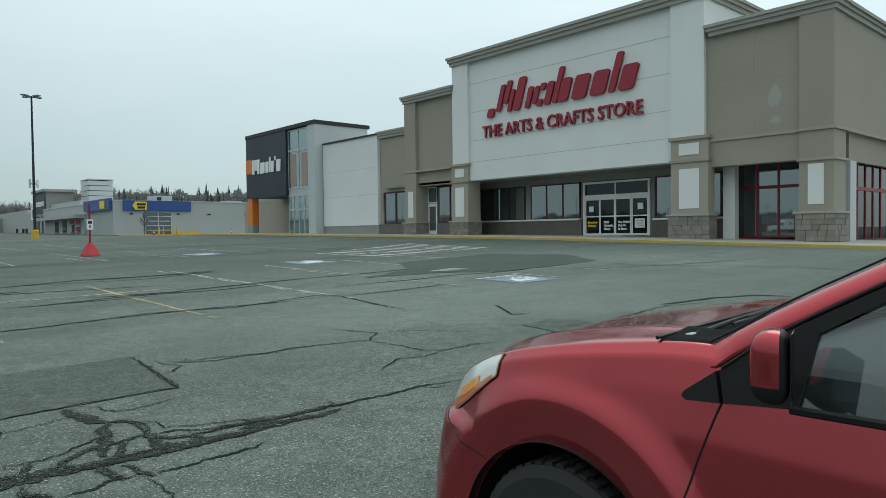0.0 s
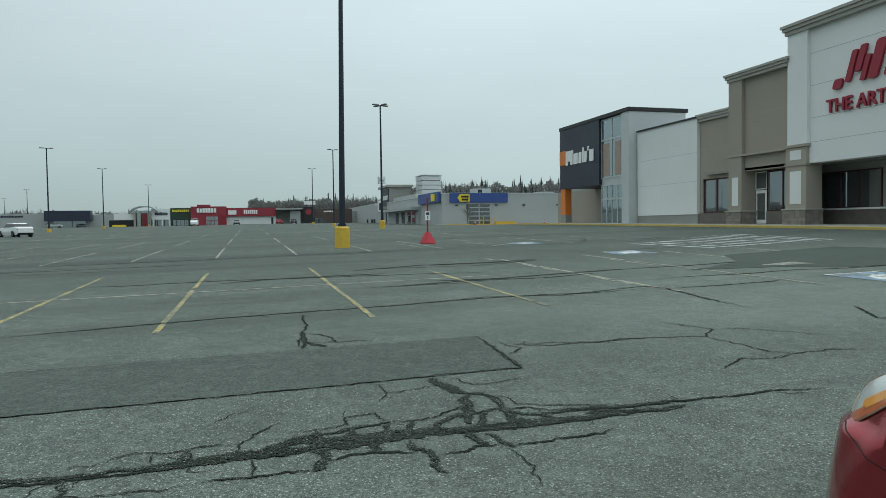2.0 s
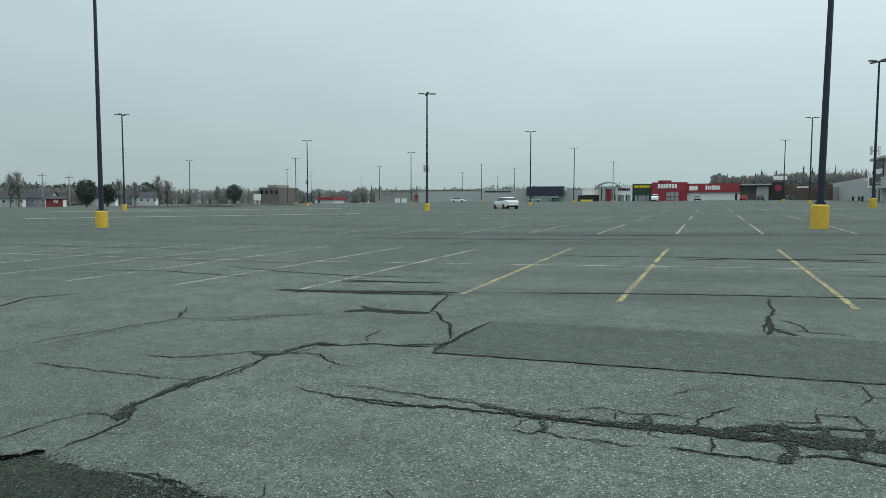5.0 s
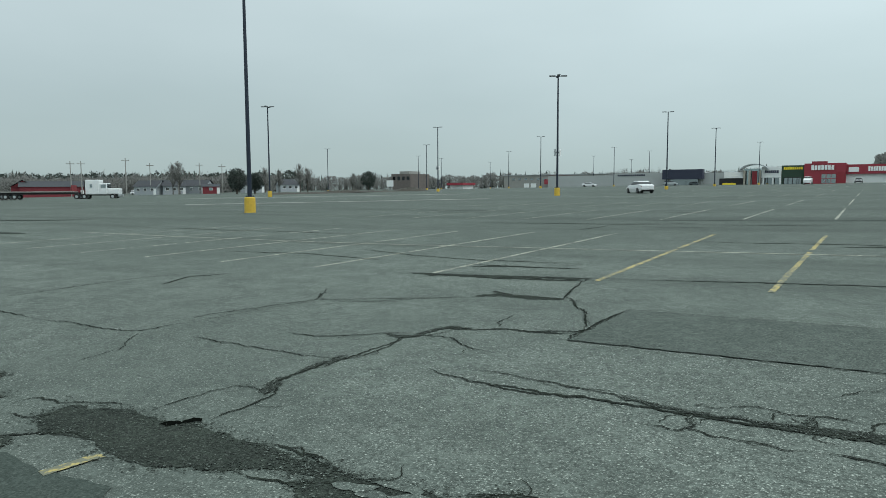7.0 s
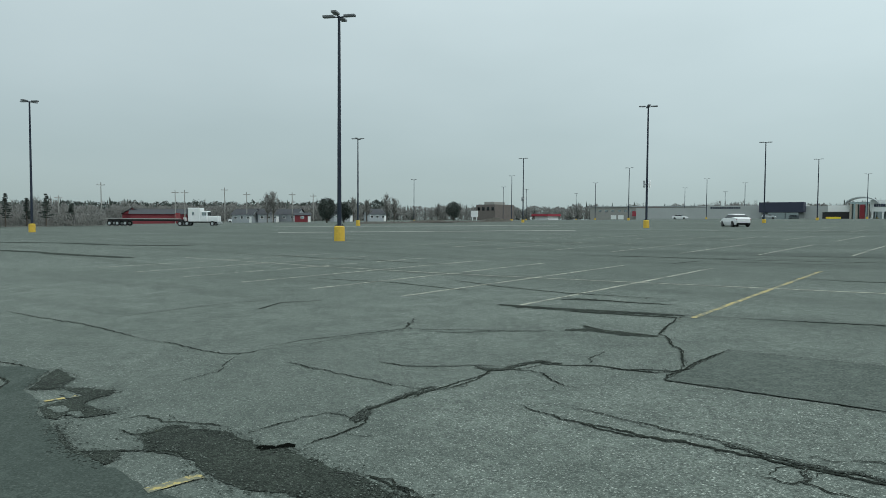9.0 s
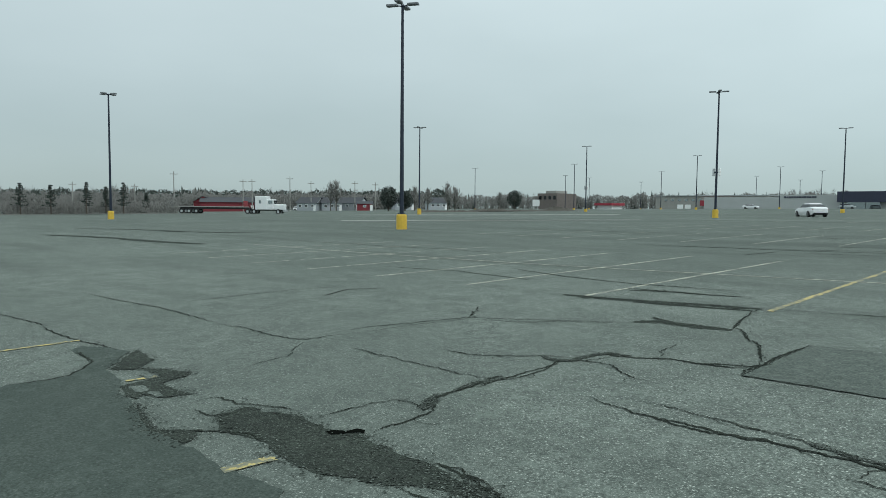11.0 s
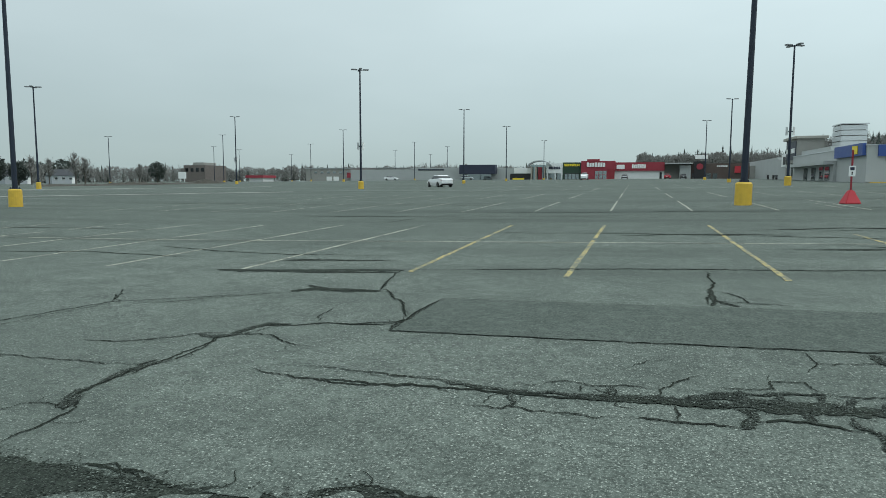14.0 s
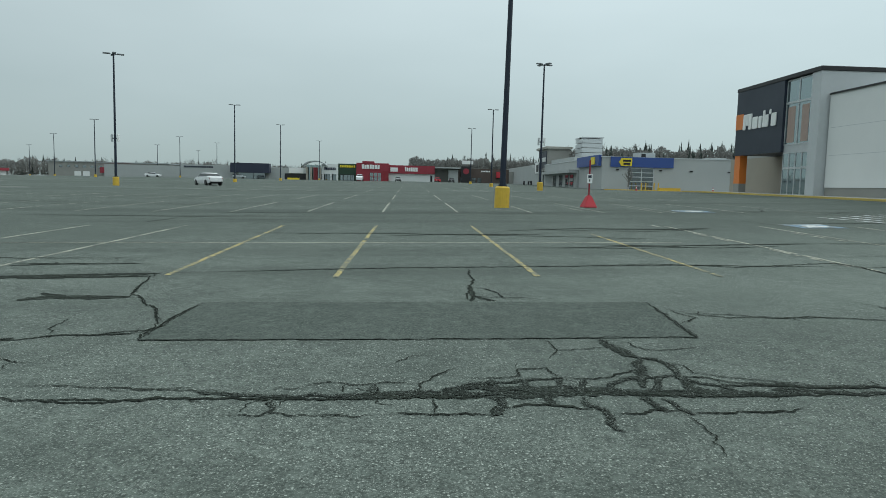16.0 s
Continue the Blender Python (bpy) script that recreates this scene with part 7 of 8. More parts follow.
        part("seat_cushion", boxes((sx - 0.25, sx + 0.25, -0.45, 0.1, 0.5, 0.66), bevel=0.05), M_SEAT, st)
        part("headrest", boxes((sx - 0.13, sx + 0.13, -0.57, -0.46, 1.24, 1.42), bevel=0.04), M_SEAT, st)
    bm = bmesh.new()
    pr = [Vector((-0.36 + 0.185 * math.cos(2 * math.pi * k / 28), 0.30 + 0.185 * math.sin(2 * math.pi * k / 28) * -0.35, 0.98 + 0.185 * math.sin(2 * math.pi * k / 28) * 0.93)) for k in range(29)]
    for a, c in zip(pr, pr[1:]):
        rod(bm, a, c, 0.016, seg=8)
    rod(bm, (-0.36, 0.32, 0.98), (-0.36, 0.5, 0.93), 0.05)
    rod(bm, (-0.53, 0.3, 0.98), (-0.19, 0.3, 0.98), 0.018)
    part("steering_wheel", bm, M_DASH, th)
    return th


red_crossover()


# ---- other vehicles ----
def far_car(name, x, y, heading, mat, label, kind="sedan", scale=1.0):
    """A parked or passing car: shell, glass band, bumpers, lamps and wheels; heading in degrees from +y, clockwise."""
    th = empty(name, label, "car", at=(x, y, gz(x, y)))
    th.rotation_euler = (0, 0, radians(-heading))
    L, W, Hh = {"sedan": (4.8, 1.84, 1.46), "van": (5.2, 1.95, 2.0), "hatch": (4.3, 1.78, 1.52)}[kind]
    belt = 0.62 * Hh
    bm = bmesh.new()
    stations = [(-0.5, 0.78, 0.45, 0.62), (-0.47, 0.9, 0.27, 0.70), (-0.38, 0.98, 0.2, 0.74), (-0.15, 1.0, 0.2, 0.70), (0.15, 1.0, 0.2, 0.69), (0.3, 0.99, 0.2, 0.66), (0.42, 0.93, 0.2, 0.56), (0.48, 0.82, 0.25, 0.48), (0.5, 0.7, 0.4, 0.45)]
    if kind == "van":
        stations = [(a, b_, c, d_ + 0.1) for a, b_, c, d_ in stations]
    rows = []
    for u, wf, zl, zt in stations:
        hw = W / 2 * wf
        zt *= Hh
        rows.append([bm.verts.new((vx, u * L, vz)) for vx, vz in ((-hw * 0.92, zl), (-hw, zl + (zt - zl) * 0.45), (-hw * 0.97, zt - 0.06), (-hw * 0.86, zt), (hw * 0.86, zt), (hw * 0.97, zt - 0.06), (hw, zl + (zt - zl) * 0.45), (hw * 0.92, zl))])
    for a, c in zip(rows, rows[1:]):
        for i in range(7):
            bm.faces.new((a[i], a[i + 1], c[i + 1], c[i]))
    bm.faces.new(rows[0][::-1])
    bm.faces.new(rows[-1])
    bmesh.ops.recalc_face_normals(bm, faces=bm.faces)
    part("body", bm, mat, th, smooth=False)
    zb = 0.69 * Hh if kind != "van" else 0.78 * Hh
    keys = {"sedan": ((-0.40, 0.19), (-0.20, 0.05)), "van": ((-0.47, 0.24), (-0.44, 0.1)), "hatch": ((-0.47, 0.2), (-0.36, 0.06))}[kind]
    for nm, inset, z0, z1, m_ in (("greenhouse", 0.0, zb - 0.03, Hh - 0.09, M_DGLASS), ("roof", 0.0, Hh - 0.09, Hh, mat)):
        bm = bmesh.new()
        lo, hi = [], []
        f0, f1 = (z0 - zb) / (Hh - zb), (z1 - zb) / (Hh - zb)
        for f_, z, lst in ((f0, z0, lo), (f1, z1, hi)):
            yr = (keys[0][0] + (keys[1][0] - keys[0][0]) * f_) * L
            yf = (keys[0][1] + (keys[1][1] - keys[0][1]) * f_) * L
            hw = W / 2 * (0.9 - 0.2 * f_)
            lst += [bm.verts.new(p) for p in ((-hw, yr, z), (hw, yr, z), (hw, yf, z), (-hw, yf, z))]
        for k in range(4):
            bm.faces.new((lo[k], lo[(k + 1) % 4], hi[(k + 1) % 4], hi[k]))
        bm.faces.new(hi)
        bm.faces.new(lo[::-1])
        part(nm, bm, m_, th)
    for s in (-1, 1):
        for u in (-0.31, 0.30):
            bm = bmesh.new()
            bmesh.ops.create_cone(bm, cap_ends=True, segments=18, radius1=0.33, radius2=0.33, depth=0.22, matrix=Matrix.Translation((s * (W / 2 - 0.1), u * L, 0.33)) @ Matrix.Rotation(math.pi / 2, 4, "Y"))
            w_ = part("wheel", bm, M_RUBBER, th)
            bm = bmesh.new()
            bmesh.ops.create_cone(bm, cap_ends=True, segments=14, radius1=0.2, radius2=0.2, depth=0.03, matrix=Matrix.Translation((s * (W / 2 + 0.012), u * L, 0.33)) @ Matrix.Rotation(math.pi / 2, 4, "Y"))
            part("rim", bm, M_CARDARK, w_)
        part("taillight", boxes((s * W * 0.34 - 0.17, s * W * 0.34 + 0.17, -0.492 * L, -0.475 * L, 0.6 * Hh - 0.12, 0.6 * Hh), bevel=0.01), M_REDF, th)
        part("headlight", boxes((s * W * 0.33 - 0.17, s * W * 0.33 + 0.17, 0.47 * L, 0.485 * L, 0.42 * Hh - 0.05, 0.42 * Hh + 0.04), bevel=0.01), M_LETW, th)
    part("rear_bumper", boxes((-W * 0.4, W * 0.4, -0.508 * L, -0.48 * L, 0.25, 0.42), bevel=0.02), M_TRIM, th)
    part("grille", boxes((-W * 0.36, W * 0.36, 0.485 * L, 0.505 * L, 0.28, 0.44), bevel=0.02), M_TRIM, th)
    part("plate", boxes((-0.15, 0.15, -0.5 * L - 0.02, -0.5 * L + 0.02, 0.62, 0.74)), M_LETW, th)
    return th


far_car("sedan_car", -24.0, 81.5, -38, M_CARWHITE, "white four-door sedan driving away across the lot")
far_car("van_car", -14.5, 196.0, 180, M_CARWHITE, "white delivery van parked far across the lot", "van")
far_car("hatch_car", -54.0, 218.0, 80, M_METAL, "silver hatchback parked by the department store", "hatch")
far_car("hatch_car", 9.0, 222.0, 10, M_CONE, "faded red hatchback parked by the far shops", "hatch")
far_car("hatch_car", 13.5, 222.0, 0, M_CARDARK, "black hatchback parked by the far shops", "hatch")
far_car("sedan_car", -3.8, 215.0, 180, M_CARDARK, "black sedan parked by the red store")
far_car("sedan_car", -79.0, 214.0, 85, M_CARWHITE, "white sedan parked far across the lot")

# ---- red pyramid stall sign ----
ss = empty("stall_sign", "small white sign on a red post in a red pyramid foot", "sign", at=(7.05, 28.0, gz(7.05, 28.0)))
bm = bmesh.new()
bmesh.ops.create_cone(bm, cap_ends=True, segments=4, radius1=0.40, radius2=0.12, depth=0.5, matrix=Matrix.Translation((0, 0, 0.25)) @ Matrix.Rotation(math.pi / 4 + 0.2, 4, "Z"))
bmesh.ops.bevel(bm, geom=bm.edges[:], offset=0.025, segments=2, affect="EDGES")
part("foot", bm, M_CONE, ss)
bm = bmesh.new()
tube(bm, 0, 0, 0.5, 1.95, 0.035, seg=10)
part("post", bm, M_REDF, ss)
part("sign_plate", boxes((-0.11, 0.11, -0.05, -0.036, 1.0, 1.38)), M_LETW, ss)
part("sign_mark", boxes((-0.07, 0.07, -0.055, -0.051, 1.22, 1.33)), M_NAVY, ss)
part("sign_mark", boxes((-0.02, 0.02, -0.055, -0.051, 1.06, 1.17)), M_BLACKT, ss)

# ---- flatbed lorry ----
M_LORRY = material("lorry_white", (0.70, 0.72, 0.72), 0.35, vary=0.05, coat=0.5)
lorry = empty("flatbed_lorry", "white sleeper-cab lorry with an empty flatbed trailer", "lorry", at=(-133.5, 71.7, gz(-133.5, 71.7)))
lorry.rotation_euler = (0, 0, math.atan2(15.3, 18.4))
part("deck", boxes((-12.0, 2.8, -1.25, 1.25, 1.35, 1.55), bevel=0.03), M_GREYD, lorry)
for y in (-0.7, 0.5):
    part("beam", boxes((-11.5, 3.6, y, y + 0.2, 0.95, 1.349)), M_BLACKT, lorry)
part("headboard", boxes((2.5, 2.6, -1.2, 1.2, 1.551, 2.7)), M_REDF, lorry)
part("chassis", boxes((2.9, 11.0, -0.6, 0.6, 0.7, 1.0)), M_BLACKT, lorry)
part("sleeper", boxes((5.0, 7.6, -1.2, 1.2, 0.9, 3.75), bevel=0.18), M_LORRY, lorry)
part("cab", boxes((7.4, 9.0, -1.18, 1.18, 0.9, 3.1), bevel=0.2), M_LORRY, lorry)
part("bonnet", boxes((8.7, 11.2, -0.95, 0.95, 0.9, 2.1), bevel=0.25), M_LORRY, lorry)
part("windscreen", boxes((8.96, 9.03, -1.0, 1.0, 2.15, 2.9)), M_GLASS, lorry)
for y in (-1.195, 1.18):
    part("cab_window", boxes((7.9, 8.8, y, y + 0.015, 2.15, 2.85)), M_GLASS, lorry)
    part("sleeper_window", boxes((5.9, 6.3, y * 1.012, y * 1.012 + 0.015, 2.2, 2.9)), M_GLASS, lorry)
part("bumper", boxes((11.0, 11.4, -1.15, 1.15, 0.45, 0.95), bevel=0.06), M_METAL, lorry)
bm = bmesh.new()
tube(bm, 4.8, -0.9, 1.0, 3.6, 0.08)
part("exhaust", bm, M_BLACKT, lorry)
for x in (-11.0, -9.4, -7.8, 3.4, 4.8, 10.0):
    for y in (-1.05, 1.05):
        bm = bmesh.new()
        bmesh.ops.create_cone(bm, cap_ends=True, segments=20, radius1=0.52, radius2=0.52, depth=0.34, matrix=Matrix.Translation((x, y, 0.52)) @ Matrix.Rotation(math.pi / 2, 4, "X"))
        w_ = part("wheel", bm, M_RUBBER, lorry)
        bm = bmesh.new()
        bmesh.ops.create_cone(bm, cap_ends=True, segments=14, radius1=0.28, radius2=0.28, depth=0.36, matrix=Matrix.Translation((x, y, 0.52)) @ Matrix.Rotation(math.pi / 2, 4, "X"))
        part("hub", bm, M_METAL, w_)


# ---- houses and barn beyond the lot ----
M_SIDING = material("pale_siding", (0.36, 0.39, 0.41), 0.8, vary=0.1)
M_ROOFD = material("dark_shingles", (0.055, 0.06, 0.068), 0.9, vary=0.15)
M_BARN = material("barn_red", (0.20, 0.03, 0.04), 0.8, vary=0.12)


def gable_house(x, y, heading, length, width, eave, ridge, wall_mat, label, category="house", windows=3):
    th = empty(category.replace(" ", "_"), label, category, at=(x, y, gz(x, y)))
    th.rotation_euler = (0, 0, radians(heading))
    part("wall", boxes((-length / 2, length / 2, -width / 2, width / 2, -1.0, eave)), wall_mat, th)
    bm = bmesh.new()
    a, w = length / 2 + 0.4, width / 2 + 0.4
    v = [bm.verts.new(p) for p in ((-a, -w, eave - 0.1), (-a, 0, ridge), (-a, w, eave - 0.1), (a, -w, eave - 0.1), (a, 0, ridge), (a, w, eave - 0.1))]
    for q in ((0, 1, 4, 3), (1, 2, 5, 4), (0, 3, 5, 2)):
        bm.faces.new([v[i] for i in q])
    bmesh.ops.recalc_face_normals(bm, faces=bm.faces)
    part("roof", bm, M_ROOFD, th)
    for s in (-1, 1):
        bm = bmesh.new()
        bm.faces.new([bm.verts.new(p) for p in ((s * (length / 2 + 0.01), -width / 2, eave - 0.1), (s * (length / 2 + 0.01), width / 2, eave - 0.1), (s * (length / 2 + 0.01), 0, ridge - 0.3))])
        part("gable", bm, wall_mat, th)
    for k in range(windows):
        u = -length / 2 + length * (k + 0.6) / (windows + 0.2)
        wd = part("window", boxes((u - 0.55, u + 0.55, -width / 2 - 0.06, -width / 2 - 0.005, eave * 0.45, eave * 0.8)), M_LETW, th)
        part("pane", boxes((u - 0.45, u + 0.45, -width / 2 - 0.09, -width / 2 - 0.061, eave * 0.49, eave * 0.76)), M_GLASS, wd)
    part("door", boxes((length * 0.36, length * 0.36 + 0.9, -width / 2 - 0.05, -width / 2 - 0.005, 0.0, 2.0)), M_LETW, th)
    return th


def at_bearing(deg, dist):
    """A spot on the ground at a compass bearing from +y, clockwise, and a distance from the middle of the walk."""
    return -0.3 + dist * math.sin(radians(deg)), 0.05 + dist * math.cos(radians(deg))


x, y = at_bearing(-62.0, 235)
gable_house(x, y, 61, 18, 8, 3.1, 4.7, M_BARN, "long dark red barn with a shallow dark roof", "barn", 0)
x, y = at_bearing(-64.0, 238)
gable_house(x, y, -29, 7, 6, 3.2, 5.2, M_BARN, "red barn end with a white-edged gable", "barn", 1)
for b_, d_, l_, lab in ((-55.6, 235, 10, "blue-grey sided house with a dark gabled roof"), (-54.0, 235, 9, "pale sided house with a steep gable"), (-52.3, 240, 13, "long pale low house beside parked cars"), (-48.0, 245, 9, "pale cottage among bare trees"), (-45.2, 250, 9, "white cottage behind round trees")):
    x, y = at_bearing(b_, d_)
    gable_house(x, y, 54 + (8 if l_ == 9 else -30), l_ * 0.75, 6, 2.7, 4.6, M_SIDING, lab)
x, y = at_bearing(-51.2, 232)
gable_house(x, y, 52, 5, 4, 2.4, 3.2, M_BARN, "small red garage with a low roof", "garage", 1)
for k, (b_, d_) in enumerate(((-56.6, 258), (-54.9, 260), (-53.2, 258))):
    x, y = at_bearing(b_, d_)
    far_car("hatch_car", x, y, 60 if k % 2 else 35, M_CARWHITE if k % 2 == 0 else M_CARGREY, "parked hatchback in front of the houses", "hatch")


# ---- utility poles ----
def utility_pole(b_, d_, h):
    x, y = at_bearing(b_, d_)
    th = empty("utility_pole", "weathered grey wooden utility pole with a cross-arm", "utility pole", "utility poles", at=(x, y, gz(x, y)))
    th.rotation_euler = (0, 0, radians(-b_))
    bm = bmesh.new()
    tube(bm, 0, 0, -0.5, h, 0.17, 0.11, 8)
    part("shaft", bm, M_GREYD, th)
    part("cross_arm", boxes((-1.1, 1.1, -0.08, 0.08, h - 0.9, h - 0.72)), M_GREYD, th)
    for sx in (-0.9, 0.0, 0.9):
        bm = bmesh.new()
        tube(bm, sx, 0, h - 0.72, h - 0.5, 0.05, seg=6)
        part("insulator", bm, M_METAL, th)


for b_, d_, h in ((-73.2, 240, 9.5), (-69.0, 240, 9.0), (-66.2, 215, 12.0), (-61.0, 230, 10.5), (-60.3, 230, 10.5), (-57.3, 232, 11.5), (-55.6, 232, 10.0), (-53.6, 232, 10.5), (-52.0, 232, 10.0), (-50.3, 232, 9.5)):
    utility_pole(b_, d_, h)

# ---- woods ----
M_CONIFER = material("spruce_needles", (0.07, 0.086, 0.077), 0.9, vary=0.3, scale=0.4, fine=3.0, island=0.12, spec=0.1)
# twig grey is raised so that the base colour carries the far fog
M_BARE = material("fogged_bare_twigs", (0.245, 0.245, 0.232), 0.95, vary=0.2, scale=0.3, fine=3.0, island=0.12, spec=0.1)
M_BARK = material("tree_bark", (0.10, 0.085, 0.07), 0.95, vary=0.2, scale=3)
M_EARTH = material("dark_earth", (0.075, 0.07, 0.058), 0.95, vary=0.3, scale=1.2, fine=12, bump=0.6, bump_dist=0.05)


def conifer_into(vs, fs, r, x, y, z, h, w):
    """A spruce: six ragged skirts of drooping boughs."""
    tiers = 7
    for k in range(tiers):
        z0 = z + h * (0.10 + 0.84 * k / tiers)
        z1 = z + h * min(1.0, 0.10 + 0.84 * (k + 1.7) / tiers)
        rad = w * (1 - k / tiers) ** 0.9 * r.uniform(0.75, 1.2)
        base = len(vs)
        n = 7
        vs.append((x + r.uniform(-0.1, 0.1), y, z1))
        for j in range(n):
            a = 2 * math.pi * (j + r.uniform(-0.3, 0.3)) / n
            q = rad * r.uniform(0.5, 1.2)
            vs.append((x + q * math.cos(a), y + q * math.sin(a), z0 + r.uniform(-0.05, 0.06) * h))
        for j in range(n):
            fs.append((base, base + 1 + j, base + 1 + (j + 1) % n))


def bare_into(vs, fs, r, x, y, z, h, w, twigs=46):
    """A leafless tree: forking limbs and a haze of fine twigs, all thin slivers."""
    def sliver(a, c, t_):
        i = len(vs)
        d_ = Vector((r.uniform(-1, 1), r.uniform(-1, 1), 0.1)).normalized() * t_
        vs.extend((tuple(a - d_), tuple(a + d_), tuple(c)))
        fs.append((i, i + 1, i + 2))
    root, top = Vector((x, y, z)), Vector((x + r.uniform(-0.4, 0.4), y, z + h))
    for _ in range(3):
        sliver(root, top, 0.16)
    for _ in range(twigs):
        u = r.uniform(0.2, 0.95)
        p = root.lerp(top, u)
        ln = w * (1.15 - u) * r.uniform(0.5, 1.3)
        a = r.uniform(0, 2 * math.pi)
        q = p + Vector((ln * math.cos(a), ln * math.sin(a), ln * r.uniform(0.5, 1.3)))
        q.z = min(q.z, z + h * 1.03)
        sliver(p, q, 0.11)
        for _ in range(2):
            m_ = p.lerp(q, r.uniform(0.4, 0.9))
            sliver(m_, m_ + Vector((r.uniform(-0.6, 0.6), r.uniform(-0.6, 0.6), r.uniform(0.1, 0.9))) * w * 0.5, 0.09)


def wood(name, b0, b1, d0, d1, h0, h1, count, share, seed, rise=0.0):
    r = random.Random(seed)
    data = {"c": ([], []), "b": ([], [])}
    for _ in range(count):
        b_, d_ = r.uniform(b0, b1), r.uniform(d0, d1)
        x, y = at_bearing(b_, d_)
        z = gz(x, y) + rise * (d_ - d0) / max(1, d1 - d0) - 0.3
        clump = 0.8 + 0.35 * noise.noise((b_ * 0.35, d_ * 0.02, seed))
        h = r.uniform(h0, h1) * clump
        if r.random() < share:
            conifer_into(*data["c"], r, x, y, z, h * r.uniform(0.85, 1.2), h * r.uniform(0.14, 0.22))
        else:
            bare_into(*data["b"], r, x, y, z, h * 0.95, h * r.uniform(0.24, 0.38), 34)
    for k, mat, nm, lab in (("c", M_CONIFER, "spruce_wood", "distant dark spruce trees along the edge of the lot"), ("b", M_BARE, "bare_wood", "distant leafless grey-brown trees in early spring")):
        if data[k][0]:
            me = bpy.data.meshes.new(nm)
            me.from_pydata(data[k][0], [], data[k][1])
            me.materials.append(mat)
            tagged(new(nm, me), lab, "trees", kind="stuff")


wood("left", -85, -46, 300, 380, 7.5, 11.0, 1000, 0.15, 1)
wood("left_back", -85, -44, 400, 470, 11.0, 14.5, 800, 0.45, 2)
wood("left_scrub", -85, -66, 175, 235, 3.0, 5.5, 520, 0.03, 3)
wood("middle", -47, -18, 440, 500, 9.0, 13.5, 480, 0.15, 4)
wood("middle_back", -20, 2, 420, 480, 9.0, 12.5, 420, 0.3, 5)
wood("right_hill", 0, 14, 300, 380, 8.5, 11.5, 360, 0.25, 6, 5.5)
wood("right_hill", 13, 50, 250, 340, 11.0, 15.0, 1100, 0.34, 7, 9.0)


def thicket(b0, b1, d_, h0, h1, count, size, seed, mat, rise=0.0):
    """Understorey that closes a wood: thousands of small ragged sprays under an uneven top line."""
    r = random.Random(seed)
    vs, fs = [], []
    for _ in range(count):
        b_ = r.uniform(b0, b1)
        dd = d_ + r.uniform(0, 12)
        x, y = at_bearing(b_, dd)
        top = h0 + (h1 - h0) * (0.5 + 0.9 * noise.noise((b_ * 0.9, seed, 0.0)) + 0.35 * noise.noise((b_ * 4.0, seed, 3.0)))
        z = gz(x, y) + rise + top * r.random() ** 0.7
        i, az = len(vs), r.uniform(0, math.pi)
        for _ in range(3):
            u_ = r.uniform(-1, 1) * size
            vs.append((x + u_ * math.cos(az), y + u_ * math.sin(az), z + r.uniform(-1.2, 1.2) * size))
        fs.append((i, i + 1, i + 2))
    me = bpy.data.meshes.new("thicket")
    me.from_pydata(vs, [], fs)
    me.materials.append(mat)
    tagged(new("thicket", me), "dense grey-brown leafless thicket at the edge of the woods", "trees", kind="stuff")


thicket(-86, -46, 296, 5.0, 8.0, 34000, 0.55, 11, M_BARE)
thicket(-86, -44, 396, 8.5, 12.0, 24000, 0.9, 12, M_CONIFER)
thicket(-86, -66, 172, 1.6, 4.0, 20000, 0.32, 13, M_BARE)
thicket(-47, -18, 440, 6.5, 10.0, 24000, 0.7, 14, M_BARE)
thicket(-20, 2, 420, 6.0, 9.5, 18000, 0.7, 15, M_BARE)
thicket(0, 14, 298, 5.5, 9.0, 18000, 0.6, 16, M_BARE, 2.5)
thicket(12, 50, 275, 8.0, 11.5, 40000, 0.65, 17, M_BARE, 4.5)


def pine_tree(b_, d_, h, seed):
    """A thin pine with gappy layers of needles."""
    x, y = at_bearing(b_, d_)
    r = random.Random(seed)
    th = empty("pine_tree", "thin ragged pine standing at the edge of the lot", "tree", "pines", at=(x, y, gz(x, y) - 0.2))
    bm = bmesh.new()
    tube(bm, 0, 0, 0, h * 0.97, 0.16, 0.04, 8)
    part("trunk", bm, M_BARK, th)
    vs, fs = [], []
    for k in range(13):
        u = 0.3 + 0.7 * k / 12
        for _ in range(5):
            a = r.uniform(0, 2 * math.pi)
            ln = h * 0.25 * (1.12 - u) * r.uniform(0.5, 1.3)
            c = Vector((ln * math.cos(a), ln * math.sin(a), h * u + ln * 0.15))
            for _ in range(9):
                p = Vector((0, 0, h * u)).lerp(c, r.uniform(0.25, 1.1))
                i = len(vs)
                for _ in range(3):
                    vs.append(tuple(p + Vector((r.uniform(-1, 1), r.uniform(-1, 1), r.uniform(-0.6, 0.7))) * 0.34))
                fs.append((i, i + 1, i + 2))
    me = bpy.data.meshes.new("crown")
    me.from_pydata(vs, [], fs)
    me.materials.append(M_CONIFER)
    o = new("crown", me)
    o.parent = th


for k, (b_, d_, h) in enumerate(((-72.3, 168, 7.0), (-71.0, 172, 6.2), (-69.8, 168, 7.0), (-68.2, 176, 5.0), (-74.6, 170, 6.4), (-76.5, 172, 6.8))):
    pine_tree(b_, d_, h, 60 + k)


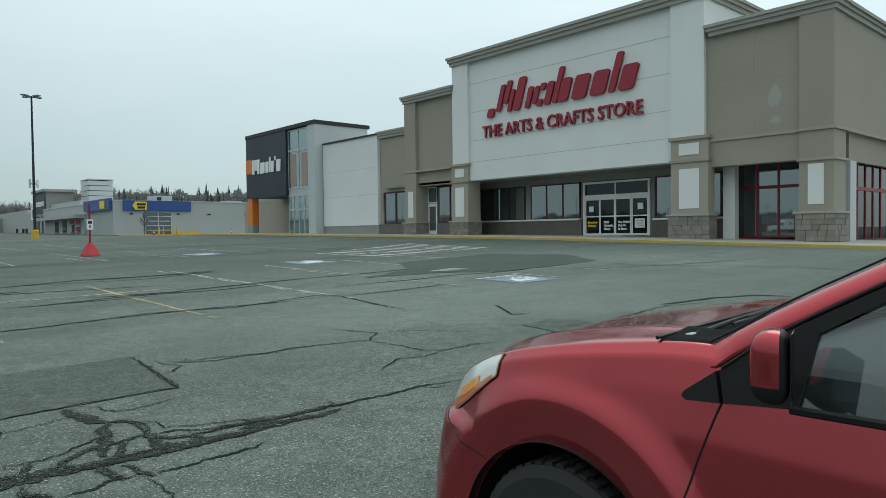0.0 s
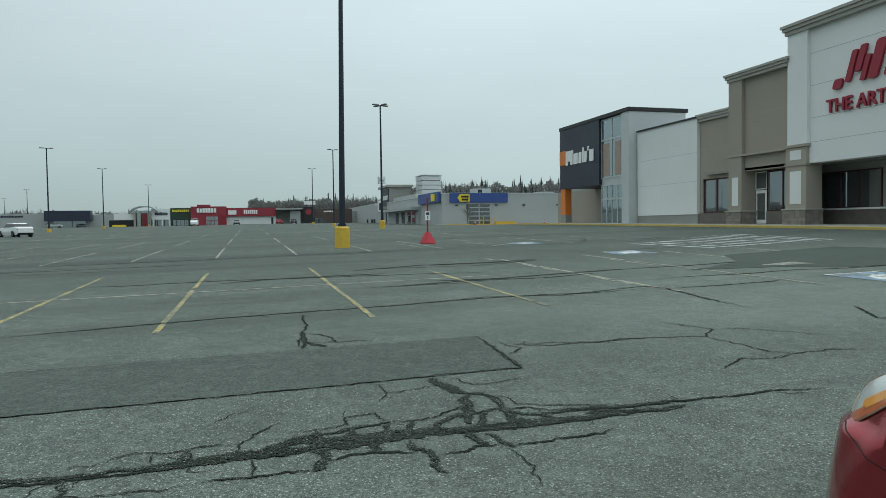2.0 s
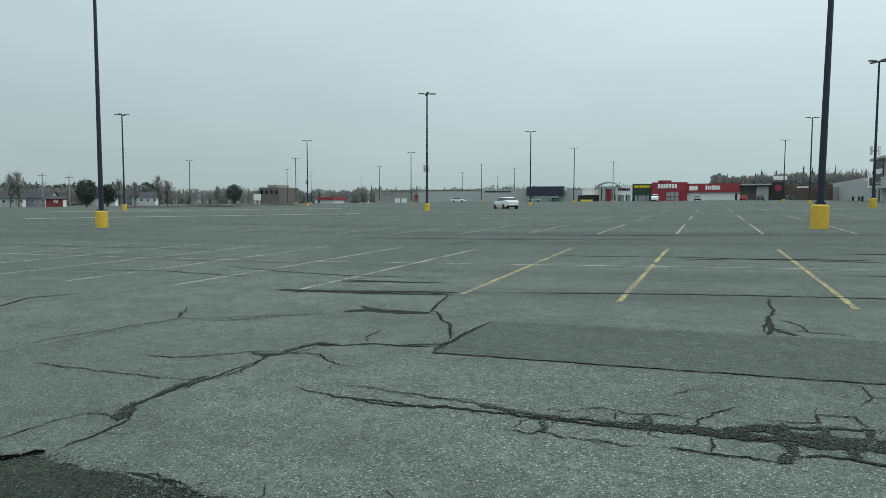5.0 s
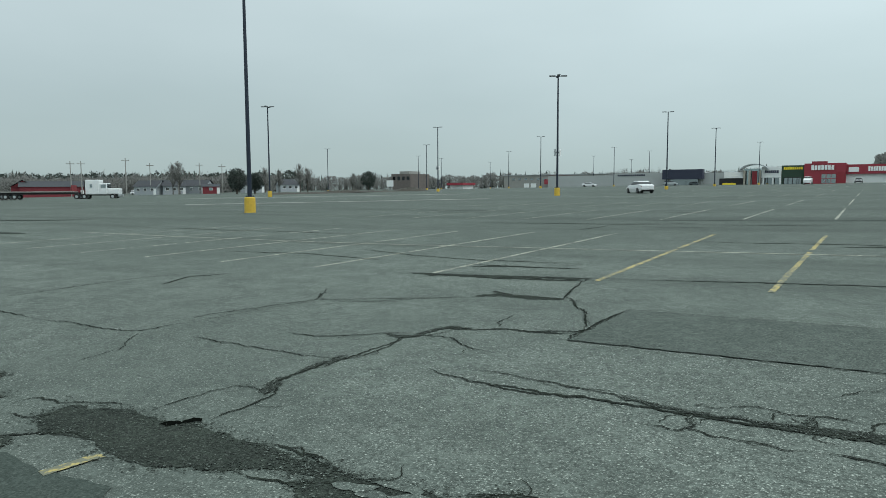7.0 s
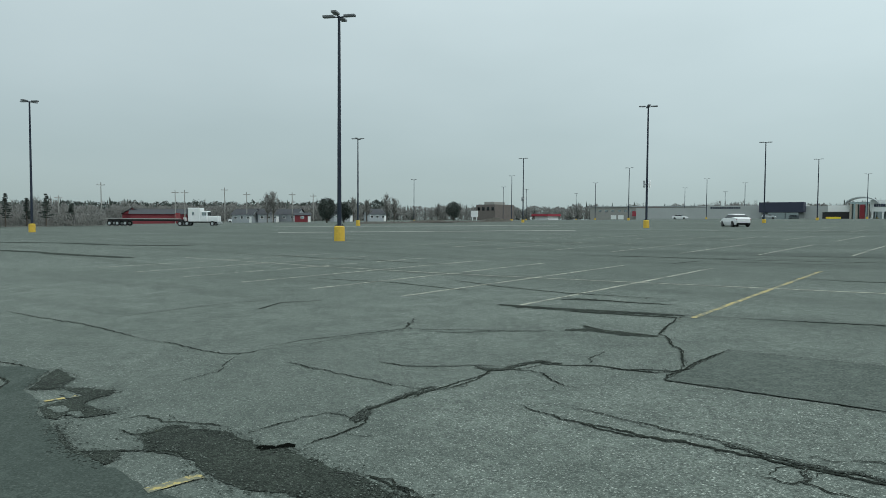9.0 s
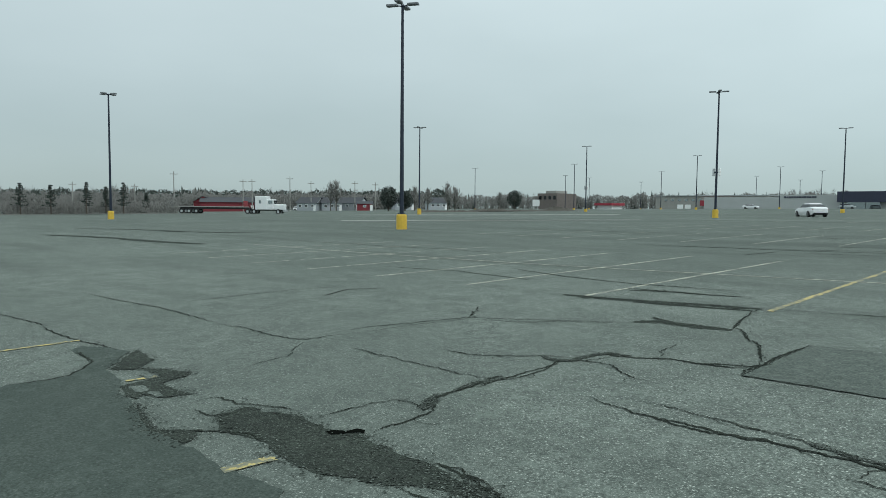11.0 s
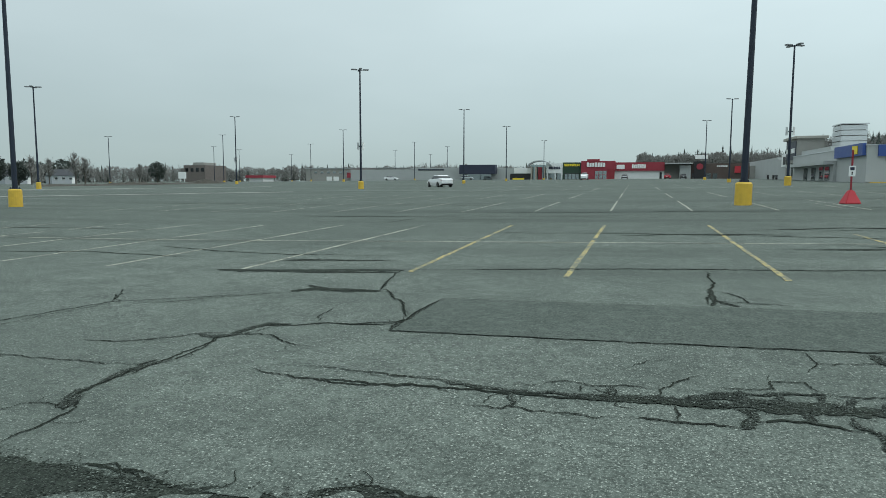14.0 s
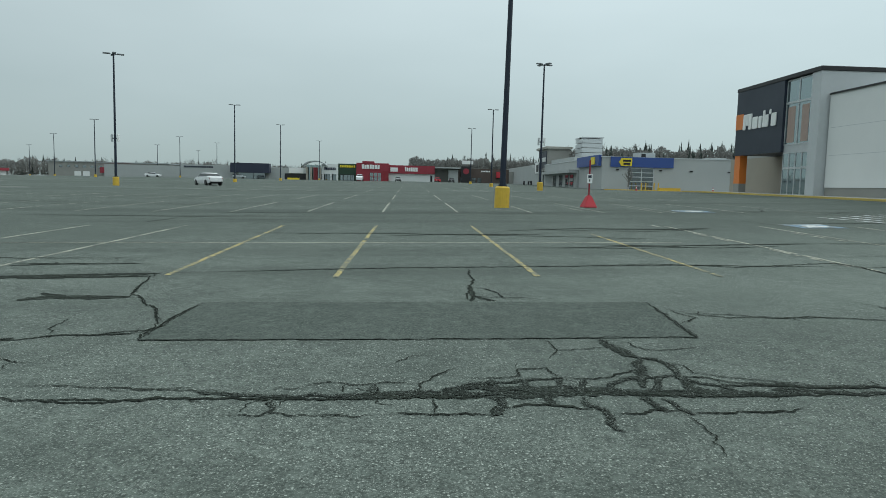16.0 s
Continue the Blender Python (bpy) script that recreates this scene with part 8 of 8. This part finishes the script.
def round_tree(b_, d_, h, w, seed):
    x, y = at_bearing(b_, d_)
    r = random.Random(seed)
    th = empty("round_tree", "dense dark evergreen with a rounded ragged crown", "tree", "round evergreens", at=(x, y, gz(x, y) - 0.2))
    bm = bmesh.new()
    tube(bm, 0, 0, 0, h * 0.5, 0.25, 0.12, 8)
    for k in range(5):
        rod(bm, (0, 0, h * 0.3), (w * 0.4 * math.cos(k * 1.3), w * 0.4 * math.sin(k * 1.3), h * 0.65), 0.09, 0.03, 6)
    part("trunk", bm, M_BARK, th)
    vs, fs = [], []
    for _ in range(2600):
        p = Vector((r.gauss(0, 1), r.gauss(0, 1), r.gauss(0, 1))).normalized() * r.uniform(0.55, 1.0)
        k_ = 1 + 0.25 * noise.noise(p * 2.2 + Vector((seed, 0, 0)))
        c = Vector((p.x * w * 0.5 * k_, p.y * w * 0.5 * k_, h * 0.57 + p.z * h * 0.43 * k_))
        i = len(vs)
        for _ in range(3):
            vs.append(tuple(c + Vector((r.uniform(-1, 1), r.uniform(-1, 1), r.uniform(-1, 1))) * 0.3))
        fs.append((i, i + 1, i + 2))
    me = bpy.data.meshes.new("crown")
    me.from_pydata(vs, [], fs)
    me.materials.append(M_CONIFER)
    o = new("crown", me)
    o.parent = th


round_tree(-49.2, 195, 7.4, 5.2, 3)
round_tree(-47.8, 195, 6.0, 4.4, 5)
round_tree(-38.6, 270, 8.0, 6.0, 7)


def bare_tree(b_, d_, h, seed):
    x, y = at_bearing(b_, d_)
    r = random.Random(seed)
    th = empty("bare_tree", "leafless tree with a fan of fine grey twigs", "tree", "bare trees", at=(x, y, gz(x, y) - 0.2))
    bm = bmesh.new()
    tube(bm, 0, 0, 0, h * 0.45, 0.17, 0.1, 7)
    for k in range(6):
        a = k * 1.05
        rod(bm, (0, 0, h * (0.25 + 0.03 * k)), (h * 0.2 * math.cos(a), h * 0.2 * math.sin(a), h * (0.62 + 0.04 * k)), 0.07, 0.02, 5)
    part("trunk", bm, M_BARK, th)
    vs, fs = [], []
    bare_into(vs, fs, r, 0, 0, h * 0.1, h * 0.9, h * 0.36, 120)
    me = bpy.data.meshes.new("crown")
    me.from_pydata(vs, [], fs)
    me.materials.append(M_BARE)
    o = new("crown", me)
    o.parent = th


for k, (b_, d_, h) in enumerate(((-47.0, 215, 7.5), (-45.9, 215, 7.0), (-44.2, 200, 8.0), (-43.6, 205, 7.0), (-39.9, 240, 6.0), (-53.5, 225, 9.5), (-54.0, 225, 9.0))):
    bare_tree(b_, d_, h, 80 + k)
x, y = 35.2, 109.0
r_t = random.Random(5)
sap = empty("bare_tree", "thin leafless sapling in front of the electronics store", "tree", "bare trees", at=(x, y, gz(x, y)))
bm = bmesh.new()
tube(bm, 0, 0, 0, 2.6, 0.05, 0.03, 6)
part("trunk", bm, M_BARK, sap)
vs, fs = [], []
bare_into(vs, fs, r_t, 0, 0, 0.6, 3.2, 1.1, 40)
me = bpy.data.meshes.new("crown")
me.from_pydata(vs, [], fs)
me.materials.append(M_BARE)
new("crown", me).parent = sap


# ---- earth mounds on the far kerb islands ----
def mound(b_, d_, length, h, seed, turn=0.0):
    x, y = at_bearing(b_, d_)
    bm = bmesh.new()
    nx, ny = 26, 8
    g = []
    for j in range(ny + 1):
        row = []
        for i in range(nx + 1):
            u, v = 2 * i / nx - 1, 2 * j / ny - 1
            k_ = max(0.0, 1 - u * u) ** 0.7 * max(0.0, 1 - v * v)
            row.append(bm.verts.new((u * length / 2, v * 2.0, -0.15 + k_ * h * (0.55 + 0.8 * abs(noise.noise((u * 5 + seed, v * 1.5, seed)))))))
        g.append(row)
    for j in range(ny):
        for i in range(nx):
            bm.faces.new((g[j][i], g[j][i + 1], g[j + 1][i + 1], g[j + 1][i]))
    bmesh.ops.recalc_face_normals(bm, faces=bm.faces)
    o = solid("earth_mound", bm, M_EARTH, "low ragged heap of dark earth on a kerb island", "earth mound", "earth mounds", smooth=False)
    o.location, o.rotation_euler = (x, y, gz(x, y)), (0, 0, radians(-b_ + turn))


for k, (b_, d_, l_, h) in enumerate(((-45.3, 150, 9, 0.8), (-43.2, 150, 10, 0.7), (-40.6, 155, 12, 0.9), (-38.3, 160, 9, 0.7), (-35.0, 165, 9, 1.5), (-37.0, 166, 12, 0.6))):
    mound(b_, d_, l_, h, 3.7 * k + 1)
# grey snow-bleached kerb islands and verge
for b0, b1, d_ in ((-46, -33, 150), (-82, -64, 160)):
    r_v = random.Random(int(d_))
    bm = bmesh.new()
    rows = []
    for k in range(25):
        b_ = b0 + (b1 - b0) * k / 24
        row = []
        for dd in (0.0, 2.5, 5.0):
            x, y = at_bearing(b_, d_ + dd)
            row.append(bm.verts.new((x, y, gz(x, y) + 0.1 + 0.06 * (dd == 2.5))))
        rows.append(row)
    for a, c in zip(rows, rows[1:]):
        for i in range(2):
            bm.faces.new((a[i], c[i], c[i + 1], a[i + 1]))
    bmesh.ops.recalc_face_normals(bm, faces=bm.faces)
    solid("verge", bm, M_EARTH, "strip of bare earth and dead grass along the lot", "verge", kind="structure")
